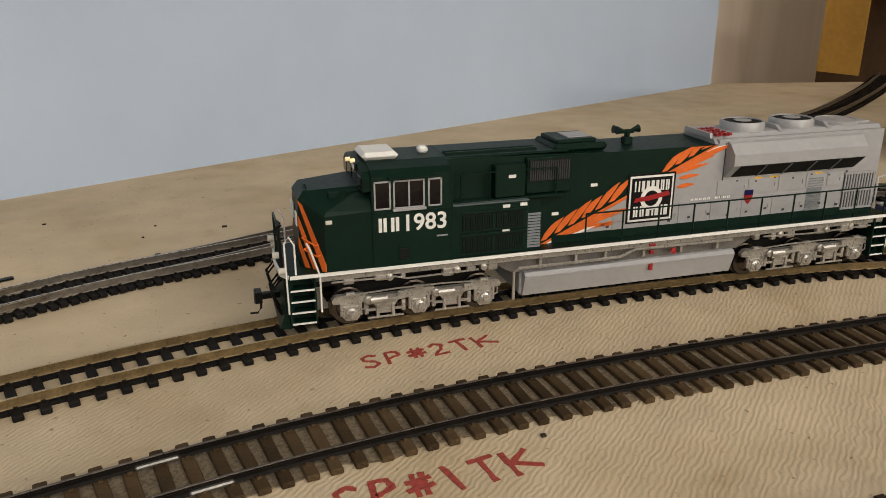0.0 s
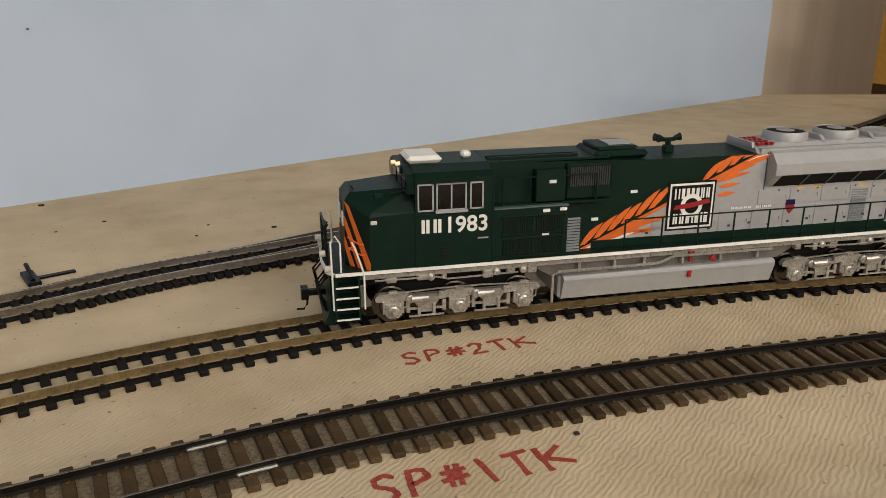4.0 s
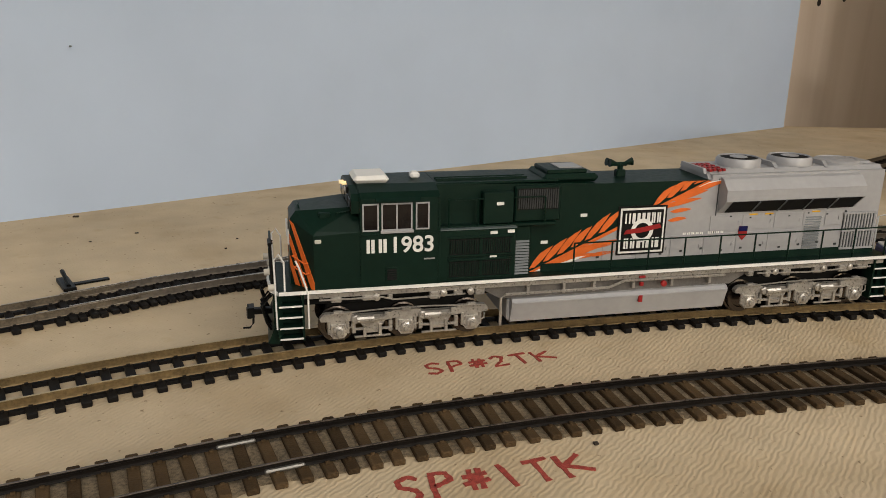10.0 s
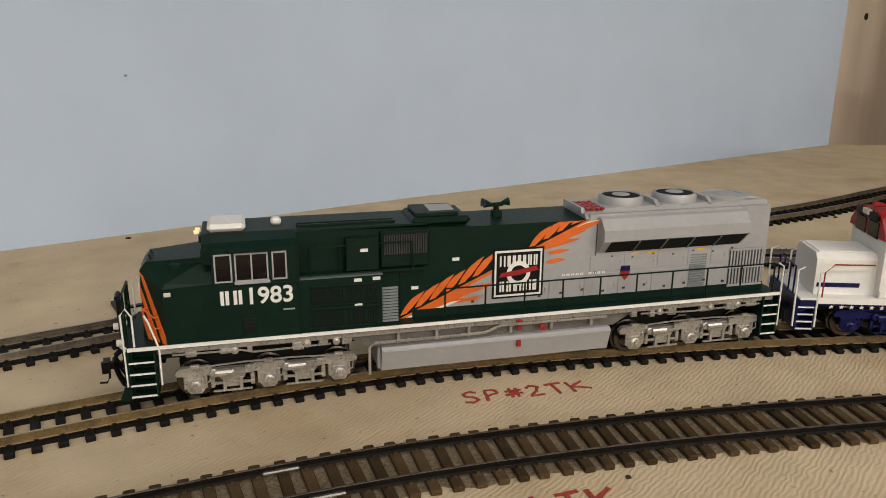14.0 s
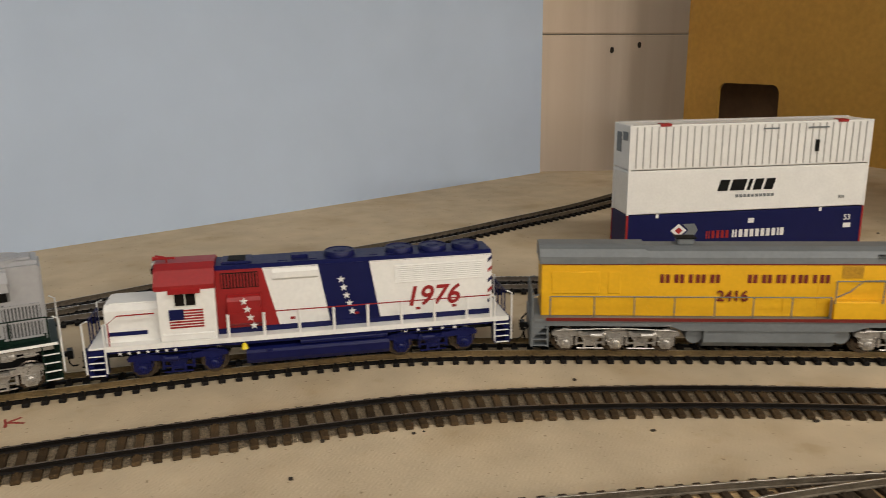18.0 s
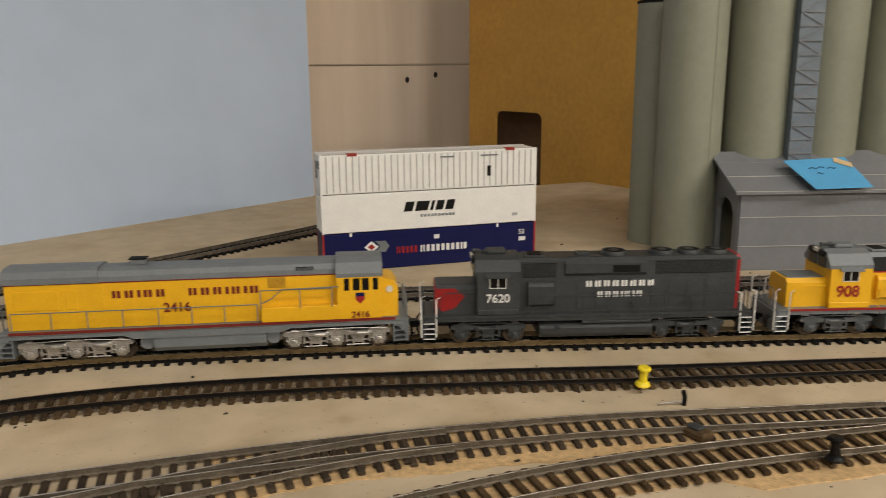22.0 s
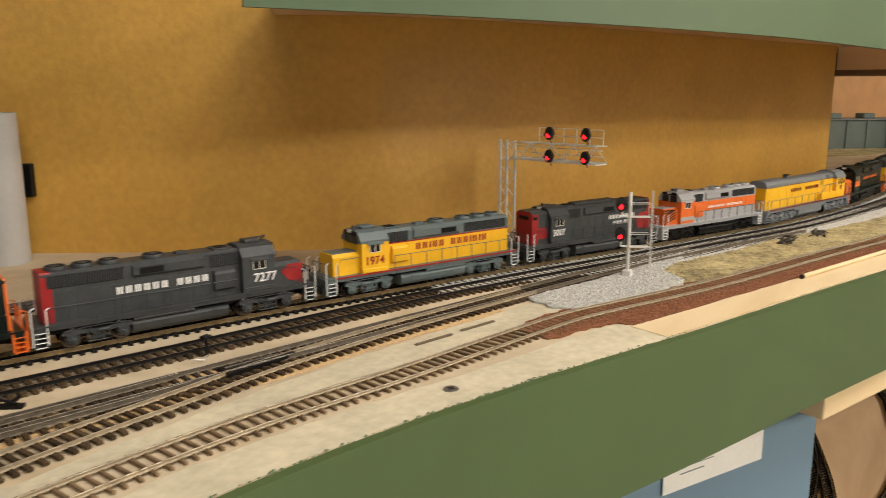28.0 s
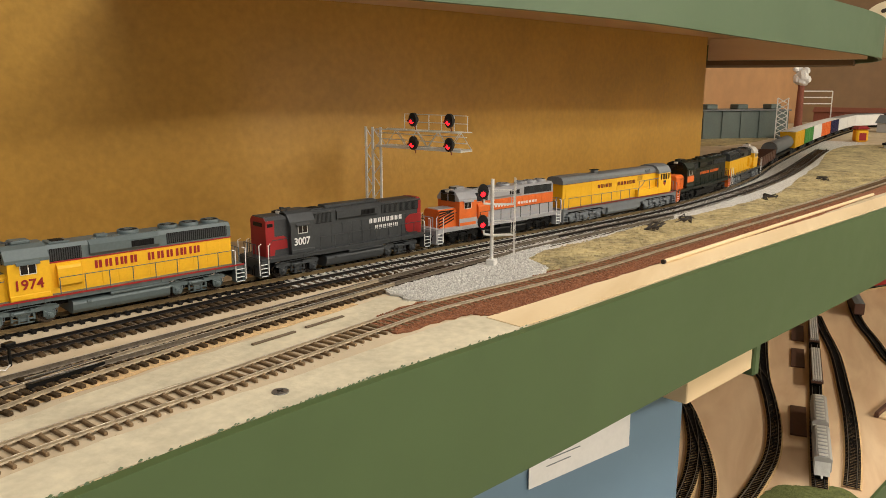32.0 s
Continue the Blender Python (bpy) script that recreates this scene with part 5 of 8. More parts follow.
def u_boat(label, u, shabby=False):
    """Six-axle long-hood switcher in yellow and grey; its cab is at -x and it runs turned round."""
    L = thing("model_locomotive", label, "model locomotive", "locomotives of the train")
    sd = 1
    for c in (-72, 72):
        truck(L, c, (-24.3, 0, 24.3), 6.0, SILVER2 if not shabby else GREY, 15.0, "silver three-axle truck")
    coupler(L, -118, -1), coupler(L, 118, 1)
    part("frame", Mesh(0.001).prism([(-112, 9), (-106, 15.2), (-46, 15.2), (-40, 13), (40, 13), (46, 15.2), (106, 15.2), (112, 9), (112, 17.6), (-112, 17.6)], -16.4, 16.4, "y"), GREY, L)
    part("walkway", Mesh(0.001).box(-112, 112, -17, 17, 17.4, 18.6, 0.2), GREY, L)
    part("sill_stripe", Mesh(0.001).box(-106, 106, sd * 16.9, sd * 17.2, 18.0, 19.6), MAROON, L, "thin dark red sill stripe")
    t = part("fuel_tank", Mesh(0.001).prism([(-15.5, 14), (-15.5, 7.0), (-12.5, 4.0), (12.5, 4.0), (15.5, 7.0), (15.5, 14)], -32, 30, "x"), GREY, L, "grey fuel tank")
    for x in (-36, 34):
        part("air_reservoir", Mesh(0.001).tube([(x, -13, 9.5), (x, 13, 9.5)], 4.0, 14), GREY, t, "", True)
    part("engine_hood", Mesh(0.001).box(-73, 108, -10.8, 10.8, 18.6, 45.0, 0.3), YELLOW, L, "yellow long hood")
    part("hood_roof", Mesh(0.001).prism([(-10.85, 45), (-10.6, 48.0), (-9.0, 50.8), (-5, 52.2), (5, 52.2), (9.0, 50.8), (10.6, 48.0), (10.85, 45)], -73, 58, "x"), GREY, L, "rounded grey roof")
    part("radiator_roof", Mesh(0.001).prism([(-11.6, 45), (-11.6, 48.4), (-9.4, 51.8), (-5, 53.2), (5, 53.2), (9.4, 51.8), (11.6, 48.4), (11.6, 45)], 58, 109, "x"), GREY, L, "raised grey radiator roof")
    part("hood_line", Mesh(0.001).box(-73, 108, sd * 10.7, sd * 11.1, 44.5, 45.1), MAROON, L, "thin red line under the roof")
    part("radiator_panel", Mesh(0.001).box(80, 103, *sorted((sd * 10.7, sd * 11.2)), 30, 41.0, 0.2), YELLOW, L)
    part("radiator_panel", Mesh(0.001).box(70, 76, *sorted((sd * 10.7, sd * 11.1)), 30, 41.0, 0.2), YELLOW, L)
    grille(L, -60, -50, 45.6, 49.6, sd * 10.4, sd, 8, SOOT, GREY, "intake_panel")
    m = Mesh(0.001)
    for x in (-40, -24, -8, 8, 24, 40, 56):
        m.box(x, x + 0.5, *sorted((sd * 10.7, sd * 10.95)), 20, 44)
    part("door_seams", m, YELLOW, L)
    part("mesh_panel", Mesh(0.001).box(-44, -34, *sorted((sd * 10.7, sd * 11.0)), 38, 44, 0.1), MUSTARD, L, "darker yellow mesh panel")
    bent_rail(L, [(-30, sd * 16.6, 30.2), (-36, sd * 16.4, 33), (-42, sd * 16.2, 38.2), (-74, sd * 16.0, 38.6)], GREY, 0.36, "handrail")
    part("lower_box", Mesh(0.001).box(-76, -30, sd * 10.6, sd * 15.6, 18.6, 27.6, 0.4), YELLOW, L)
    part("exhaust_pipe", Mesh(0.001).box(34, 42, -3, 3, 52, 55.6, 0.6), GREY, L)
    part("exhaust_lip", Mesh(0.001).box(33, 43, -3.6, 3.6, 55.4, 56.0, 0.2), SOOT, L)
    cab = part("cab", Mesh(0.001).prism([(-15.8, 18.6), (15.8, 18.6), (15.8, 44), (-15.8, 44)], -98, -73, "x"), YELLOW, L, "yellow cab")
    part("cab_roof", Mesh(0.001).prism([(-16, 43.8), (-16, 46), (-12, 51.6), (-6, 54), (6, 54), (12, 51.6), (16, 46), (16, 43.8)], -99, -72.6, "x"), GREY, cab)
    for x0, x1 in ((-96.4, -93.4), (-91.2, -87.2), (-86.0, -82.0), (-80, -77)):
        part("cab_window", Mesh(0.001).box(x0, x1, sd * 15.6, sd * 15.9, 36, 43, 0.1), GLASS, cab)
    part("shield_emblem", Mesh(0.001).prism([(-88.6, 34.6), (-83.4, 34.6), (-83.4, 30.6), (-86, 28.0), (-88.6, 30.6)], sd * 15.75, sd * 16.0, "y"), RED, cab, "small shield emblem")
    part("shield_band", Mesh(0.001).box(-88.6, -83.4, sd * 15.9, sd * 16.1, 32.4, 34.6), NAVY, cab)
    for y0, y1 in ((-11, -1), (1, 11)):
        part("windscreen", Mesh(0.001).box(-99.4, -98.4, y0, y1, 43.0, 48.6, 0.2), GLASS, cab)
    n = part("nose", Mesh(0.001).prism([(-108, 18.6), (-98, 18.6), (-98, 42), (-105.5, 40), (-108, 36)], -11.5, 11.5, "y"), YELLOW, L, "short yellow nose")
    part("nose_light", Mesh(0.001).tube([(-103, 11.4, 35), (-103, 12.2, 35)], 2.0, 14), LENS, n)
    if not shabby:
        digits("2416", 0.0165, sd * 0.0114, 0.0266, 0.0076, MAROON, L, (90, 0, 180))
        digits("2416", -0.0860, sd * 0.0162, 0.0200, 0.0052, MAROON, L, (90, 0, 180))
    bars((1, 1, 0.5, 1, 1, 0, 0, 1, 1, 1, 0.5, 1, 0.5, 1), 52 if not shabby else 46, -30, 35.6, 39.8, sd * 11.05, sd * 0.15, MAROON, L)
    for x, d in ((-112.4, -1), (112.4, 1)):
        part("pilot", Mesh(0.001).box(x - 1.2, x + 1.2, -15.5, 15.5, 4.4, 17.5, 0.4), GREY, L)
        steps(L, x + d * 0.6, d, 16.6, 17.6, GREY, GREY, 4.4, 8.5)
        m = Mesh(0.001)
        for y in (-12, -6, 6, 12):
            m.tube([(x, y, 18), (x, y, 31)], 0.45, 5)
        m.tube([(x, -12, 31), (x, 12, 31)], 0.4, 5)
        part("end_railing", m, GREY, L)
        for y in (-10, 9):
            part("air_hose", Mesh(0.001).tube([(x + d, y, 13), (x + d * 3.8, y, 10), (x + d * 3.2, y, 5.5)], 0.5, 5), BLACK, L)
        for s in (-1, 1):
            bent_rail(L, [(x, s * 16.4, 7), (x, s * 16.4, 30), (x - d * 3, s * 16, 31)], GREY, 0.42, "step_handrail")
    for s in (-1, 1):
        side_rails(L, [-28, -10, 8, 26, 45, 64, 83, 104], s * 16.6, 18.6, 30.2, GREY)
        side_rails(L, [-70, -52, -30], s * 16.0, 27.0, 38.0, GREY)
    TRAIN.append((L, u[0], u[1], 0.072, True, None))


def rail_car(kind, label, u, colour, top=None):
    """A freight car: box, tank, gondola or stack of containers."""
    half = (u[1] - u[0]) * 500 - 5
    L = thing("model_" + kind, label, "model freight car", "freight cars of the train")
    for c in (-half + 18, half - 18):
        truck(L, c, (-10, 10), 5.2, DGREY, 12.6)
    coupler(L, -half - 4.5, -1), coupler(L, half + 4.5, 1)
    part("underframe", Mesh(0.001).box(-half, half, -12, 12, 10, 13.2, 0.4), BLACK, L)
    if kind == "tank_car":
        b = part("tank", Mesh(0.001).tube([(-half + 1, 0, 27), (-half + 4, 0, 27), (half - 4, 0, 27), (half - 1, 0, 27)], 14.0, 24), colour, L, "", True)
        part("tank_band", Mesh(0.001).tube([(-half + 3, 0, 27), (-half + 16, 0, 27)], 14.3, 24), BLACK, L, "black tank end", True)
        part("dome", Mesh(0.001).lathe(0, 0, [(4, 39), (4, 44), (3, 45)], 16), colour, b, "", True)
    elif kind == "gondola":
        m = Mesh(0.001)
        m.box(-half, half, -15, -13.6, 13, 29).box(-half, half, 13.6, 15, 13, 29).box(-half, -half + 1.4, -15, 15, 13, 29).box(half - 1.4, half, -15, 15, 13, 29)
        for i in range(9):
            x = -half + 2 + (2 * half - 4) * i / 8
            m.box(x - 0.6, x + 0.6, -15.6, 15.6, 13, 29)
        part("body", m, colour, L)
    else:
        b = part("body", Mesh(0.001).box(-half, half, -16, 16, 13, 48, 0.6), colour, L)
        part("roof", Mesh(0.001).prism([(-16.2, 47.6), (-16.2, 48.6), (0, 50.4), (16.2, 48.6), (16.2, 47.6)], -half - 0.3, half + 0.3, "x"), top or WHITE, b)
        part("door", Mesh(0.001).box(-9, 9, -16.6, -15.9, 14.5, 46.5, 0.3), colour, b)
        m = Mesh(0.001)
        n = int(half / 5)
        for i in range(n + 1):
            x = -half + 1 + (2 * half - 2) * i / n
            m.box(x - 0.4, x + 0.4, -16.4, 16.4, 14, 47.5)
        part("side_ribs", m, colour, b)
    TRAIN.append((L, u[0], u[1], half * 0.001 - 0.018, False, None))


# ---------------------------------------------------------------- the room and the layout's frame
def sheet(name, outline, z0, z1, material, label, kind="structure", category="", parent=None):
    ob = part(name, Mesh().prism(outline, z0, z1, "z"), material, parent)
    return tagged(ob, label, category, "", kind)


def wall_along(name, line, z0, z1, thick, material, label, fall=0.0):
    """An upright board that follows a plan line; thick is measured to its left."""
    pts = [(p.x, p.y) for p in spline(line, 8)]
    vs, fs = [], []
    for i, (x, y) in enumerate(pts):
        a, b = pts[max(i - 1, 0)], pts[min(i + 1, len(pts) - 1)]
        d = Vector((b[0] - a[0], b[1] - a[1])).normalized()
        nx, ny = -d.y * thick, d.x * thick
        f = fall * (x - 1.35)
        vs += [(x, y, z0 - f), (x, y, z1 - f), (x + nx, y + ny, z1 - f), (x + nx, y + ny, z0 - f)]
    n = len(pts)
    for i in range(n - 1):
        for k in range(4):
            fs.append((4 * i + k, 4 * i + (k + 1) % 4, 4 * i + 4 + (k + 1) % 4, 4 * i + 4 + k))
    fs += [(0, 3, 2, 1), (4 * n - 4, 4 * n - 3, 4 * n - 2, 4 * n - 1)]
    ob = part(name, Mesh().add(vs, fs), material, None, label, True)
    return tagged(ob, label, kind="structure")


EDGE = [(-1.6, -0.47), (0.30, -0.452), (0.55, -0.434), (0.69, -0.4330), (0.76, -0.4395), (0.84, -0.4590), (0.93, -0.4890), (0.99, -0.5120), (1.10, -0.5570), (1.30, -0.634), (1.83, -0.845), (2.6, -1.12), (3.6, -1.40)]
edge_pts = [(p.x, p.y) for p in spline(EDGE, 8)]
MASON = [(0.7995, 0.7555), (0.8075, 0.7245), (0.816, 0.6925), (0.845, 0.593), (0.868, 0.50), (0.90, 0.38), (0.965, 0.23), (1.045, 0.09), (1.115, -0.02), (1.175, -0.11), (1.235, -0.185), (1.33, -0.245), (1.50, -0.315), (2.2, -0.54)]
mason_pts = [(p.x, p.y) for p in spline(MASON[4:], 8)]
back = [(4.6, -0.25), (2.3, -0.25), (2.22, -0.50)] + mason_pts[::-1] + [(0.70, 0.50), (0.485, 0.55), (-0.03, 0.313), (-0.62, 0.033), (-1.6, -0.44)]
sheet("layout_tabletop", edge_pts + [(4.6, -1.7), (4.6, -0.25)] + back[1:], -0.022, 0.0, M_BOARD, "tan fibreboard top of the model railway")
wall_along("backdrop_blue", [(-1.7, -0.50), (-0.62, 0.028), (-0.186, 0.234), (-0.03, 0.309), (0.10, 0.366), (0.478, 0.5435)], -0.10, 0.75, 0.006, M_SKY, "pale blue-grey painted backdrop board")
wall_along("backdrop_brown", MASON[:3], -0.02, 0.62, 0.005, M_MASON, "brown hardboard backdrop beside the portal")
wall_along("backdrop_brown", MASON[2:4], 0.0938, 0.62, 0.005, M_MASON, "brown hardboard backdrop above the portal")
wall_along("backdrop_brown", MASON[3:], -0.02, 0.62, 0.005, M_MASON, "curved brown hardboard backdrop")
# pine panel far behind the gap, with a shelf joint
pn = tagged(part("pine_panel", Mesh().box(-0.42, 0.36, 0, 0.018, -0.35, 0.165, 0.002), M_PINE, None), "pale pine board standing behind the layout", kind="structure")
pn.matrix_basis = pose(0.74, 0.885, 0, 0, 0, 28)
pn2 = tagged(part("pine_panel", Mesh().box(-0.42, 0.36, 0, 0.018, 0.1666, 0.80, 0.002), M_PINE, None), "pale pine board standing behind the layout", kind="structure")
pn2.matrix_basis = pose(0.74, 0.885, 0, 0, 0, 28)
for u, z in ((-0.004, 0.1405), (0.075, 0.1482)):
    k = part("knot", Mesh().lathe(u, z, [(0.0, -0.0012), (0.005, -0.001), (0.0052, 0.001)], 12, "y"), M_TRUNK, pn, "dark pine knot")

# olive fascia with its bare top strip
wall_along("fascia_lower", [(x, y) for x, y in EDGE], -0.097, 0.0015, -0.006, M_FASCIA, "olive green painted fascia of the lower deck")
wall_along("fascia_cap", [(1.079, -0.5430), (1.105, -0.5535), (1.20, -0.5905), (1.30, -0.6290), (1.83, -0.840), (2.6, -1.115), (3.6, -1.395)], 0.0002, 0.0011, 0.030, M_CREAM, "bare cream wood strip along the fascia")
part("fascia_joint", Mesh().box(-0.0003, 0.0003, -0.0067, -0.0060, -0.095, 0.0), M_FASCIA2, None).matrix_basis = pose(1.1765, -0.5800, 0, 0, 0, -23)
tagged(bpy.data.objects["fascia_joint"], "thin joint in the painted fascia", kind="structure")

# upper deck
UP = [(0.955, -0.285), (1.12, -0.415), (1.35, -0.546), (1.60, -0.632), (1.85, -0.716), (2.08, -0.795), (2.22, -0.826), (2.36, -0.83), (2.47, -0.79), (2.52, -0.70), (2.53, -0.50)]
up_pts = [(p.x, p.y) for p in spline(UP, 8)]
wall_along("fascia_upper", UP, 0.2145, 0.282, -0.006, M_FASCIA2, "sage green painted fascia of the upper deck", 0.017)
sheet("upper_deck", up_pts + [(2.2, -0.545), (1.50, -0.32), (1.33, -0.25), (1.235, -0.19), (1.175, -0.115)], 0.2405, 0.258, M_PLY, "plywood upper deck of the layout")
j = tagged(part("deck_joist", Mesh().box(-0.135, 0.135, -0.009, 0.009, 0.199, 0.2400, 0.001), M_PLY, None), "pine end joist under the upper deck", kind="structure")
j.matrix_basis = pose(2.225, -0.675, 0, 0, 0, -93)
# the dark brown paints in the shade below the deck end
sheet("deck_end_board", [(2.24, -0.79), (2.36, -0.80), (2.46, -0.76), (2.50, -0.68), (2.51, -0.40), (2.22, -0.40)], 0.190, 0.1985, M_SHADED_BROWN, "underside board at the upper deck's end, coloured as in shade")

# shell of the room
room = Mesh().box(-2.6, 6.2, -4.4, 3.0, -1.15, -1.13)
tagged(part("floor", room, mat("grey_floor", (0.25, 0.23, 0.2), 0.8, 0, 0.1, 2)), "plain grey room floor", kind="structure")
M_ROOM = mat("cream_room_paint", (0.44, 0.40, 0.34), 0.8, 0, 0.04, 2)
tagged(part("ceiling", Mesh().box(-2.6, 6.2, -4.4, 3.0, 1.30, 1.33), M_ROOM), "plain cream ceiling", kind="structure")
for nm, b in (("wall_north", (-2.6, 6.2, 2.9, 3.0)), ("wall_south", (-2.6, 6.2, -4.4, -4.3)), ("wall_west", (-2.6, -2.5, -4.3, 2.9)), ("wall_east", (6.1, 6.2, -4.3, 2.9))):
    tagged(part(nm, Mesh().box(*b, -1.13, 1.30), M_ROOM), "plain cream room wall", kind="structure")
# one far wall in two colours: peach where lit, dark brown where shaded
wall_along("backdrop_far", [(2.2, -0.20), (3.2, -0.32), (4.13, -0.72)], -0.02, 0.75, 0.01, mat("lit_peach_board", (0.46, 0.25, 0.115), 0.7, 0, 0.15, 3, 0.05), "lit stretch of the far wall, coloured pale orange-brown")
wall_along("backdrop_far", [(4.135, -0.724), (4.30, -0.90), (4.55, -1.7)], -0.02, 0.75, 0.01, M_SHADED_BROWN, "shaded stretch of the far wall, coloured dark brown")
for x in (0.55, 2.4):
    tagged(part("layout_leg", Mesh().box(x, x + 0.06, 0.02, 0.08, -1.13, -0.0222, 0.004), M_CREAM), "square pine leg of the layout", kind="structure")

# ---------------------------------------------------------------- tracks
SP2 = [(-0.42, -0.155), (-0.30, -0.082), (-0.153, -0.021), (-0.089, -0.0015), (-0.02, 0.0115), (0.06, 0.0165), (0.13, 0.017), (0.20, 0.012), (0.313, -0.0185), (0.438, -0.0585), (0.525, -0.0905), (0.701, -0.155),
       (0.823, -0.2), (0.957, -0.252), (1.083, -0.306), (1.275, -0.389), (1.477, -0.482), (1.67, -0.562), (1.97, -0.63), (2.25, -0.66), (2.7, -0.72), (3.2, -0.80), (4.2, -1.0)]
MAIN = track("model_track", "brass-railed model track with black ties under the train", SP2, M_TIE_BLACK, M_RAIL_BRASS, 0.0077, (-0.4, 1.9), 0, 0.03)
SP1 = track("model_track", "dark-railed model track with weathered brown ties", [(-0.30, -0.135), (-0.134, -0.0845), (-0.067, -0.0675), (-0.018, -0.0595), (0.038, -0.054), (0.12, -0.0515), (0.2015, -0.054), (0.2985, -0.075), (0.41, -0.112),
      (0.505, -0.1465), (0.60, -0.1785), (0.70, -0.2145), (0.80, -0.2495), (0.92, -0.2905), (1.02, -0.3230), (1.08, -0.3440), (1.2, -0.3930), (1.317, -0.4460), (1.443, -0.5020), (1.62, -0.5760), (2.0, -0.675), (2.7, -0.77)],
      M_TIE_BROWN, M_RAIL_BLACK, 0.0069, (-0.3, 1.9), 0, 0.10, tie_w=0.0034, sunk=0.0006)
track("model_track", "dull-railed yard track with dark ties", [(-0.25, -0.165), (0.0, -0.143), (0.152, -0.14), (0.234, -0.148), (0.328, -0.162), (0.43, -0.185), (0.51, -0.2105), (0.59, -0.2365), (0.70, -0.2755), (0.83, -0.3175), (0.97, -0.3595), (1.09, -0.3960),
      (1.165, -0.4185), (1.222, -0.4360), (1.3, -0.4620), (1.43, -0.5140), (1.56, -0.5700)], M_TIE_DARK, M_RAIL_DULL, 0.0070, (0.0, 1.5), 0.0, 0.06)
track("model_track", "diverging yard track joining at a turnout", [(-0.10, -0.172), (0.10, -0.168), (0.2545, -0.165), (0.30, -0.1648), (0.335, -0.1668), (0.362, -0.1712)], M_TIE_DARK, M_RAIL_DULL, 0.0078, (0.0, 1.0), 0.00035, 0.06)
track("model_track", "branch track with dark ties on cork", [(0.10, -0.235), (0.30, -0.219), (0.398, -0.222), (0.474, -0.2335), (0.545, -0.2490), (0.60, -0.2597), (0.66, -0.2735), (0.72, -0.2910), (0.78, -0.3090), (0.85, -0.3275)], M_TIE_BROWN, M_RAIL_DULL, 0.0078, (0, 1), 0.0008, 0.1)
track("model_track", "bright-railed ladder track with brown ties", [(0.20, -0.318), (0.50, -0.322), (0.573, -0.3255), (0.667, -0.3295), (0.739, -0.3345), (0.785, -0.3390), (0.833, -0.3450), (0.885, -0.3500), (0.945, -0.3615), (1.006, -0.3755), (1.05, -0.3875), (1.10, -0.4010), (1.14, -0.4120)], M_TIE_BROWN, M_RAIL_PALE, 0.0068, (0.3, 1.1), 0.0004, 0.1, sunk=0.0007)
SPUR = [(0.25, -0.395), (0.45, -0.379), (0.5825, -0.3755), (0.68, -0.3775), (0.73, -0.3825), (0.826, -0.400), (0.9095, -0.4245), (0.9455, -0.434), (0.9875, -0.4445), (1.037, -0.457), (1.0895, -0.4715), (1.14, -0.4935), (1.1985, -0.521), (1.2675, -0.5505), (1.3585, -0.584), (1.4635, -0.624), (1.5885, -0.6725), (1.83, -0.763), (2.6, -1.02), (3.4, -1.26)]
track("model_track", "silvery spur track with thin brown ties along the fascia", SPUR, M_TIE_LIGHT, M_RAIL_PALE, 0.0070, (0.3, 1.9), 0, 0.12, 0.0019, 0.028, sunk=0.0010)
track("model_track", "dull back track that curves to a portal in the backdrop", [(-0.40, -0.05), (-0.16, 0.057), (-0.115, 0.08), (-0.074, 0.096), (0.0, 0.13), (0.155, 0.197), (0.266, 0.238), (0.346, 0.277), (0.45, 0.332), (0.6, 0.44), (0.72, 0.54)],
      M_TIE_BLACK, M_RAIL_DULL, 0.0078, (-0.4, 0.7), 0, 0.04)
track("model_track", "back siding with black ties behind the train", [(-0.16, 0.0575), (-0.115, 0.079), (-0.074, 0.093), (0.0, 0.117), (0.08, 0.130), (0.16, 0.130), (0.294, 0.103), (0.42, 0.060), (0.6, 0.002), (0.75, -0.045), (0.9, -0.095), (1.02, -0.145), (1.12, -0.190)],
      M_TIE_BLACK, M_RAIL_STEEL, 0.0078, (-0.4, 1.2), 0.0004, 0.04)
for s, o in ((-0.0845, 0.0087), (-0.0745, -0.0087)):
    x, y, a = SP1.at(s)
    j = part("rail_joiner", Mesh().box(-0.0055, 0.0055, -0.0014, 0.0014, 0.0019, 0.0030, 0.0004), SCREW, SP1.root, "silver rail joiner")
    j.matrix_basis = pose(x - o * math.sin(a), y + o * math.cos(a), 0, 0, 0, math.degrees(a))
grime = []
for i in range(221):
    x, y, a = SP1.at(-0.30 + 1.5 * i / 220)
    for o in (-0.0130 - 0.0012 * math.sin(i * 1.3) - 0.0008 * math.sin(i * 4.1), 0.0130 + 0.0012 * math.sin(i * 2.1)):
        for zz in (0.00005, 0.00035):
            grime.append((x - o * math.sin(a), y + o * math.cos(a), zz))
faces = [(4 * i + p, 4 * i + q, 4 * i + 4 + q, 4 * i + 4 + p) for i in range(220) for p, q in ((0, 1), (1, 3), (3, 2), (2, 0))]
tagged(part("track_grime", Mesh().add(grime, faces + [(0, 2, 3, 1), (880, 881, 883, 882)]), DUST), "grey-brown grime between the ties", kind="structure")
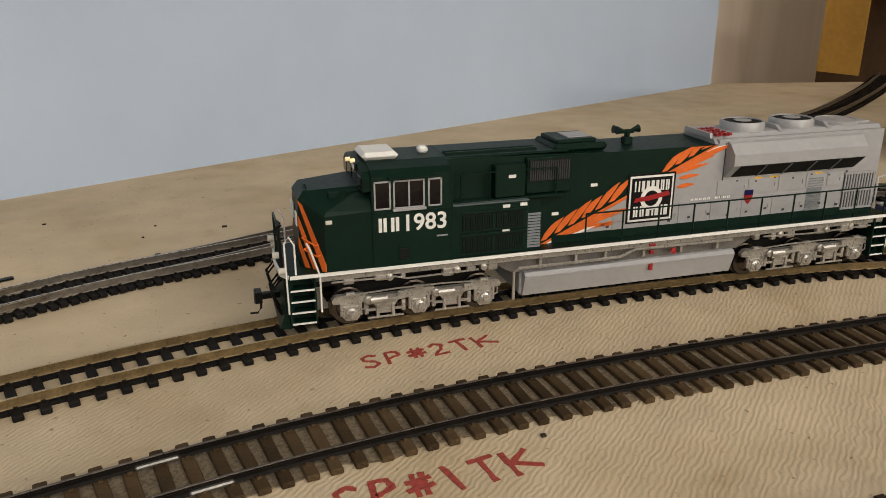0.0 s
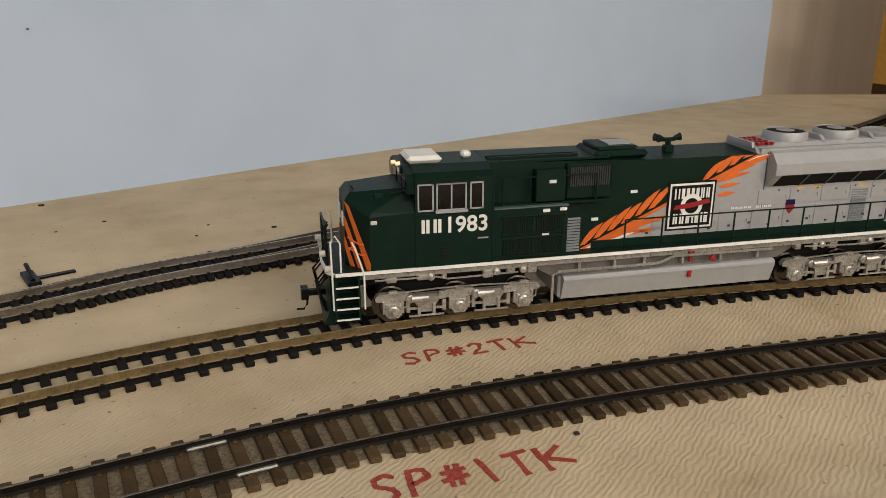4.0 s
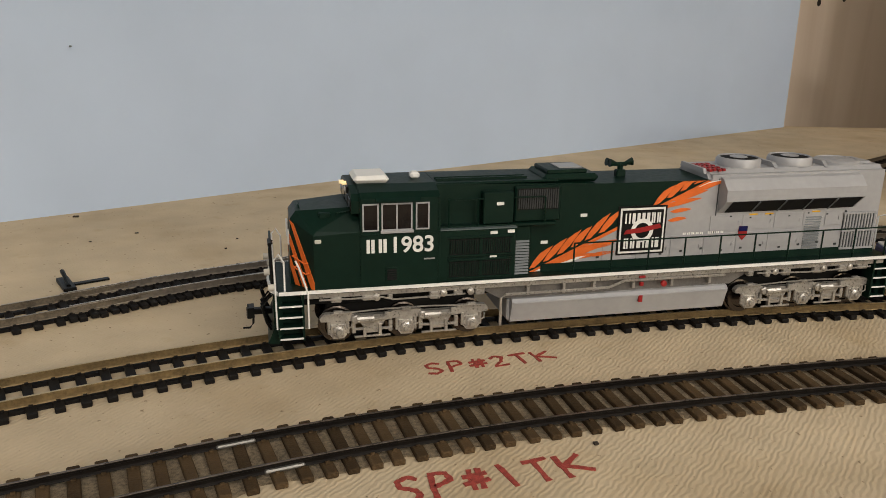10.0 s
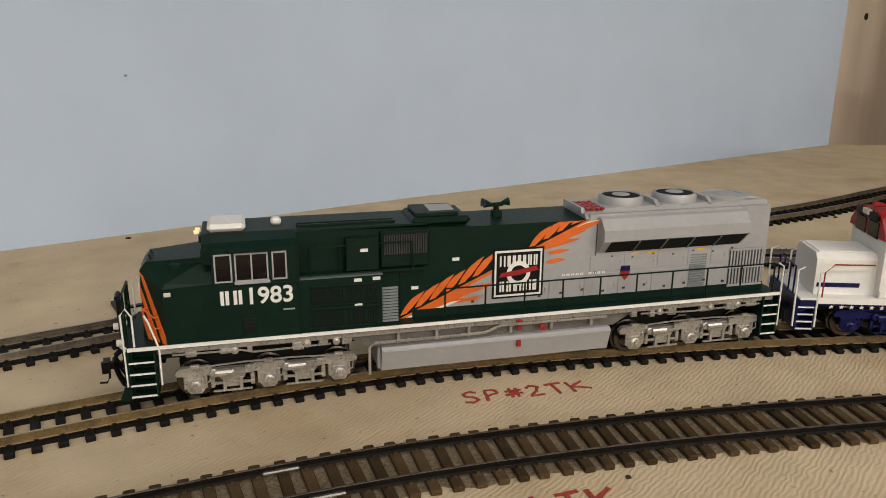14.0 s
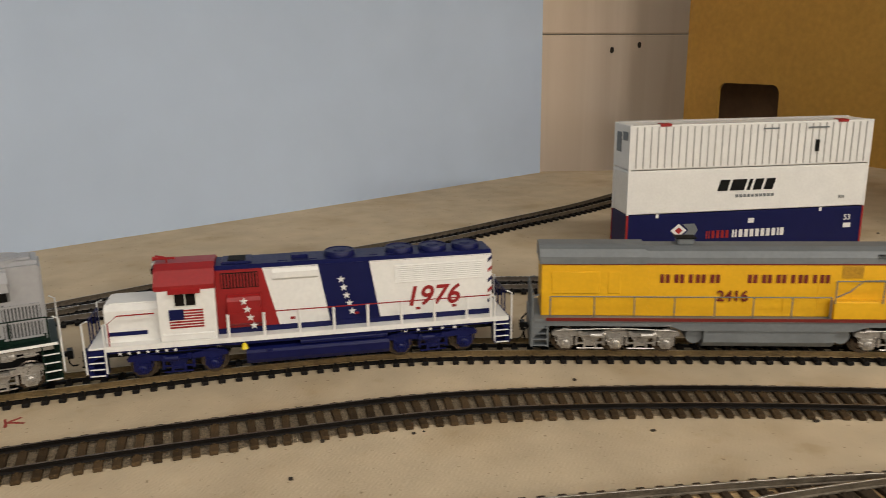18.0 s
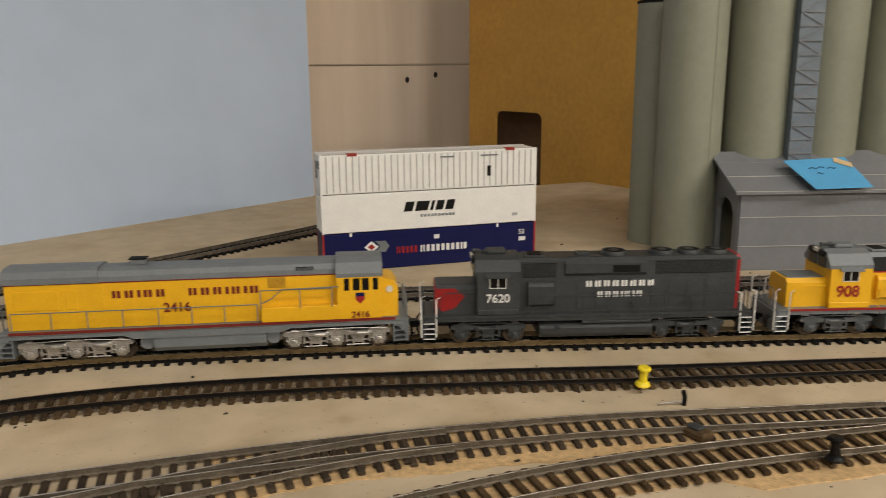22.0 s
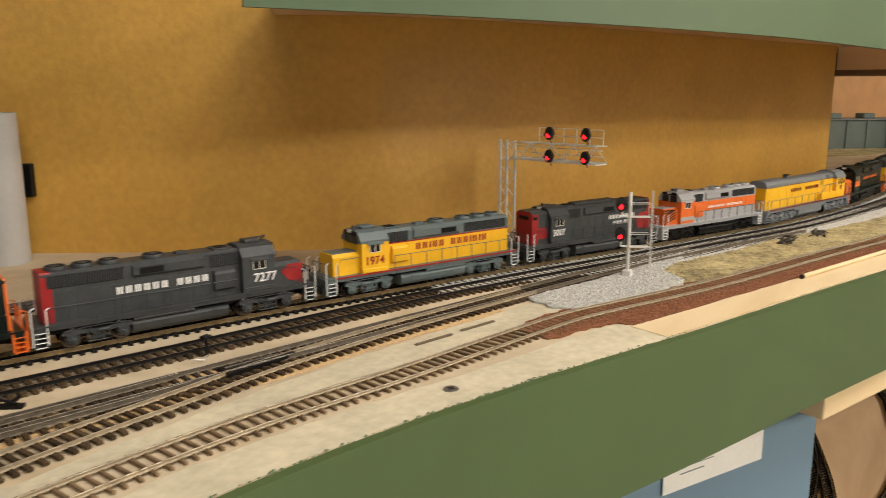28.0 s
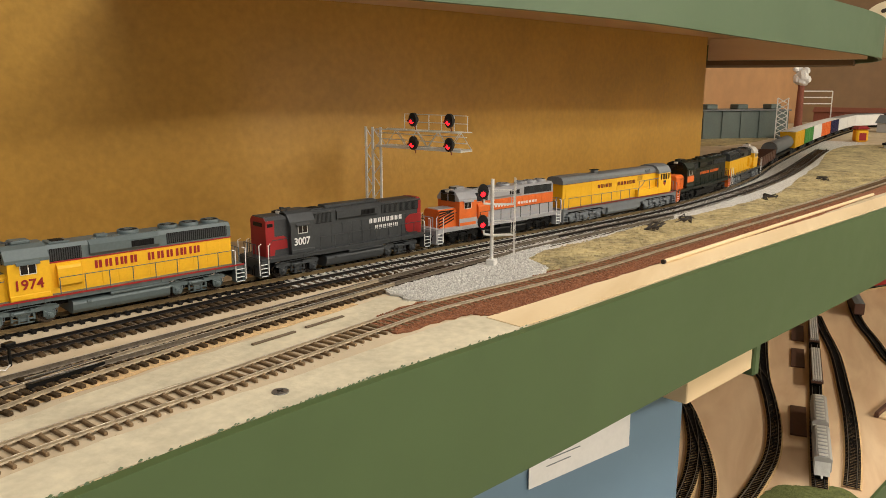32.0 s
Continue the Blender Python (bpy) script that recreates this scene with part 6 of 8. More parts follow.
# cork under the branch and ladder tracks
for lay, (nm, ln, w) in enumerate((("cork_strip", [(0.10, -0.235), (0.30, -0.219), (0.398, -0.222), (0.474, -0.2335), (0.545, -0.2490), (0.60, -0.2620)], 0.0125), ("cork_strip", [(0.26, -0.1545), (0.33, -0.1635), (0.36, -0.1705), (0.43, -0.187), (0.50, -0.209)], 0.0225), ("cork_strip", [(0.50, -0.212), (0.60, -0.2600), (0.70, -0.2845), (0.83, -0.3240), (0.90, -0.3480), (0.97, -0.3640), (1.09, -0.3960)], 0.0225))):
    p = Line(ln)
    vs, fs = [], []
    ss = np.linspace(p.s[0], p.s[-1], 60)
    for i, s in enumerate(ss):
        x, y, a = p.at(s)
        for o in (-w - 0.0007 * math.sin(i * 1.7) - 0.0009 * math.sin(i * 0.37), w * 0.75 + 0.0008 * math.sin(i * 2.3)):
            for zz in (0.00005, 0.0004):
                vs.append((x - o * math.sin(a), y + o * math.cos(a), zz + 0.00004 * lay))
    fs = [(4 * i + p, 4 * i + q, 4 * i + 4 + q, 4 * i + 4 + p) for i in range(len(ss) - 1) for p, q in ((0, 1), (1, 3), (3, 2), (2, 0))]
    tagged(part(nm, Mesh().add(vs, fs), M_CORK), "worn cork under the switch tracks", kind="structure")

cp = part("cork_patch", Mesh().prism([(0.463, -0.256), (0.480, -0.2585), (0.505, -0.2640), (0.545, -0.2675), (0.580, -0.2725), (0.600, -0.2765), (0.598, -0.2600), (0.540, -0.2420), (0.470, -0.2300), (0.452, -0.2440)], 0.0, 0.00062, "z"), M_CORK)
tagged(cp, "torn cork patch beside the turnout", kind="structure")
# black moulded frog and throw block of the turnouts
for x, y, a, l in ((0.612, -0.2500, -18, 0.060), (0.895, -0.3430, -16, 0.050)):
    fr = thing("turnout_frog", "black plastic frog between the turnout rails", "turnout frog", "turnout frogs", m=pose(x, y, 0.0018, 0, 0, a))
    part("frog_block", Mesh().prism([(-l / 2, -0.0075), (l / 2, -0.0030), (l / 2, 0.0030), (-l / 2, 0.0075)], 0, 0.0026, "z"), BLACK, fr)
    for o in (-0.0034, 0.0034):
        part("wing_rail", Mesh().box(-l * 0.45, l * 0.30, o - 0.0004, o + 0.0004, 0.0026, 0.0031), M_TOP_DULL, fr)
tb = thing("throw_block", "grimy brown block of a switch machine between the ties", "switch machine", m=pose(0.468, -0.2080, 0, 0, 0, -78))
part("block_body", Mesh().box(-0.007, 0.007, -0.004, 0.004, 0.0004, 0.0048, 0.0010), M_TIE_BROWN, tb)
part("block_cap", Mesh().box(-0.004, 0.003, -0.0028, 0.0028, 0.0048, 0.0062, 0.0006), DGREY, tb)
# handwriting in red marker on the board
GLYPH = {"S": [[(0.9, 0.85), (0.55, 1.0), (0.15, 0.85), (0.2, 0.6), (0.7, 0.42), (0.85, 0.2), (0.5, 0.0), (0.05, 0.12)]], "P": [[(0.1, 0.0), (0.2, 1.0), (0.75, 0.95), (0.85, 0.65), (0.2, 0.45)]],
         "#": [[(0.3, 0.1), (0.4, 0.95)], [(0.65, 0.1), (0.75, 0.95)], [(0.0, 0.35), (1.0, 0.45)], [(0.05, 0.65), (1.0, 0.72)], [(0.3, 0.5), (0.8, 0.6)]], "2": [[(0.1, 0.8), (0.4, 1.0), (0.8, 0.85), (0.6, 0.45), (0.1, 0.05), (0.95, 0.1)]],
         "1": [[(0.3, 1.0), (0.6, 0.0)]], "T": [[(0.0, 0.9), (1.0, 1.0)], [(0.45, 0.92), (0.6, 0.0)]], "K": [[(0.1, 1.0), (0.25, 0.0)], [(1.05, 0.95), (0.2, 0.5)], [(0.3, 0.52), (1.3, 0.2)]]}


def marker_note(text, x, y, turn, w, h, thick):
    """Felt-pen strokes, each a thin ink patch on the board."""
    root = thing("marker_note", "red felt-pen track name written on the board", "writing", "track names", m=pose(x, y, 0, 0, 0, turn))
    random.seed(len(text) + int(h * 1e5))
    for i, ch in enumerate(text):
        for lift, stroke in zip((0.00020, 0.00023, 0.00026, 0.00029, 0.00032), GLYPH[ch]):
            line = []
            for (a0, b0), (a1, b1) in zip(stroke, stroke[1:]):
                n = 5
                for k in range(n + 1 if (a1, b1) == stroke[-1] else n):
                    u = k / n
                    line.append((Vector(((i * 1.22 + a0 + (a1 - a0) * u) * w + random.gauss(0, 0.00008), (b0 + (b1 - b0) * u) * h + random.gauss(0, 0.00008))), thick * random.uniform(0.72, 1.15)))
            vs, m = [], Mesh()
            for k, (p, r) in enumerate(line):
                d = (line[min(k + 1, len(line) - 1)][0] - line[max(k - 1, 0)][0]).normalized()
                for sgn, zz in ((1, 0.00004), (1, lift), (-1, lift), (-1, 0.00004)):
                    vs.append((p.x - d.y * r * sgn, p.y + d.x * r * sgn, zz))
            k = len(line) - 1
            m.add(vs, [(4 * q + e, 4 * q + (e + 1) % 4, 4 * q + 4 + (e + 1) % 4, 4 * q + 4 + e) for q in range(k) for e in range(4)] + [(0, 3, 2, 1), (4 * k, 4 * k + 1, 4 * k + 2, 4 * k + 3)])
            part("ink_stroke", m, M_MARKER, root)


marker_note("SP#2TK", -0.0235, -0.0230, 6, 0.0066, 0.0085, 0.00062)
marker_note("SP#1TK", -0.0430, -0.0955, 5, 0.0075, 0.0112, 0.00085)

# specks, screw, slots on the board
tagged(part("wall_mark", Mesh().box(-0.1898, -0.1884, 0.2290, 0.2305, 0.0971, 0.0981, 0.0003), GREY), "small dark mark on the blue backdrop", kind="structure")
random.seed(3)
for i in range(120):
    x, y = random.uniform(-0.2, 0.9), random.uniform(-0.3, 0.25)
    if abs(y - np.interp(x, [p[0] for p in SP2], [p[1] for p in SP2])) < 0.03:
        continue
    r = random.uniform(0.0004, 0.0012)
    tagged(part("debris_speck", Mesh().box(x - r, x + r * random.uniform(0.5, 2), y - r, y + r * 0.6, 0.0, r * 0.8, r * 0.2), M_TRUNK), "tiny dark speck of debris on the board", "debris", "specks of debris")


# ---------------------------------------------------------------- scenery of the right-hand stretch
def blob(outline, wob, seed):
    random.seed(seed)
    return [(p.x + random.uniform(-wob, wob), p.y + random.uniform(-wob, wob)) for p in spline(outline + outline[:1], 6)[:-1]]


sheet("ground_plaster", blob([(0.60, -0.397), (0.75, -0.404), (0.83, -0.420), (0.90, -0.442), (0.96, -0.462), (1.03, -0.483), (1.085, -0.502), (1.094, -0.516), (1.088, -0.546), (1.08, -0.5455), (0.99, -0.5095), (0.93, -0.4865), (0.84, -0.4565), (0.76, -0.4370), (0.69, -0.4305), (0.6, -0.4305)], 0.0012, 4), 0.0002, 0.0006, M_PLASTER, "pale plaster ground along the edge")
sheet("ground_plaster", blob([(0.70, -0.352), (0.80, -0.362), (0.90, -0.376), (0.97, -0.391), (1.06, -0.413), (1.12, -0.432), (1.13, -0.470), (1.06, -0.452), (0.98, -0.428), (0.90, -0.404), (0.80, -0.378), (0.70, -0.362)], 0.0014, 14), 0.0002, 0.0005, M_PLASTER, "pale plaster ground between the tracks")
sheet("ground_ballast", blob([(1.10, -0.350), (1.20, -0.412), (1.30, -0.480), (1.5, -0.566), (1.8, -0.685), (2.3, -0.765), (3.0, -0.860), (3.0, -0.70), (2.0, -0.595), (1.5, -0.445), (1.28, -0.345), (1.16, -0.300)], 0.003, 5), 0.0002, 0.0016, M_BALLAST, "grey ballast under the main tracks")
sheet("ground_gravel", blob([(1.122, -0.420), (1.157, -0.430), (1.208, -0.448), (1.292, -0.469), (1.366, -0.482), (1.33, -0.491), (1.274, -0.486), (1.245, -0.515), (1.202, -0.506), (1.169, -0.491), (1.134, -0.476), (1.112, -0.464), (1.108, -0.448)], 0.0025, 6), 0.0003, 0.0022, M_BALLAST, "pale grey gravel patch round the signal mast")
sheet("ground_turf", blob([(1.275, -0.489), (1.30, -0.488), (1.346, -0.502), (1.382, -0.519), (1.494, -0.556), (1.591, -0.600), (1.704, -0.645), (1.854, -0.690), (2.176, -0.735), (2.9, -0.86), (2.9, -1.05), (2.2, -0.870), (1.85, -0.756), (1.5, -0.628), (1.36, -0.574), (1.3, -0.549), (1.25, -0.527), (1.235, -0.512)], 0.004, 7), 0.0002, 0.0019, M_GRASS, "dry yellow turf between the tracks")
sheet("ground_red_ballast", blob([(1.045, -0.450), (1.064, -0.446), (1.113, -0.460), (1.138, -0.475), (1.2, -0.499), (1.3, -0.546), (1.476, -0.624), (1.85, -0.752), (2.2, -0.872), (2.2, -0.925), (1.828, -0.793), (1.645, -0.733), (1.506, -0.678), (1.394, -0.632), (1.297, -0.594), (1.218, -0.563), (1.15, -0.537), (1.119, -0.526), (1.094, -0.516), (1.094, -0.504), (1.061, -0.487), (1.035, -0.474)], 0.002, 8), 0.0001, 0.0012, M_REDBALL, "red-brown ballast along the spur")


def grains(name, label, outline, n, lo, hi, material, z, seed):
    random.seed(seed)
    xs, ys = [p[0] for p in outline], [p[1] for p in outline]
    m = Mesh()
    k = 0
    while k < n:
        x, y = random.uniform(min(xs), max(xs)), random.uniform(min(ys), max(ys))
        inside, j = False, len(outline) - 1
        for i in range(len(outline)):
            if (ys[i] > y) != (ys[j] > y) and x < (xs[j] - xs[i]) * (y - ys[i]) / (ys[j] - ys[i]) + xs[i]:
                inside = not inside
            j = i
        if not inside:
            continue
        k += 1
        r = random.uniform(lo, hi)
        t = random.random() * 3
        c, s = math.cos(t) * r, math.sin(t) * r
        m.add([(x + c, y + s, z), (x - s, y + c, z), (x - c, y - s, z), (x + s, y - c, z), (x + c * 0.3, y + s * 0.3, z + r * 1.2), (x - c * 0.5, y - s * 0.4, z + r)],
              [(0, 1, 4), (1, 5, 4), (1, 2, 5), (2, 3, 5), (3, 4, 5), (3, 0, 4)])
    tagged(part(name, m, material), label, "ballast", kind="stuff")


grains("gravel_grains", "pale grey gravel round the signal mast", [(1.122, -0.420), (1.157, -0.430), (1.208, -0.448), (1.292, -0.469), (1.366, -0.482), (1.33, -0.491), (1.274, -0.486), (1.245, -0.515), (1.202, -0.506), (1.169, -0.491), (1.134, -0.476), (1.112, -0.464), (1.108, -0.448)], 14000, 0.0006, 0.0014, M_BALLAST, 0.0018, 21)
grains("red_ballast_grains", "red-brown ballast grains by the spur", [(1.045, -0.450), (1.064, -0.446), (1.113, -0.460), (1.138, -0.475), (1.2, -0.499), (1.3, -0.546), (1.476, -0.624), (1.85, -0.752), (1.828, -0.793), (1.645, -0.733), (1.506, -0.678), (1.394, -0.632), (1.297, -0.594), (1.218, -0.563), (1.15, -0.537), (1.119, -0.526), (1.094, -0.516), (1.094, -0.504), (1.061, -0.487), (1.035, -0.474)], 13000, 0.0005, 0.0012, M_REDBALL, 0.0009, 22)
grains("ballast_grains", "grey ballast grains under the main tracks", [(1.12, -0.355), (1.20, -0.408), (1.30, -0.476), (1.5, -0.560), (1.8, -0.672), (1.8, -0.56), (1.5, -0.448), (1.28, -0.348), (1.17, -0.305)], 12000, 0.0005, 0.0012, M_BALLAST, 0.0012, 23)
grains("turf_tufts", "tufts of dry yellow turf", [(1.275, -0.489), (1.30, -0.488), (1.346, -0.502), (1.382, -0.519), (1.494, -0.556), (1.591, -0.600), (1.704, -0.645), (1.854, -0.690), (2.176, -0.735), (2.2, -0.870), (1.85, -0.756), (1.5, -0.628), (1.36, -0.574), (1.3, -0.549), (1.25, -0.527), (1.235, -0.512)], 7000, 0.0005, 0.0014, M_GRASS, 0.0015, 24)


random.seed(61)
crumbs = Mesh()
for i in range(500):
    u = random.random() * (len(edge_pts) - 1)
    (xa, ya), (xb, yb) = edge_pts[int(u)], edge_pts[int(u) + 1]
    x, y = xa + (xb - xa) * (u % 1), ya + (yb - ya) * (u % 1)
    if not 0.55 < x < 1.10:
        continue
    y += random.uniform(-0.0010, 0.0028)
    r = random.uniform(0.0004, 0.0009)
    crumbs.add([(x - r * 1.8, y, 0.0013), (x, y - r, 0.0013), (x + r * 1.8, y, 0.0013), (x, y + r, 0.0013), (x + r * 0.3, y, 0.0015 + r * 0.7)], [(0, 1, 4), (1, 2, 4), (2, 3, 4), (3, 0, 4), (3, 2, 1, 0)])
tagged(part("paint_flecks", crumbs, M_FASCIA), "rough flecks of green paint along the fascia's top edge", "paint flecks", kind="stuff")


# ---------------------------------------------------------------- signals
def red_head(parent, x, y, z, a):
    """A black target head with hood; its lit lens looks along angle a."""
    m = Mesh(0.001)
    m.prism([(4.6 * math.sin(2 * math.pi * k / 20), 6.6 * math.cos(2 * math.pi * k / 20)) for k in range(20)], -2.4, 1.0, "y")
    m.lathe(0, 0, [(3.6, 0.8), (3.4, 3.6), (2.4, 4.6)], 14, "y")
    h = part("signal_head", m, SIGBLACK, parent, "black signal head with a lit red lens")
    h.matrix_basis = pose(x, y, z, 0, 0, a)
    part("signal_lens", Mesh(0.001).lathe(-0.4, -2.0, [(0.4, -3.6), (2.0, -3.2), (2.3, -2.2)], 16, "y"), REDGLOW, h, "lit red lens")
    v = Mesh(0.001)
    for i in range(9):
        t0, t1 = math.pi * i / 9, math.pi * (i + 1) / 9
        q = [(r * math.cos(t), yy, r * math.sin(t) - 2.0) for r in (2.7, 3.1) for t in (t0, t1) for yy in (-2.3, -6.4)]
        v.add(q, [(0, 1, 3, 2), (4, 6, 7, 5), (0, 4, 5, 1), (2, 3, 7, 6), (1, 5, 7, 3), (0, 2, 6, 4)])
    part("signal_visor", v, SIGBLACK, h)
    part("head_bracket", Mesh(0.001).tube([(0, 1, -6), (0, 3, -8), (0, 3, -10)], 0.7, 6), BRICKRED, h)
    return h


def lattice(m, p, q, w, n, r=0.0005, up=(0, 0, 1)):
    """A square lattice mast or beam from p to q."""
    p, q = Vector(p), Vector(q)
    d = (q - p).normalized()
    u = Vector(up) if abs(d.dot(Vector(up))) < 0.9 else Vector((1, 0, 0))
    a = d.cross(u).normalized() * w / 2
    b = d.cross(a).normalized() * w / 2
    c = [a + b, a - b, -a - b, -a + b]
    for k in range(4):
        m.tube([p + c[k], q + c[k]], r, 4)
        for i in range(n):
            s, e = p + (q - p) * i / n, p + (q - p) * (i + 1) / n
            f = (k + 1) % 4
            m.tube([s + c[k], e + c[f]] if i % 2 else [s + c[f], e + c[k]], r * 0.7, 3)
    return m


def gantry():
    root = thing("signal_gantry", "bare aluminium cantilever signal gantry with four lit red signals", "railway signal", "signals on the layout")
    base, tip = Vector((1.339, -0.286, 0)), Vector((1.3025, -0.415, 0))
    d = (tip - base).normalized()
    for a0, a1 in ((0.0, 0.0098), (0.0098, 0.0214)):
        z = Mesh()
        for k in range(9):
            p, q = (a0, a1) if k % 2 else (a1, a0)
            z.tube([base + d * p + Vector((0, 0, 0.0125 * k)), base + d * q + Vector((0, 0, 0.0125 * (k + 1)))], 0.00055, 4)
        part("post_lacing", z, BRIGHT, root, "thin zigzag lacing")
    for off in (0.0, 0.0098, 0.0214):
        part("post_angle", Mesh().tube([base + d * off, base + d * off + Vector((0, 0, 0.113))], 0.0015, 4), BRIGHT, root, "bright corner angle")
    part("gantry_beam", lattice(Mesh(), base + Vector((0, 0, 0.1035)) + d * 0.0225, tip + Vector((0, 0, 0.1035)), 0.0165, 8, 0.0007), BRIGHT, root, "lattice beam")
    part("gantry_walkway", Mesh().box(0.022, 0.134, -0.009, 0.009, 0.0935, 0.0945), BRIGHT, root).matrix_basis = pose(base.x, base.y, 0, 0, 0, math.degrees(math.atan2(d.y, d.x)))
    for z in (0.1015, 0.1075):
        part("beam_rail", Mesh().tube([base + d * 0.0214 + Vector((0, 0, z)), tip + Vector((0, 0, z))], 0.0006, 4), BRIGHT, root)
    m = Mesh()
    for i in range(6):
        p = base + d * (0.055 + 0.016 * i)
        m.tube([p + Vector((0, 0, 0.1125)), p + Vector((0, 0, 0.1276))], 0.0005, 4)
    for z in (0.120, 0.1276):
        m.tube([base + d * 0.055 + Vector((0, 0, z)), tip + Vector((0, 0, z))], 0.0005, 4)
    part("gantry_railing", m, BRIGHT, root)
    face = math.degrees(math.atan2(-0.62, -0.78)) + 38
    for x, y in ((1.2976, -0.3616), (1.2912, -0.4023)):
        for z in (0.1235, 0.1010):
            red_head(root, x, y, z, face)


def mast():
    root = thing("signal_mast", "silver signal mast with ladder and two lit red signals", "railway signal", "signals on the layout")
    x, y = 1.2351, -0.4661
    part("mast_base", Mesh().box(x - 0.004, x + 0.004, y - 0.004, y + 0.004, 0.001, 0.008, 0.0008), ALU, root)
    part("mast_pole", Mesh().tube([(x, y, 0.006), (x, y, 0.078)], 0.0016, 10), ALU, root, "silver pole", True)
    e = Vector((0.52, -0.85, 0)).normalized()
    lx = Vector((x, y, 0)) + e * 0.020
    for k in (-1, 1):
        o = Vector((0.85, 0.52, 0)) * 0.0022 * k
        part("ladder_rail", Mesh().tube([lx + o + Vector((0, 0, 0.002)), lx + o + Vector((0, 0, 0.079))], 0.0004, 4), ALU, root)
    for i in range(17):
        z = 0.006 + 0.0043 * i
        part("ladder_rung", Mesh().tube([lx + Vector((0.85, 0.52, 0)) * 0.0022 + Vector((0, 0, z)), lx - Vector((0.85, 0.52, 0)) * 0.0022 + Vector((0, 0, z))], 0.0003, 4), ALU, root)
    for z in (0.029, 0.056):
        p = Vector((x, y, z))
        part("service_platform", Mesh().box(-0.004, 0.004, 0.0, 0.018, z - 0.0004, z + 0.0004), ALU, root).matrix_basis = pose(x, y, 0, 0, 0, -148.5)
        for k in (-1, 1):
            o = Vector((0.85, 0.52, 0)) * 0.004 * k
            part("platform_rail", Mesh().tube([p + o, p + o + Vector((0, 0, 0.012)), p + o + e * 0.018 + Vector((0, 0, 0.012)), p + o + e * 0.018], 0.0004, 4), ALU, root)
        part("head_arm", Mesh().tube([(x, y, z + 0.0), (x - 0.004, y + 0.006, z + 0.001), (x - 0.004, y + 0.006, z + 0.006)], 0.0011, 6), ALU, root)
    face = math.degrees(math.atan2(-0.45, -0.89)) + 90
    for z in (0.0673, 0.0405):
        red_head(root, x - 0.004, y + 0.007, z, face)


gantry(), mast()


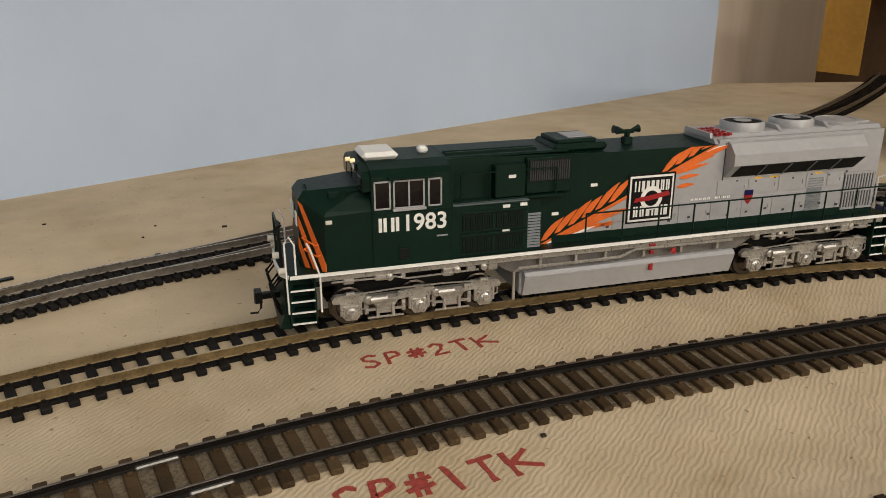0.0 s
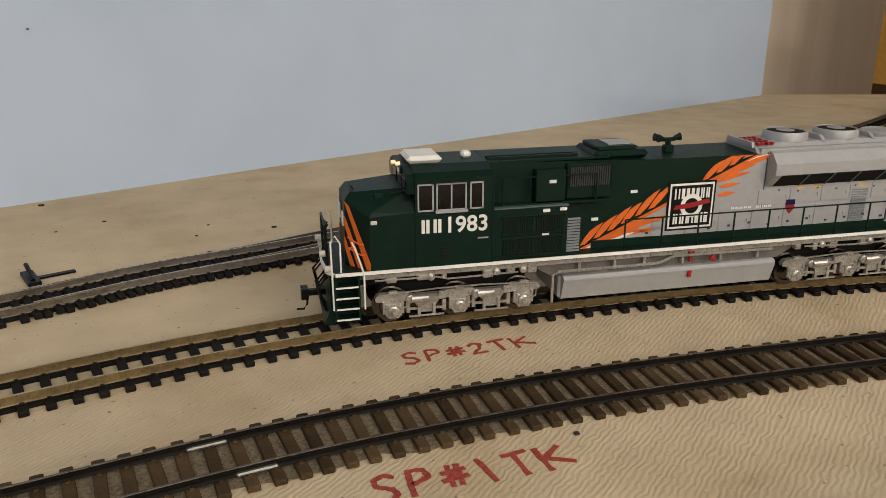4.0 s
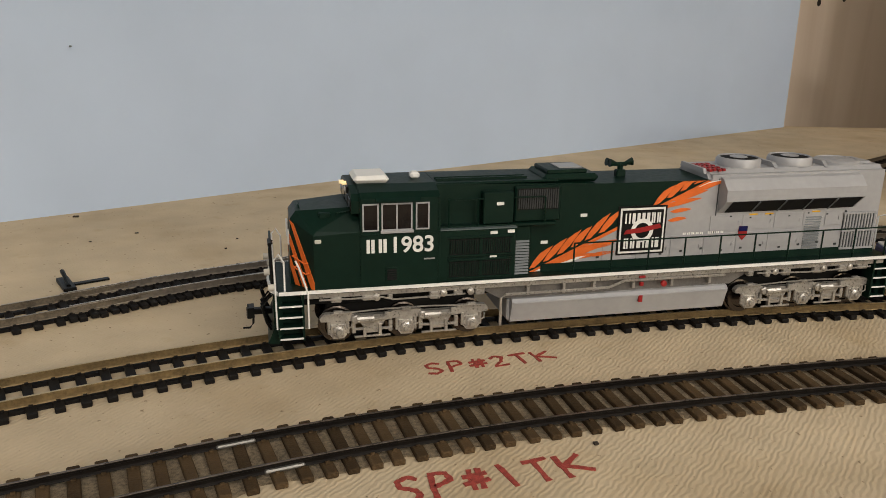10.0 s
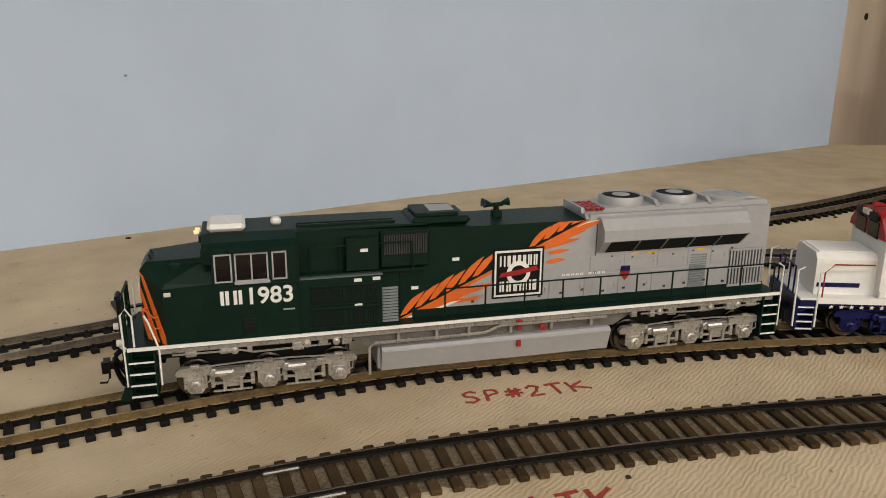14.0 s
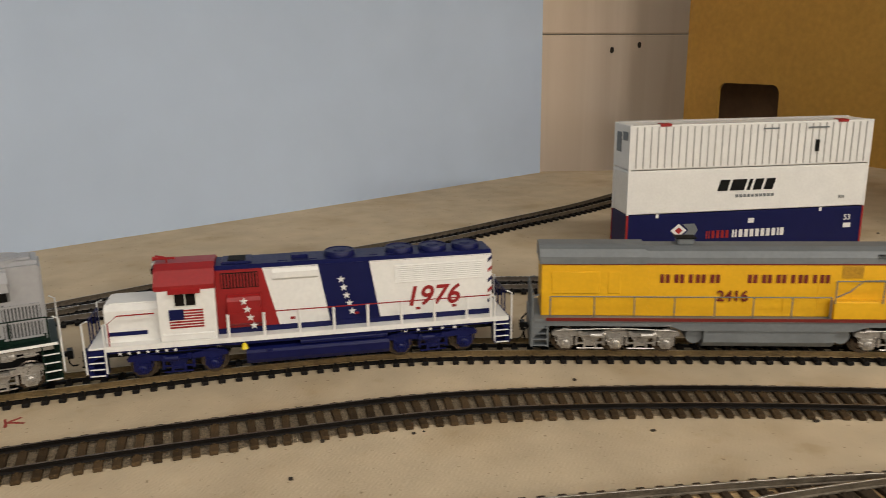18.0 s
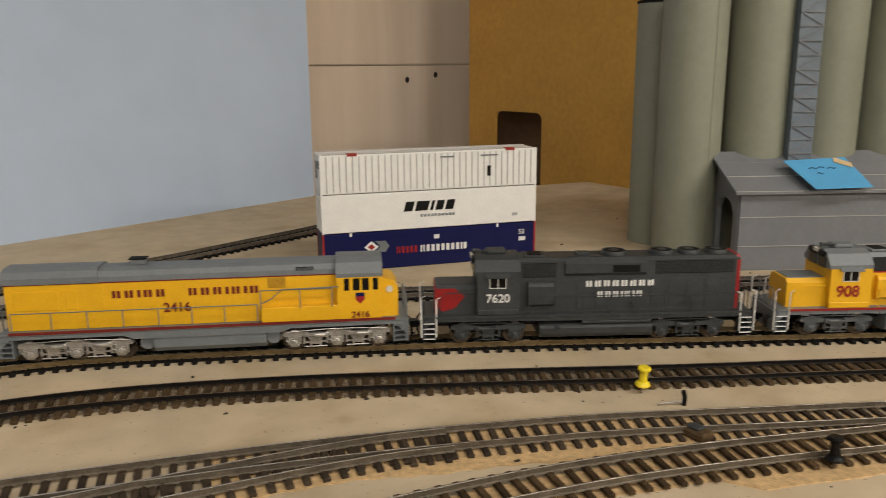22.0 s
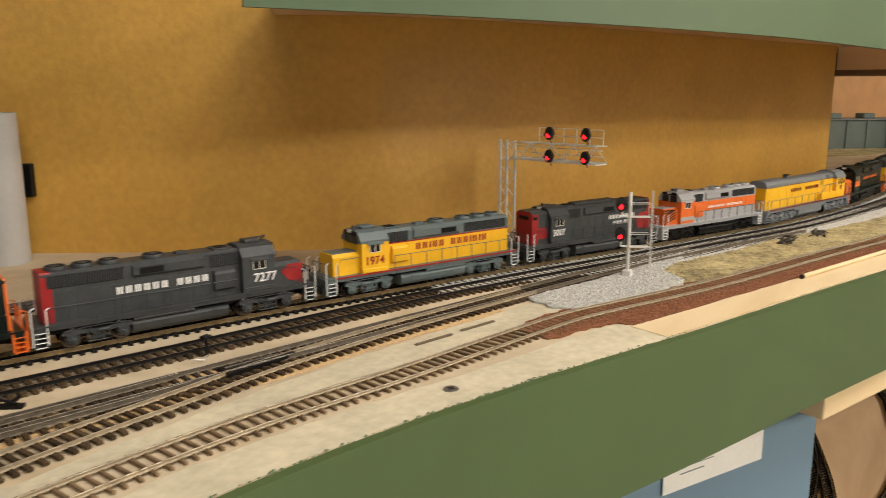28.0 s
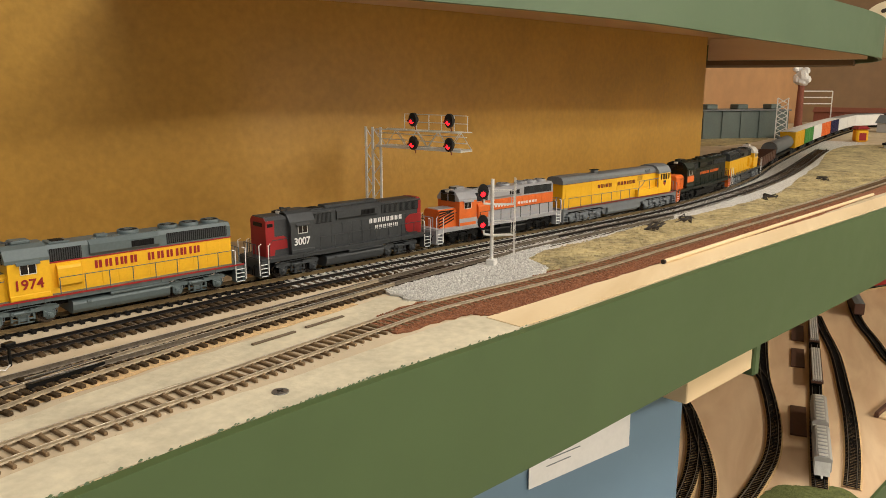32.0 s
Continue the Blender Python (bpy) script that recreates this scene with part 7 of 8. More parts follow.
# ---------------------------------------------------------------- things on the table
def containers():
    h, l, w = 0.0322, 0.1862, 0.0298
    rows = (("navy blue shipping container with white and red lettering", NAVY, 0), ("smooth white shipping container with bold black lettering", WHITE, 1), ("ribbed white shipping container on top of the stack", WHITE, 2))
    for label, mt, k in rows:
        c = thing("shipping_container", label, "shipping container", "stack of model containers", m=pose(0.3880, 0.1484, h * k, 0, 0, -6.1))
        part("body", Mesh().box(0, l, 0, w, 0.0004, h - 0.0003, 0.0005), mt, c)
        for x in (0.0, l):
            for y in (0.0, w):
                part("corner_post", Mesh().box(x - 0.0012 if x else x - 0.0003, x + 0.0003 if x else x + 0.0012, y - 0.0003 if not y else y - 0.0012, y + 0.0012 if not y else y + 0.0003, 0.0, h), RED if k == 0 else WHITE, c)
        if k == 2:
            for i in range(34):
                x = 0.005 + (l - 0.010) * i / 33
                part("side_rib", Mesh().box(x - 0.00035, x + 0.00035, -0.0005, 0.0002, 0.0016, h - 0.0016), PVC, c, "thin grey seam")
            for x in (0.022, 0.158):
                part("roof_corner", Mesh().box(x, x + 0.008, -0.0006, 0.006, h - 0.0014, h + 0.0006), RED, c, "small red corner mark")
            for x, e in ((0.10, 0.012), (0.135, 0.016)):
                part("side_marking", Mesh().box(x, x + e, -0.0009, -0.0003, h - 0.0052, h - 0.0042), GREY, c)
            part("roof_seams", Mesh().box(0.002, l - 0.002, 0.0005, 0.0012, h - 0.0003, h + 0.0004).box(0.002, l - 0.002, 0.0286, 0.0293, h - 0.0003, h + 0.0004), PVC, c)
            part("end_lettering", Mesh().box(-0.0006, 0, 0.004, 0.012, 0.021, 0.027).box(-0.0006, 0, 0.016, 0.024, 0.012, 0.026), GREY, c)
            part("side_mark", Mesh().box(0.1415, 0.1445, -0.0009, -0.0004, 0.010, 0.0185), BLACK, c, "small black upright lettering")
        if k == 1:
            m = Mesh(0.001)
            x = 68
            for wd in (9, 12.5, 4, 8, 8.5):
                m.prism([(x, 15.5), (x + wd - 1.6, 15.5), (x + wd + 0.6, 23.5), (x + 2.2, 23.5)], -0.5, 0.05, "y")
                x += wd + 0.6
            part("lettering", m, BLACK, c, "slanted black bars of lettering")
            bars((1, 1, 1, 1, 1, 1, 1, 1, 1, 1), 82, 113, 10.2, 12.4, 0, -0.35, GREY, c, "fine_lettering")
            digits("531", 0.167, -0.0003, 0.0065, 0.0034, GREY, c, (90, 0, 0))
            for i in range(8):
                part("end_rib", Mesh().box(-0.0008, 0.0001, 0.003 + 0.003 * i, 0.0042 + 0.003 * i, 0.002, h - 0.002), WHITE, c)
        if k == 0:
            bars((1.1, 0.9, 0.9, 0.9, 0.9), 61, 80, 12.5, 18.2, 0, -0.4, RED, c)
            bars((1.1, 0.9, 0.9, 0.9, 0.9, 0.9, 0.9, 0.9, 0.5, 0.9), 81.5, 124, 12.5, 18.2, 0, -0.4, WHITE, c)
            part("emblem", Mesh(0.001).prism([(34, 19.5), (40, 24.5), (46, 19.5), (40, 14.5)], -0.5, 0.05, "y"), WHITE, c, "white diamond emblem")
            part("emblem_core", Mesh(0.001).prism([(37, 19.5), (40, 22), (43, 19.5), (40, 17)], -0.7, -0.4, "y"), RED, c)
            part("emblem_trail", Mesh(0.001).prism([(43, 24.2), (52, 24.2), (55, 19.5), (52, 14.8), (43, 14.8), (47.6, 19.5)], -0.4, 0.05, "y"), GREY, c)
            digits("53", 0.1735, -0.0003, 0.0220, 0.0058, WHITE, c, (90, 0, 0))
            part("side_label", Mesh(0.001).box(171, 177, -0.4, 0.05, 16, 19.5), WHITE, c)
            part("side_label", Mesh(0.001).box(94, 98.5, -0.4, 0.05, 23, 26.5), WHITE, c)
            for x in (22, 150):
                part("latch", Mesh(0.001).box(x, x + 2, -0.5, 0.05, 29.5, 32.4), WHITE, c)


containers()


def grain_plant():
    a = -19.7
    root = thing("model_grain_shed", "grey plastic loading shed with a drive-through doorway", "model building", m=pose(0.6957, 0.017, 0, 0, 0, a))
    L, D, E, R = 0.172, 0.056, 0.0653, 0.0895
    part("wall", Mesh().box(0.003, L - 0.003, 0.002, 0.004, 0, E), SHED, root, "grey front wall with faint panel lines")
    for z in (0.020, 0.044):
        part("wall_seam", Mesh().box(0.003, L - 0.003, 0.0014, 0.0022, z, z + 0.0006), PVC, root)
    for x in (0.002, L - 0.006):
        m = Mesh()
        m.prism([(0.004, 0), (0.013, 0), (0.013, 0.046), (0.019, 0.054), (0.030, 0.057), (0.030, 0.0768), (0.004, E)], x, x + 0.004, "x")
        m.prism([(0.030, 0.057), (0.041, 0.054), (0.046, 0.046), (0.046, 0), (D, 0), (D, R - 0.001), (0.030, 0.0768)], x, x + 0.004, "x")
        part("end_wall", m, SHED, root, "grey end wall with a tall doorway")
    p, q = (-0.004, E - 0.0015), (D, R)
    roof = part("roof", Mesh().prism([p, q, (q[0], q[1] + 0.0022), (p[0], p[1] + 0.0022)], -0.004, L + 0.004, "x"), SHED, root, "grey lean-to roof slope")
    for f in (0.0, 0.36, 0.70, 0.985):
        y, z = p[0] + (q[0] - p[0]) * f, p[1] + (q[1] - p[1]) * f + 0.0021
        part("roof_seam", Mesh().box(-0.004, L + 0.004, y, y + 0.0007, z, z + 0.0006), PVC if f < 0.5 else SHED, roof)
    part("inner_wall", Mesh().box(0.06, 0.062, 0.0045, D, 0, 0.062), SOOT, root)
    for i, (x, y) in enumerate(((0.703, 0.090), (0.758, 0.070), (0.816, 0.049), (0.870, 0.030), (0.715, 0.142), (0.776, 0.121), (0.834, 0.100), (0.888, 0.081))):
        s = thing("grain_silo", "tall pale olive plastic grain silo", "model silo", "silos behind the shed", m=pose(x, y, 0, 0, 0, 13 * i))
        part("shell", Mesh().lathe(0, 0, [(0.0272, 0), (0.0272, 0.2190)], 40), SILO, s, "", True)
        part("rim", Mesh().lathe(0, 0, [(0.0280, 0.2191), (0.0280, 0.2212), (0.0268, 0.2216)], 40), SOOT, s, "dark rim", True)
        part("seam", Mesh().box(-0.0004, 0.0004, -0.0276, -0.0271, 0, 0.2190), SILO, s)
    t = thing("conveyor_leg", "blue-grey lattice bucket elevator in front of the silos", "model conveyor", m=pose(0.7745, 0.0365, 0.0, 0, 0, a))
    part("casing", Mesh().box(-0.0100, 0.0100, -0.005, 0.005, 0.05, 0.262), mat("blue_grey_styrene", (0.14, 0.17, 0.20), 0.5, 0, 0.1, 60), t)
    for i in range(16):
        z = 0.08 + 0.0115 * i
        m = Mesh().tube([(-0.010, -0.0056, z), (0.010, -0.0056, z + 0.0115)] if i % 2 else [(0.010, -0.0056, z), (-0.010, -0.0056, z + 0.0115)], 0.0005, 4)
        part("lattice_strip", m.box(-0.0102, 0.0102, -0.0062, -0.0050, z - 0.0004, z + 0.0004), SHED, t)
    n = thing("sticky_note", "blue paper note lying on the shed roof", "paper note")
    me = Mesh().add([(0.7466, 0.0241, 0.0869), (0.743, -0.0151, 0.0690), (0.790, -0.028, 0.0695), (0.8002, 0.0105, 0.0885),
                     (0.7466, 0.0241, 0.0873), (0.743, -0.0151, 0.0694), (0.790, -0.028, 0.0699), (0.8002, 0.0105, 0.0889)],
                    [(3, 2, 1, 0), (4, 5, 6, 7), (0, 1, 5, 4), (1, 2, 6, 5), (2, 3, 7, 6), (3, 0, 4, 7)])
    part("paper", me, NOTE, n, "bright blue paper")
    A, B, C, D = (Vector(p) for p in ((0.743, -0.0151, 0.0697), (0.790, -0.028, 0.0702), (0.7466, 0.0241, 0.0876), (0.8002, 0.0105, 0.0892)))

    def on(u, v):
        return A.lerp(B, u).lerp(C.lerp(D, u), v)

    for u, v, w in ((0.25, 0.66, 0.16), (0.43, 0.68, 0.08), (0.55, 0.64, 0.14), (0.30, 0.48, 0.10)):
        part("pen_mark", Mesh().tube([on(u, v), on(u + w * 0.4, v + 0.05), on(u + w * 0.7, v - 0.02), on(u + w, v + 0.03)], 0.0003, 4), NAVY, n)
    part("tape_corner", Mesh().add([tuple(on(u, v) + Vector((0, 0, dz))) for dz in (0.0002, 0.0006) for u, v in ((0.74, 0.84), (0.96, 0.62), (1.0, 0.78), (0.80, 0.98))], [(0, 1, 2, 3), (7, 6, 5, 4), (0, 4, 5, 1), (1, 5, 6, 2), (2, 6, 7, 3), (3, 7, 4, 0)]), M_CREAM, n, "torn tan tape on the note")
    p = thing("plastic_pipe", "grey plastic pipe standing on end by the backdrop", "pipe", m=pose(0.9955, 0.086, 0))
    part("pipe_shell", Mesh().lathe(0, 0, [(0.0215, 0), (0.0215, 0.1462), (0.0195, 0.1464), (0.0195, 0.08)], 32), PVC, p, "", True)
    b = thing("black_socket_box", "small black box fixed to the brown backdrop", "socket box", m=pose(1.0335, 0.1040, 0.060, 0, 0, -59))
    part("box_body", Mesh().box(-0.009, 0.009, -0.005, 0.004, 0, 0.034, 0.001), BLACK, b)


grain_plant()

# a board behind the portal, coloured dark for the shade inside, and its rounded upper corners
wall_along("portal_back", [(0.838, 0.80), (0.905, 0.56)], -0.05, 0.20, 0.006, mat("portal_shade_brown", (0.13, 0.075, 0.04), 0.8, 0, 0.2, 20), "board behind the portal, darkened as its inner shade")
for sx, x in ((1, 0.0), (-1, 0.1036)):
    k = tagged(part("portal_corner", Mesh().prism([(x, 0.0938), (x + sx * 0.011, 0.0938), (x + sx * 0.005, 0.0915), (x + sx * 0.0015, 0.087), (x, 0.082)], 0.0004, 0.0046, "y"), M_MASON), "rounded corner of the portal", kind="structure")
    k.matrix_basis = pose(0.816, 0.6925, 0, 0, 0, -73.8)


def push_pin(x, y, material, label, tilt=0, k=0.00074):
    p = thing("push_pin", label, "push pin", "push pins", m=pose(x, y, 0, tilt, 0, 0))
    part("pin_body", Mesh(k).lathe(0, 0, [(5.0, 6.0), (5.4, 7.0), (4.8, 8.2), (3.0, 9.4), (2.6, 15.0), (3.2, 17.2), (4.6, 18.2), (4.6, 19.4), (3.6, 20.2)], 20), material, p, "", True)
    part("pin_needle", Mesh(k).tube([(0, 0, 0), (0, 0, 6.2)], 0.55, 6), SCREW, p)


push_pin(0.4765, -0.1560, PINYEL, "yellow plastic push pin stuck in the board", 6)
push_pin(0.5010, -0.2545, BLACK, "black plastic push pin stuck in the board", -4)


def ground_throw(x, y, a, label="black switch throw beside the track"):
    g = thing("switch_throw", label, "switch throw", "switch throws", m=pose(x, y, 0, 0, 0, a))
    part("throw_base", Mesh(0.001).box(-9, 9, -2.6, 2.6, 0, 2.0, 0.3), BLACK, g)
    part("throw_lever", Mesh(0.001).tube([(-6, 0, 2), (4, 0, 5), (7, 0, 5.4)], 1.0, 6), BLACK, g)
    part("throw_bar", Mesh(0.001).box(-1.4, 1.4, -18, -2, 0.2, 1.0), BLACK, g)


ground_throw(-0.1678, 0.0900, 115), ground_throw(0.7790, -0.2690, 125)


def stop_post(x, y):
    g = thing("switch_stand", "small black switch stand", "switch stand", m=pose(x, y, 0))
    part("stand_pole", Mesh(0.001).tube([(0, 0, 0), (0, 0, 13)], 0.9, 8), BLACK, g)
    part("stand_top", Mesh(0.001).box(-3.4, 3.4, -2.6, 2.6, 11.6, 14.2, 0.6), BLACK, g)
    part("stand_rod", Mesh(0.001).tube([(0, 0, 1), (-8, -6, 1), (-14, -4, 3)], 0.4, 5), ALU, g)


tp = thing("throw_post", "short black lever of a switch by the push pin", "switch lever", m=pose(0.4865, -0.1770, 0))
part("lever_post", Mesh(0.001).tube([(0, 0, 0), (0.4, 0, 4.0), (-0.6, 0.2, 7.5)], 1.2, 8), BLACK, tp)
part("lever_rod", Mesh(0.001).tube([(-1, 0, 2.2), (-7, 3, 1.4), (-13, 4, 1.2)], 0.4, 5), SCREW, tp)
stop_post(0.8930, -0.2990)
for x, y, a in ((0.9935, -0.4087, -16), (1.0362, -0.4195, -16)):
    s = thing("slot_rod", "dark slot cut in the pale ground", "slot", "slots in the ground", m=pose(x, y, 0, 0, 0, a))
    part("slot_strip", Mesh(0.001).box(-17, 17, -1.4, 1.4, 0.6, 1.6, 0.3), GREYWOOD, s)
sc = thing("wood_screw", "grey screw head sunk in the pale ground", "screw", m=pose(0.9212, -0.4635, 0.0006))
part("screw_head", Mesh(0.001).lathe(0, 0, [(4.6, 0), (4.4, 0.7), (3.0, 0.9), (1.0, 0.5)], 18), SCREW, sc, "", True)
part("screw_cross", Mesh(0.001).box(-2.2, 2.2, -0.4, 0.4, 0.6, 1.0).box(-0.4, 0.4, -2.2, 2.2, 0.6, 1.0), M_TRUNK, sc)

for x, y in ((1.555, -0.592), (1.49, -0.566), (1.786, -0.678), (2.05, -0.752)):
    random.seed(int(x * 100))
    b = thing("brush_pile", "flat pile of dark twigs on the turf", "brush pile", "brush piles", m=pose(x, y, 0.0015))
    for i in range(9):
        q = [(random.uniform(-0.032, 0.032), random.uniform(-0.010, 0.010), 0.0004 + 0.0006 * k + random.random() * 0.0008) for k in range(3)]
        part("twig", Mesh().tube(q, 0.0008, 5), M_TRUNK, b)
dowel = thing("wood_dowel", "thin cream dowel lying along the fascia", "dowel", m=pose(1.307, -0.6035, 0.0032, 0, 0, -20.3))
part("rod", Mesh().tube([(0, 0, 0), (0.6, 0, 0)], 0.0020, 8), M_CREAM, dowel, "", True)
part("rod_end", Mesh().tube([(-0.003, 0, 0), (0, 0, 0)], 0.0021, 8), M_TRUNK, dowel)


# ---------------------------------------------------------------- distant town end
def far_building():
    b = thing("model_factory", "long grey-green plastic factory with flat roof and vents", "model building", m=pose(3.09, -0.555, 0, 0, 0, -52), )
    part("wall", Mesh().box(-0.15, 0.13, -0.05, 0.05, 0, 0.078, 0.001), GREENBLD, b)
    part("roof", Mesh().box(-0.155, 0.135, -0.055, 0.055, 0.0781, 0.082, 0.001), GREY, b)
    for x in (-0.12, -0.02, 0.09):
        part("roof_vent", Mesh().box(x, x + 0.035, -0.02, 0.02, 0.082, 0.096, 0.002), GREENBLD, b)
    for i in range(5):
        part("pilaster", Mesh().box(-0.15 + 0.06 * i, -0.145 + 0.06 * i, -0.053, -0.05, 0, 0.077), GREENBLD, b)
    c = thing("smoke_stack", "brick-red chimney with a puff of white cotton smoke", "chimney", m=pose(3.35, -0.715, 0))
    part("chimney_shaft", Mesh().lathe(0, 0, [(0.0125, 0), (0.0095, 0.155)], 18), BRICKRED, c, "", True)
    random.seed(9)
    m = Mesh()
    for i in range(40):
        x, y, z, r = random.gauss(0, 0.006), random.gauss(0, 0.006), 0.158 + random.random() * 0.04, random.uniform(0.008, 0.016)
        m.lathe(x, y, [(r * 0.3, z - r), (r * 0.9, z - r * 0.5), (r, z), (r * 0.8, z + r * 0.6), (r * 0.2, z + r)], 7)
    part("cotton_smoke", m, COTTON, c, "white cotton puff", True)
    t = thing("lattice_tower", "pale lattice tower beside the factory", "model tower", m=pose(3.05, -0.67, 0))
    part("tower_frame", lattice(Mesh(), (0, 0, 0), (0, 0, 0.115), 0.028, 7, 0.002), ALU, t)
    s = thing("sign_frame", "pale rooftop frame on legs", "model frame", m=pose(3.5, -0.764, 0.0, 0, 0, -70))
    m = Mesh()
    for x in (-0.05, 0.05):
        m.tube([(x, 0, 0), (x, 0, 0.13)], 0.002, 5)
    for z in (0.09, 0.11, 0.13):
        m.tube([(-0.05, 0, z), (0.05, 0, z)], 0.002, 5)
    part("frame_bar", m, ALU, s)
    y = thing("model_depot", "small yellow and red depot with a peaked roof", "model building", m=pose(3.06, -0.872, 0, 0, 0, 20))
    part("wall", Mesh().box(-0.015, 0.015, -0.016, 0.016, 0, 0.034, 0.004), YELLOW, y)
    part("roof", Mesh().prism([(-0.017, 0.034), (0.017, 0.034), (0.009, 0.042), (-0.009, 0.042)], -0.018, 0.018, "x"), RED, y)
    part("door", Mesh().box(-0.0155, -0.0148, -0.009, 0.009, 0.004, 0.024), RED, y)
    for i, (x, yy, col, lab) in enumerate(((3.9, -1.05, BROWN, "dark red model boxcar on a far track"), (4.05, -1.2, BROWN, "dark red model boxcar on a far track"), (3.75, -0.93, WHITE, "white model boxcar on a far track"))):
        c = thing("parked_boxcar", lab, "model freight car", "parked cars", m=pose(x, yy, 0.004, 0, 0, -40))
        part("body", Mesh(0.001).box(-75, 75, -16, 16, 8, 46, 1), col, c)
        part("roof", Mesh(0.001).prism([(-16.4, 46), (0, 49), (16.4, 46)], -76, 76, "x"), GREY, c)
        part("truck", Mesh(0.001).box(-60, -30, -12, 12, 0, 8, 1).box(30, 60, -12, 12, 0, 8, 1), BLACK, c)
    f = thing("flat_wagon", "short dark wagon on a far siding", "model freight car", m=pose(2.85, -0.93, 0.002, 0, 0, -14))
    part("body", Mesh(0.001).box(-60, 60, -14, 14, 8, 13, 0.6), BLACK, f)
    part("truck", Mesh(0.001).box(-50, -30, -11, 11, 0, 8, 1).box(30, 50, -11, 11, 0, 8, 1), WHITE, f)


sheet("ground_turf", blob([(2.70, -0.49), (2.95, -0.46), (3.09, -0.45), (3.29, -0.62), (3.04, -0.635), (2.77, -0.555)], 0.004, 71), 0.0002, 0.0017, M_GRASS, "dry yellow turf before the factory")
far_building()
aim = Vector((0.55, -0.30, -0.70)).to_track_quat("Z", "Y").to_matrix().to_4x4()
lp = thing("spot_lamp", "cream tubular lamp hanging above the far end", "lamp", m=pose(2.482, -0.850, 0.300) @ aim)
part("lamp_shade", Mesh().lathe(0, 0, [(0.034, 0), (0.036, 0.004), (0.036, 0.09), (0.028, 0.098)], 28), mat("cream_lamp_enamel", (0.72, 0.62, 0.42), 0.5, 0, 0.04, 30), lp, "", True)
part("lamp_socket", Mesh().lathe(0, 0, [(0.006, -0.002), (0.006, 0.001)], 12), M_TRUNK, lp)
back_up = (pose(2.482, -0.850, 0.300) @ aim).inverted()
part("lamp_cord", Mesh().tube([back_up @ Vector((2.52, -0.868, 0.25)), back_up @ Vector((2.54, -0.875, 0.36)), back_up @ Vector((2.54, -0.875, 1.30))], 0.004, 6), PAPER, lp, "white lamp cord")
hill = thing("plaster_hill", "lumpy white plaster hill on the upper deck", "scenery hill", m=pose(2.02, -0.655, 0.258))
random.seed(17)
m = Mesh().lathe(0, 0, [(0.07 + 0.006 * random.random() - 0.013 * k, 0.0 + 0.011 * k) for k in range(6)], 18)
m.v = [(x * random.uniform(0.88, 1.1), y * random.uniform(0.88, 1.1), z) for x, y, z in m.v]
part("hill_shell", m, PAPER, hill, "", True)
w = thing("model_warehouse", "long low dark red warehouse at the far end", "model building", m=pose(3.95, -0.915, 0, 0, 0, 82))
part("wall", Mesh().box(-0.14, 0.14, -0.05, 0.05, 0, 0.05, 0.001), BRICKRED, w)
part("roof", Mesh().prism([(-0.056, 0.05), (0.056, 0.05), (0, 0.066)], -0.145, 0.145, "x"), BRICKRED, w)
w = thing("model_shed", "grey shed with a pitched roof at the far end", "model building", m=pose(3.55, -1.02, 0, 0, 0, 70))
part("wall", Mesh().box(-0.06, 0.06, -0.04, 0.04, 0, 0.03, 0.001), PVC, w)
part("roof", Mesh().prism([(-0.046, 0.03), (0.046, 0.03), (0, 0.055)], -0.065, 0.065, "x"), GREY, w)

# ---------------------------------------------------------------- lower level under the fascia
ZL = 0.1745 - 0.5045 * 1.6
LOWK = 1.6  # the lower deck lies well below and beyond the fascia
def low(x, y):
    return 0.59 + (x - 0.59) * LOWK, -0.734 + (y + 0.734) * LOWK


LOWEDGE = [(1.36, -0.735), (1.48, -0.785), (1.60, -0.832), (1.70, -0.871), (1.80, -0.912), (2.05, -1.02), (2.6, -1.25), (4.5, -1.9)]
LOWEDGE = [low(*p) for p in LOWEDGE]
sheet("lower_deck", [(1.6, 0.30), (6.0, 0.30)] + LOWEDGE[::-1], ZL - 0.02, ZL, M_PLY, "bare plywood lower deck")
wall_along("fascia_bottom", LOWEDGE, ZL - 0.12, ZL + 0.001, -0.006, M_FASCIA, "olive green fascia of the bottom deck")
wall_along("backdrop_lower", [(0.55, -0.215), (1.18, -0.523), (1.366, -0.6210)], ZL - 0.35, -0.0225, 0.006, M_BLUELOW, "blue painted board below the fascia")
pa = thing("paper_sheet", "white paper sheet pinned below the fascia", "paper sheet", m=pose(1.1760, -0.5222, -0.170, 0, 0, -27.7))
part("paper", Mesh().box(0, 0.130, -0.0012, -0.0004, 0, 0.14), PAPER, pa)
for i in range(5):
    part("paper_line", Mesh().box(0.02 + 0.004 * i, 0.05 + 0.012 * (i % 3), -0.0016, -0.0011, 0.014 + 0.006 * i, 0.0148 + 0.006 * i), GREY, pa)
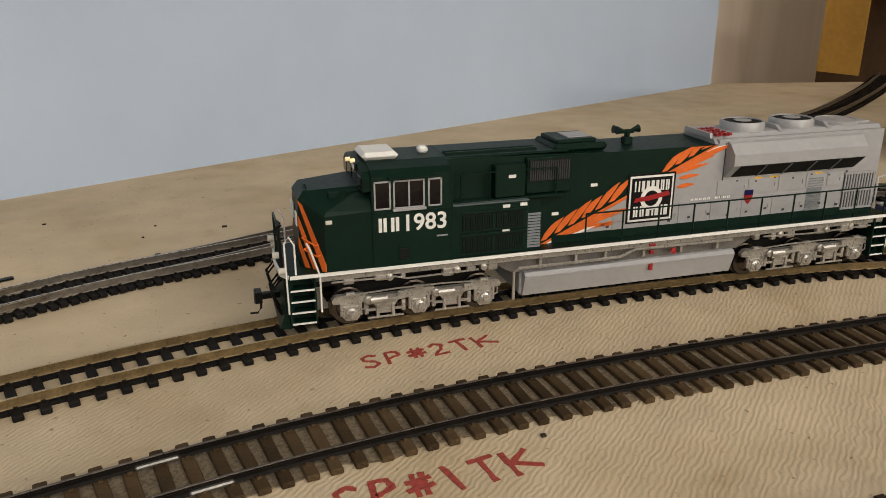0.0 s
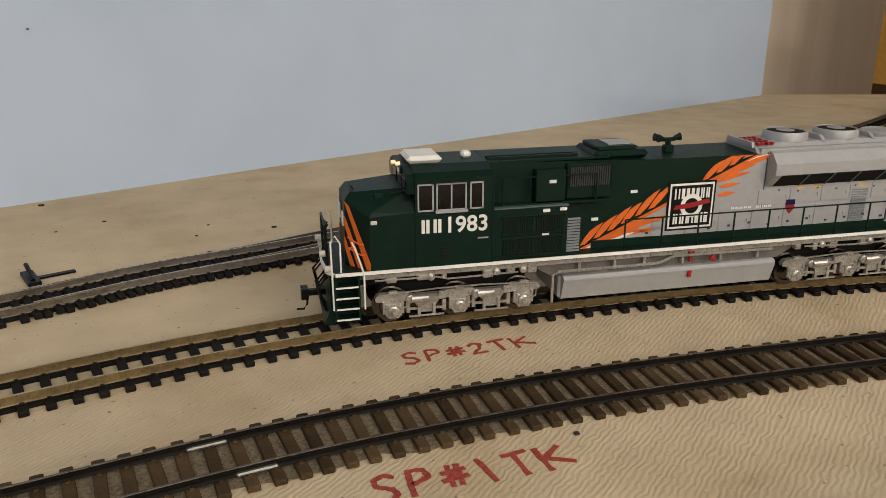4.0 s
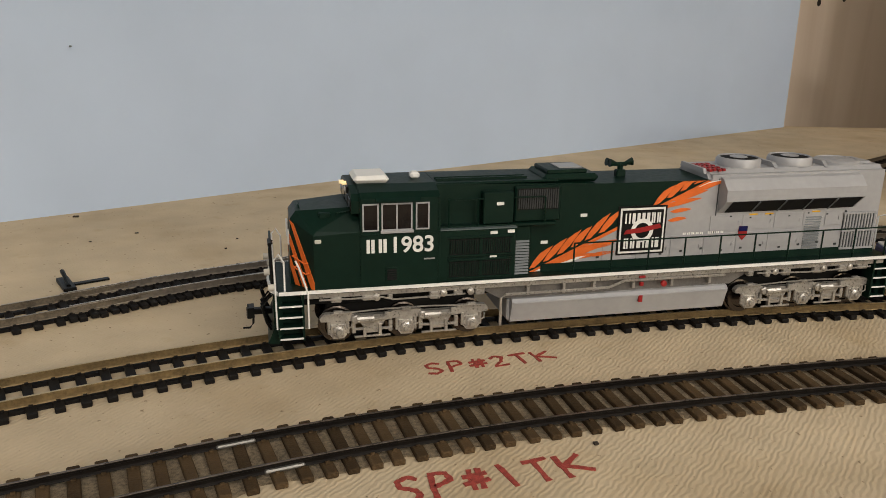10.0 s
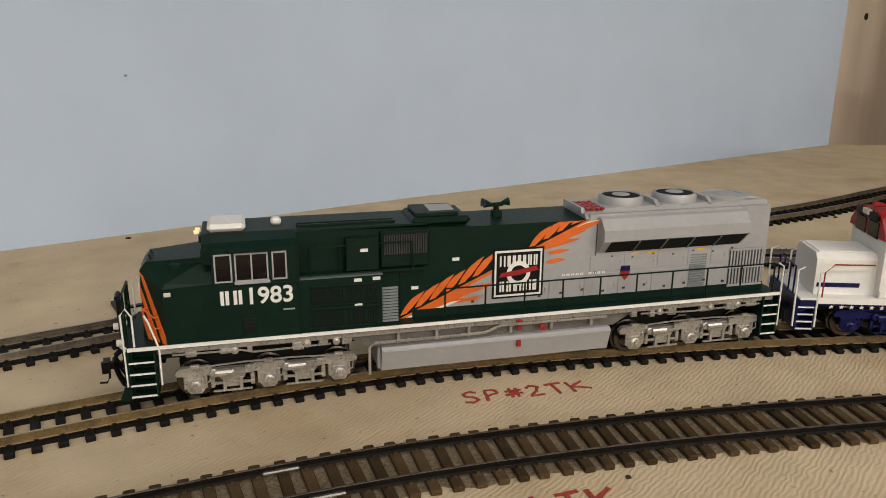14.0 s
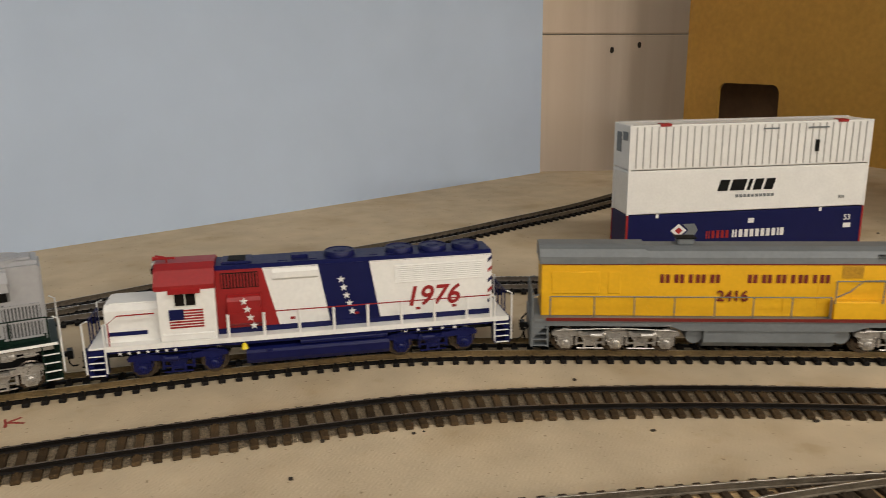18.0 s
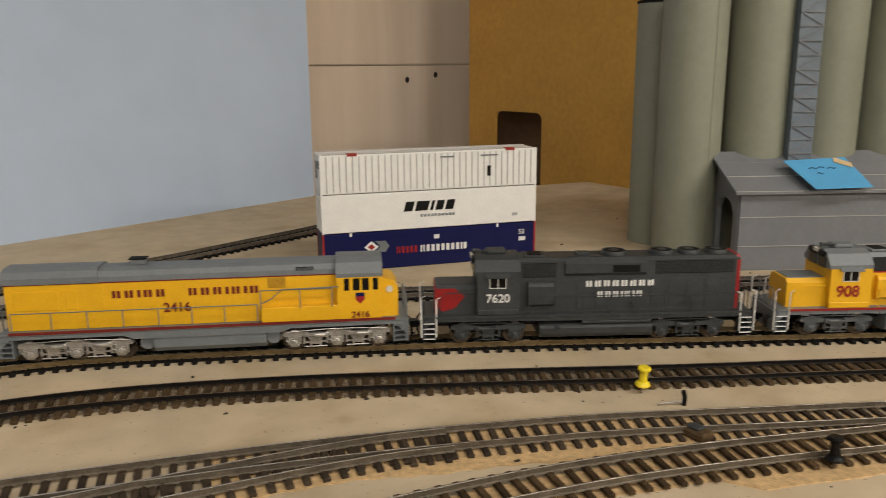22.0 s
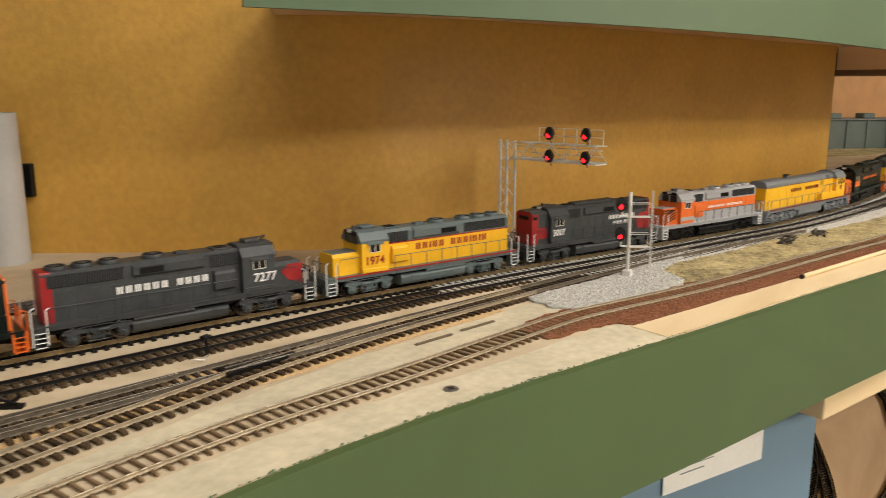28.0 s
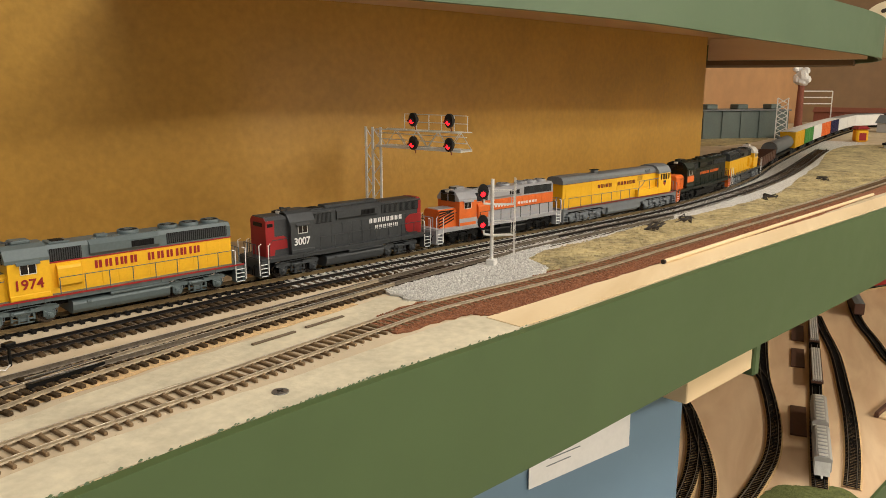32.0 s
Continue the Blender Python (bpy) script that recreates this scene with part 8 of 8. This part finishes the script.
LOW = {"A": [(2.6, -0.685), (2.264, -0.692), (2.115, -0.697), (1.968, -0.706), (1.886, -0.716), (1.773, -0.725), (1.674, -0.723), (1.60, -0.711), (1.532, -0.695), (1.42, -0.655)], "A2": [(2.3, -0.59), (2.165, -0.643), (2.058, -0.680), (1.968, -0.706)], "B": [(1.98, -0.53), (1.856, -0.579), (1.787, -0.604), (1.693, -0.629), (1.621, -0.645), (1.561, -0.654), (1.47, -0.657)], "B2": [(1.787, -0.604), (1.69, -0.622), (1.614, -0.629), (1.55, -0.629), (1.46, -0.62)],
       "C": [(2.42, -0.795), (2.31, -0.805), (2.165, -0.82), (1.984, -0.826), (1.86, -0.828), (1.716, -0.824), (1.625, -0.817)], "H": [(2.85, -1.02), (2.72, -0.903), (2.62, -0.84), (2.484, -0.795), (2.2, -0.786), (2.085, -0.785), (1.914, -0.783), (1.776, -0.781), (1.608, -0.781)], "D": [(2.75, -0.87), (2.424, -0.875), (2.286, -0.893), (2.167, -0.908), (2.12, -0.92)]}
for k, ln in LOW.items():
    ln = [low(*q) for q in ln]
    p = Line(ln)
    vs = []
    ss = np.linspace(p.s[0], p.s[-1], 40)
    for s in ss:
        x, y, a = p.at(s)
        for o in (-0.019, -0.015, 0.015, 0.019):
            vs.append((x - o * math.sin(a), y + o * math.cos(a), ZL + (0.0005 if abs(o) > 0.016 else 0.004)))
    fs = [(4 * i + j, 4 * i + j + 1, 4 * i + j + 5, 4 * i + j + 4) for i in range(39) for j in range(3)]
    tagged(part("roadbed", Mesh().add(vs, fs), M_CORK), "cork roadbed on the lower deck", kind="structure")
    track("model_track", "black model track on the lower deck", ln, M_TIE_BLACK, M_RAIL_DULL, 0.0076, (1.9, 2.7), ZL + 0.004, 0.05)
random.seed(14)
TURF = [low(*q) for q in [(1.60, -0.735), (1.612, -0.775), (1.622, -0.80), (1.60, -0.826), (1.45, -0.84), (1.45, -0.72), (1.56, -0.715)]]
tu = sheet("lower_turf", blob(TURF, 0.003, 31), ZL, ZL + 0.003, M_GREENTURF, "green turf patch on the lower deck")
grains("turf_clumps", "clumps of green turf on the lower deck", TURF, 4500, 0.0008, 0.002, M_GREENTURF, ZL + 0.002, 32)


def low_hopper(x0, x1, y):
    c = thing("covered_hopper", "light grey covered hopper car with roof hatches on the lower deck", "model freight car", m=pose((x0 + x1) / 2, y, ZL + 0.009))
    h = abs(x1 - x0) / 2 * 1000
    part("body", Mesh(0.001).prism([(-13, 12), (-17, 20), (-17, 44), (-12, 48), (12, 48), (17, 44), (17, 20), (13, 12)], -h + 8, h - 8, "x"), PVC, c)
    part("end_sheet", Mesh(0.001).prism([(-h, 11), (-h + 10, 44), (h - 10, 44), (h, 11)], -14.5, 14.5, "y"), ALU, c)
    part("roof_walk", Mesh(0.001).box(-h + 10, h - 10, -4, 4, 48, 49.2, 0.2), SILVER, c)
    for i in range(9):
        x = -h + 16 + (2 * h - 32) * i / 8
        part("roof_hatch", Mesh(0.001).box(x - 5, x + 5, -9, 9, 48.6, 50.4, 0.6), ALU, c)
    for cx in (-h + 20, h - 20):
        part("truck", Mesh(0.001).box(cx - 12, cx + 12, -12, 12, 0, 9, 1.2), BLACK, c)
    part("coupler", Mesh(0.001).box(-h - 8, -h + 2, -2, 2, 8, 11, 0.5), WHITE, c)


for hx in (1.622, 1.741):
    low_hopper(low(hx, 0)[0], low(hx + 0.112, 0)[0], low(0, -0.7825)[1])
for x0, x1 in ((2.79, 3.08), (3.16, 3.46)):
    c = thing("pipe_flat_car", "brown flat car loaded with pale pipes", "model freight car", "flat cars on the lower deck", m=pose((x0 + x1) / 2, low(0, -0.785)[1], ZL + 0.009))
    h = (x1 - x0) * 500
    part("deck", Mesh(0.001).box(-h, h, -15, 15, 9, 14, 0.5), BROWN, c)
    for y in (-9, -3, 3, 9):
        part("pipe", Mesh(0.001).tube([(-h + 6, y, 17), (h - 6, y, 17)], 2.8, 8), ALU, c, "", True)
    for tx in (-h + 19, h - 19):
        part("truck", Mesh(0.001).box(tx - 11, tx + 11, -12, 12, 0, 9, 1), BLACK, c)
for i, (x, yy, a, col) in enumerate(((2.50, -0.874, 4, BROWN), (2.77, -0.945, -42, RED))):
    c = thing("low_boxcar", "brown and grey model boxcar on the lower deck" if i == 0 else "dull red model boxcar on the lower deck", "model freight car", "cars on the lower deck", m=pose(*low(x, yy), ZL + 0.004, 0, 0, a))
    part("body", Mesh(0.001).box(-80, 80, -16, 16, 8, 46, 1), col, c)
    part("roof", Mesh(0.001).prism([(-16.4, 46), (0, 49), (16.4, 46)], -81, 81, "x"), GREY, c)
    part("truck", Mesh(0.001).box(-66, -40, -12, 12, 0, 8, 1).box(40, 66, -12, 12, 0, 8, 1), BLACK, c)
for i, x in enumerate((1.82, 2.12, 2.28, 2.41)):
    c = thing("wood_block", "brown wooden block between the lower tracks", "wood block", "brown blocks", m=pose(*low(x, -0.757), ZL))
    part("block", Mesh().box(-0.09 if i == 0 else -0.085, 0.09 if i == 0 else 0.085, -0.018, 0.018, 0, 0.004, 0.0006), BROWN, c)
st = thing("plywood_ledge", "raised plywood ledge with a dark edge", "ledge", m=pose(*low(1.962, -0.889), ZL, 0, 0, -22))
part("ledge_board", Mesh().box(-0.135, 0.60, -0.12, -0.018, 0, 0.006, 0.001), M_CREAM, st)
part("ledge_edge", Mesh().box(-0.135, 0.60, -0.0178, -0.008, 0, 0.014, 0.001), BROWN, st)
br = thing("deck_bracket", "pine bracket with a green end under the fascia", "bracket", m=pose(1.39, -0.667, 0, 0, 0, -22))
part("bracket_block", Mesh().box(-0.10, 0.030, -0.002, 0.060, -0.124, -0.0225, 0.001), M_CREAM, br)
part("bracket_end", Mesh().box(0.0305, 0.043, -0.005, 0.060, -0.132, -0.0975, 0.002), M_FASCIA, br)

# ---------------------------------------------------------------- the train
big_loco()
UPNAME = (1, 1, 0.5, 1, 1, 0, 1, 1, 1, 0.5, 1, 0.5, 1)
SPNAME1, SPNAME2 = (1, 1, 1, 1, 1, 1, 1, 1), (1, 1, 1, 0.5, 1, 0.5, 1)
L2, _ = gp(dict(label="red, white and blue bicentennial four-axle model diesel with stars", u=(0.206, 0.4195), frame=NAVY, deck=WHITE, sill=WHITE, deep_sill=True, hood=WHITE, roof=NAVY, cab=WHITE, cab_roof=RED, nose=WHITE, nose_top=WHITE, truck=NAVY, tank=NAVY,
                pilot=NAVY, grab=WHITE, rail=WHITE, post=0.72, rail_top=RED, horn=RED, duct=RED, fan=NAVY, ink=RED, number="1976", shear=0.22, number_at=(60, 25.5, 13.6),
                segments=[(RED, -41, -41, -19.5, -12.5), (WHITE, -19.5, -12.5, 6, 11), (NAVY, 6, 11, 30, 35), (WHITE, 30, 35, 90, 90)]))
for i, (x, z) in enumerate(((-28.5, 34.5), (-27.2, 30.6), (-26, 26.6), (-24.6, 22.6))):
    m = Mesh(0.001)
    star(m, x, z, 1.9, -14.3, -13.9)
    part("star", m, WHITE, L2, "white star")
for i, (x, z) in enumerate(((16.5, 41), (17.6, 37), (18.8, 33), (20, 29), (21.2, 25))):
    m = Mesh(0.001)
    star(m, x, z, 1.9, -11.0, -10.5)
    part("star", m, WHITE, L2, "white star")
m = Mesh(0.001)
for i in range(7):
    m.box(-61.5, -46.5, -15.9, -15.55, 24.6 + 1.3 * i, 25.3 + 1.3 * i)
part("flag_stripes", m, RED, L2, "red flag stripes")
part("flag_canton", Mesh(0.001).box(-61.5, -55, -16.0, -15.55, 28.6, 33.4), NAVY, L2, "blue flag corner")
m = Mesh(0.001)
for x in list(range(-84, -56, 4)) + list(range(46, 76, 6)):
    star(m, x, 14.7, 1.0, -16.3, -15.7)
part("sill_stars", m, WHITE, L2, "row of small white stars")
part("lower_band", Mesh(0.001).box(-41, 90, -10.95, -10.5, 18.5, 21.0), NAVY, L2)
grille(L2, -38.5, -21.5, 40.2, 47.6, -10.6, -1, 12, SOOT, RED, "air_intake")
for k in range(5):
    part("end_stripe", Mesh(0.001).prism([(88.0, 24.0 + 5.2 * k), (88.0, 25.6 + 5.2 * k), (90.1, 27.4 + 5.2 * k), (90.1, 25.8 + 5.2 * k)], -11.0, -10.5, "y"), RED if k % 2 else NAVY, L2, "slanted end stripe")
part("nose_band", Mesh(0.001).box(-89.0, -72.0, -11.5, -11.1, 21.6, 23.4), NAVY, L2)
part("bell", Mesh(0.001).lathe(-29.5, -15.8, [(0.4, 15.4), (1.0, 15.0), (1.3, 13.2), (1.8, 12.4)], 12), PINYEL, L2, "tiny brass bell", True)
m = Mesh(0.001)
for x in (-8, 22, 52, 70):
    m.box(x, x + 2.2, -10.9, -10.5, 23.2, 24.4)
part("side_labels", m, RED, L2)
u_boat("yellow and grey six-axle model diesel running cab last", (0.4195, 0.654))
gp(dict(label="dark grey four-axle model diesel with a red nose", u=(0.654, 0.861), frame=DGREY, hood=DGREY, nose=DGREY, wedge=RED, rear_cap=RED, cap_from=88.5, truck=DGREY, tank=DGREY, grab=WHITE, rail=DGREY, ink=WHITE, number="7620", number_at=(-54, 26.4, 7.0),
        lettering=[(SPNAME1, -2, 40, 33.4, 37.0), (SPNAME2, 5, 33, 27.0, 30.4)], fan=DGREY))
gp(dict(label="yellow and grey four-axle model diesel with red lettering", u=(0.861, 1.073), frame=GREY, deck=GREY, sill=RED, hood=YELLOW, roof=GREY, cab=YELLOW, cab_roof=GREY, nose=YELLOW, nose_top=GREY, truck=TRUCKGREY, tank=GREY, grab=ALU, rail=YELLOW, belt=RED,
        ink=RED, number="908", number_at=(-55, 25.6, 9.6), lettering=[(UPNAME, -14, 68, 31.4, 36.6)], white_fan=True, pilot=GREY, tread=WHITE))
gp(dict(label="black-green four-axle model diesel with an orange nose", u=(1.073, 1.272), frame=BLACKGREEN, hood=BLACKGREEN, nose=ORANGE, truck=BLACK, tank=BLACK, grab=ORANGE, rail=BLACKGREEN, pilot=ORANGE, endrail=ORANGE, tread=ORANGE, cab_panel=ORANGE, ink=BLACK, ink2=ORANGE, rear_cap=ORANGE, cap_from=89,
        number="3510", number_at=(-53.5, 26.8, 7.4), lettering=[((1, 1, 1, 1, 1, 1, 1, 0, 1, 1, 1, 0.5, 1, 0.5, 1), -10, 66, 30.8, 35.4)], fan=BLACKGREEN))
gp(dict(label="dark grey four-axle model diesel with red ends running cab last", u=(1.272, 1.473), turned=True, frame=DGREY, hood=DGREY, nose=DGREY, wedge=RED, rear_cap=RED, cap_from=84, truck=DGREY, tank=DGREY, grab=WHITE, rail=DGREY, ink=WHITE, number="7277", number_at=(-58, 25.4, 9.0),
        lettering=[((1, 1, 1, 1, 1, 1, 0, 1, 1, 1, 1), 46, -18, 30.6, 35.4)], fan=DGREY))
gp(dict(label="bright yellow and blue-grey four-axle model diesel with red lettering", u=(1.473, 1.686), frame=GREYTEAL, deck=GREYTEAL, sill=RED, hood=YELLOW, roof=GREYTEAL, cab=YELLOW, cab_roof=GREYTEAL, nose=YELLOW, nose_top=GREYTEAL, truck=GREYTEAL, tank=GREYTEAL, grab=WHITE, rail=GREYTEAL, belt=RED,
        ink=RED, number="1974", number_at=(-54.5, 25.2, 9.2), lettering=[(UPNAME, -12, 66, 31.0, 36.4)], tread=WHITE))
gp(dict(label="dark grey high-nose four-axle model diesel with red ends", u=(1.686, 1.874), frame=DGREY, hood=DGREY, nose=DGREY, wedge=RED, high_nose=True, rear_cap=RED, cap_from=86, truck=DGREY, tank=DGREY, grab=WHITE, rail=DGREY, ink=WHITE, number="3007", number_at=(-55, 25.6, 8.4),
        lettering=[(SPNAME1, 24, 66, 33.4, 37.4), (SPNAME2, 31, 61, 27.6, 31.0)], fan=DGREY))
gp(dict(label="orange and silver four-axle model diesel with a striped nose", u=(1.874, 2.060), lower_band=SILVER, frame=SILVER, hood=ORANGE, roof=SILVER, cab=ORANGE, cab_roof=SILVER, nose=ORANGE, nose_top=SILVER, hatched=True, truck=BLACK, tank=BLACK, grab=WHITE, rail=DGREY, sill=SILVER, ink=WHITE,
        lettering=[((1, 1, 1, 1, 1, 1, 1, 0, 1, 1, 1, 1, 1, 1, 1), -8, 62, 31.0, 33.6)]))
u_boat("faded yellow and grey six-axle model diesel running cab last", (2.060, 2.284), True)
gp(dict(label="black-green four-axle model diesel with an orange front", u=(2.284, 2.483), frame=BLACKGREEN, hood=BLACKGREEN, nose=ORANGE, truck=BLACK, tank=BLACK, grab=ORANGE, rail=BLACKGREEN, pilot=ORANGE, endrail=ORANGE, cab_panel=ORANGE, ink=BLACK, ink2=ORANGE,
        lettering=[((1, 1, 1, 1, 1, 1, 1, 0, 1, 1, 1, 1, 1, 1, 1), -8, 62, 31.0, 34.6)]))
gp(dict(label="yellow and dark grey four-axle model diesel running cab last", u=(2.483, 2.690), turned=True, frame=DGREY, hood=YELLOW, roof=DGREY, cab=YELLOW, cab_roof=WHITE, nose=YELLOW, truck=GREY, tank=DGREY, grab=WHITE, rail=YELLOW, ink=RED))
for kind, label, n, col, top in (("gondola", "dark brown model gondola car", 0.21, BROWN, None), ("tank_car", "grey model tank car with a black end", 0.25, GREY, None), ("boxcar", "yellow model boxcar with a white roof", 0.15, YELLOW, WHITE), ("boxcar", "green model boxcar with a white roof", 0.15, LIMEGREEN, WHITE),
                                 ("boxcar", "plain white model boxcar", 0.15, WHITE, WHITE), ("boxcar", "bright orange model boxcar", 0.17, ORANGE, WHITE), ("boxcar", "navy blue model boxcar", 0.15, NAVY, WHITE), ("boxcar", "white ribbed model boxcar", 0.17, WHITE, SILVER), ("boxcar", "white ribbed model boxcar", 0.17, WHITE, SILVER)):
    u0 = TRAIN[-1][2]
    rail_car(kind, label, (u0, u0 + n), col, top)

# seconds and metres that the train has rolled back along its track
ROLL = [(0, 0), (7.2, 0), (7.5, 0.0011), (8, 0.006), (8.5, 0.0122), (9, 0.0184), (9.5, 0.0242), (10, 0.0295), (10.5, 0.035), (11, 0.0407), (11.5, 0.0478), (12, 0.0568), (12.5, 0.0667), (13, 0.0763), (13.5, 0.0856), (15.5, 0.1208), (16, 0.1300), (16.5, 0.1385),
        (17, 0.1472), (17.5, 0.156), (18, 0.1650), (18.5, 0.1755), (19, 0.1865), (19.5, 0.198), (20, 0.2092), (20.5, 0.2202), (21, 0.2310), (21.5, 0.2427), (22, 0.2527), (22.5, 0.2622), (23, 0.2722), (23.5, 0.2852), (24, 0.2972), (24.5, 0.3088), (25, 0.3212),
        (25.5, 0.3325), (26, 0.343), (26.5, 0.357), (27.5, 0.3875), (28.5, 0.4200), (29, 0.4365), (29.5, 0.4510), (30, 0.4670), (30.5, 0.4840), (31, 0.5000), (31.5, 0.5168), (32, 0.5345)]


def motions():
    for ob, u0, u1, half, turned, centre in TRAIN:
        mid = (u0 + u1) / 2 if centre is None else centre
        rows = []
        for t, s in ROLL:
            xa, ya, _ = MAIN.at(mid - s - half)
            xb, yb, _ = MAIN.at(mid - s + half)
            a = math.degrees(math.atan2(yb - ya, xb - xa))
            rows.append((t, pose((xa + xb) / 2, (ya + yb) / 2, RAIL_TOP, 0, 0, a + (180 if turned else 0))))
        walk(ob, rows)


motions()
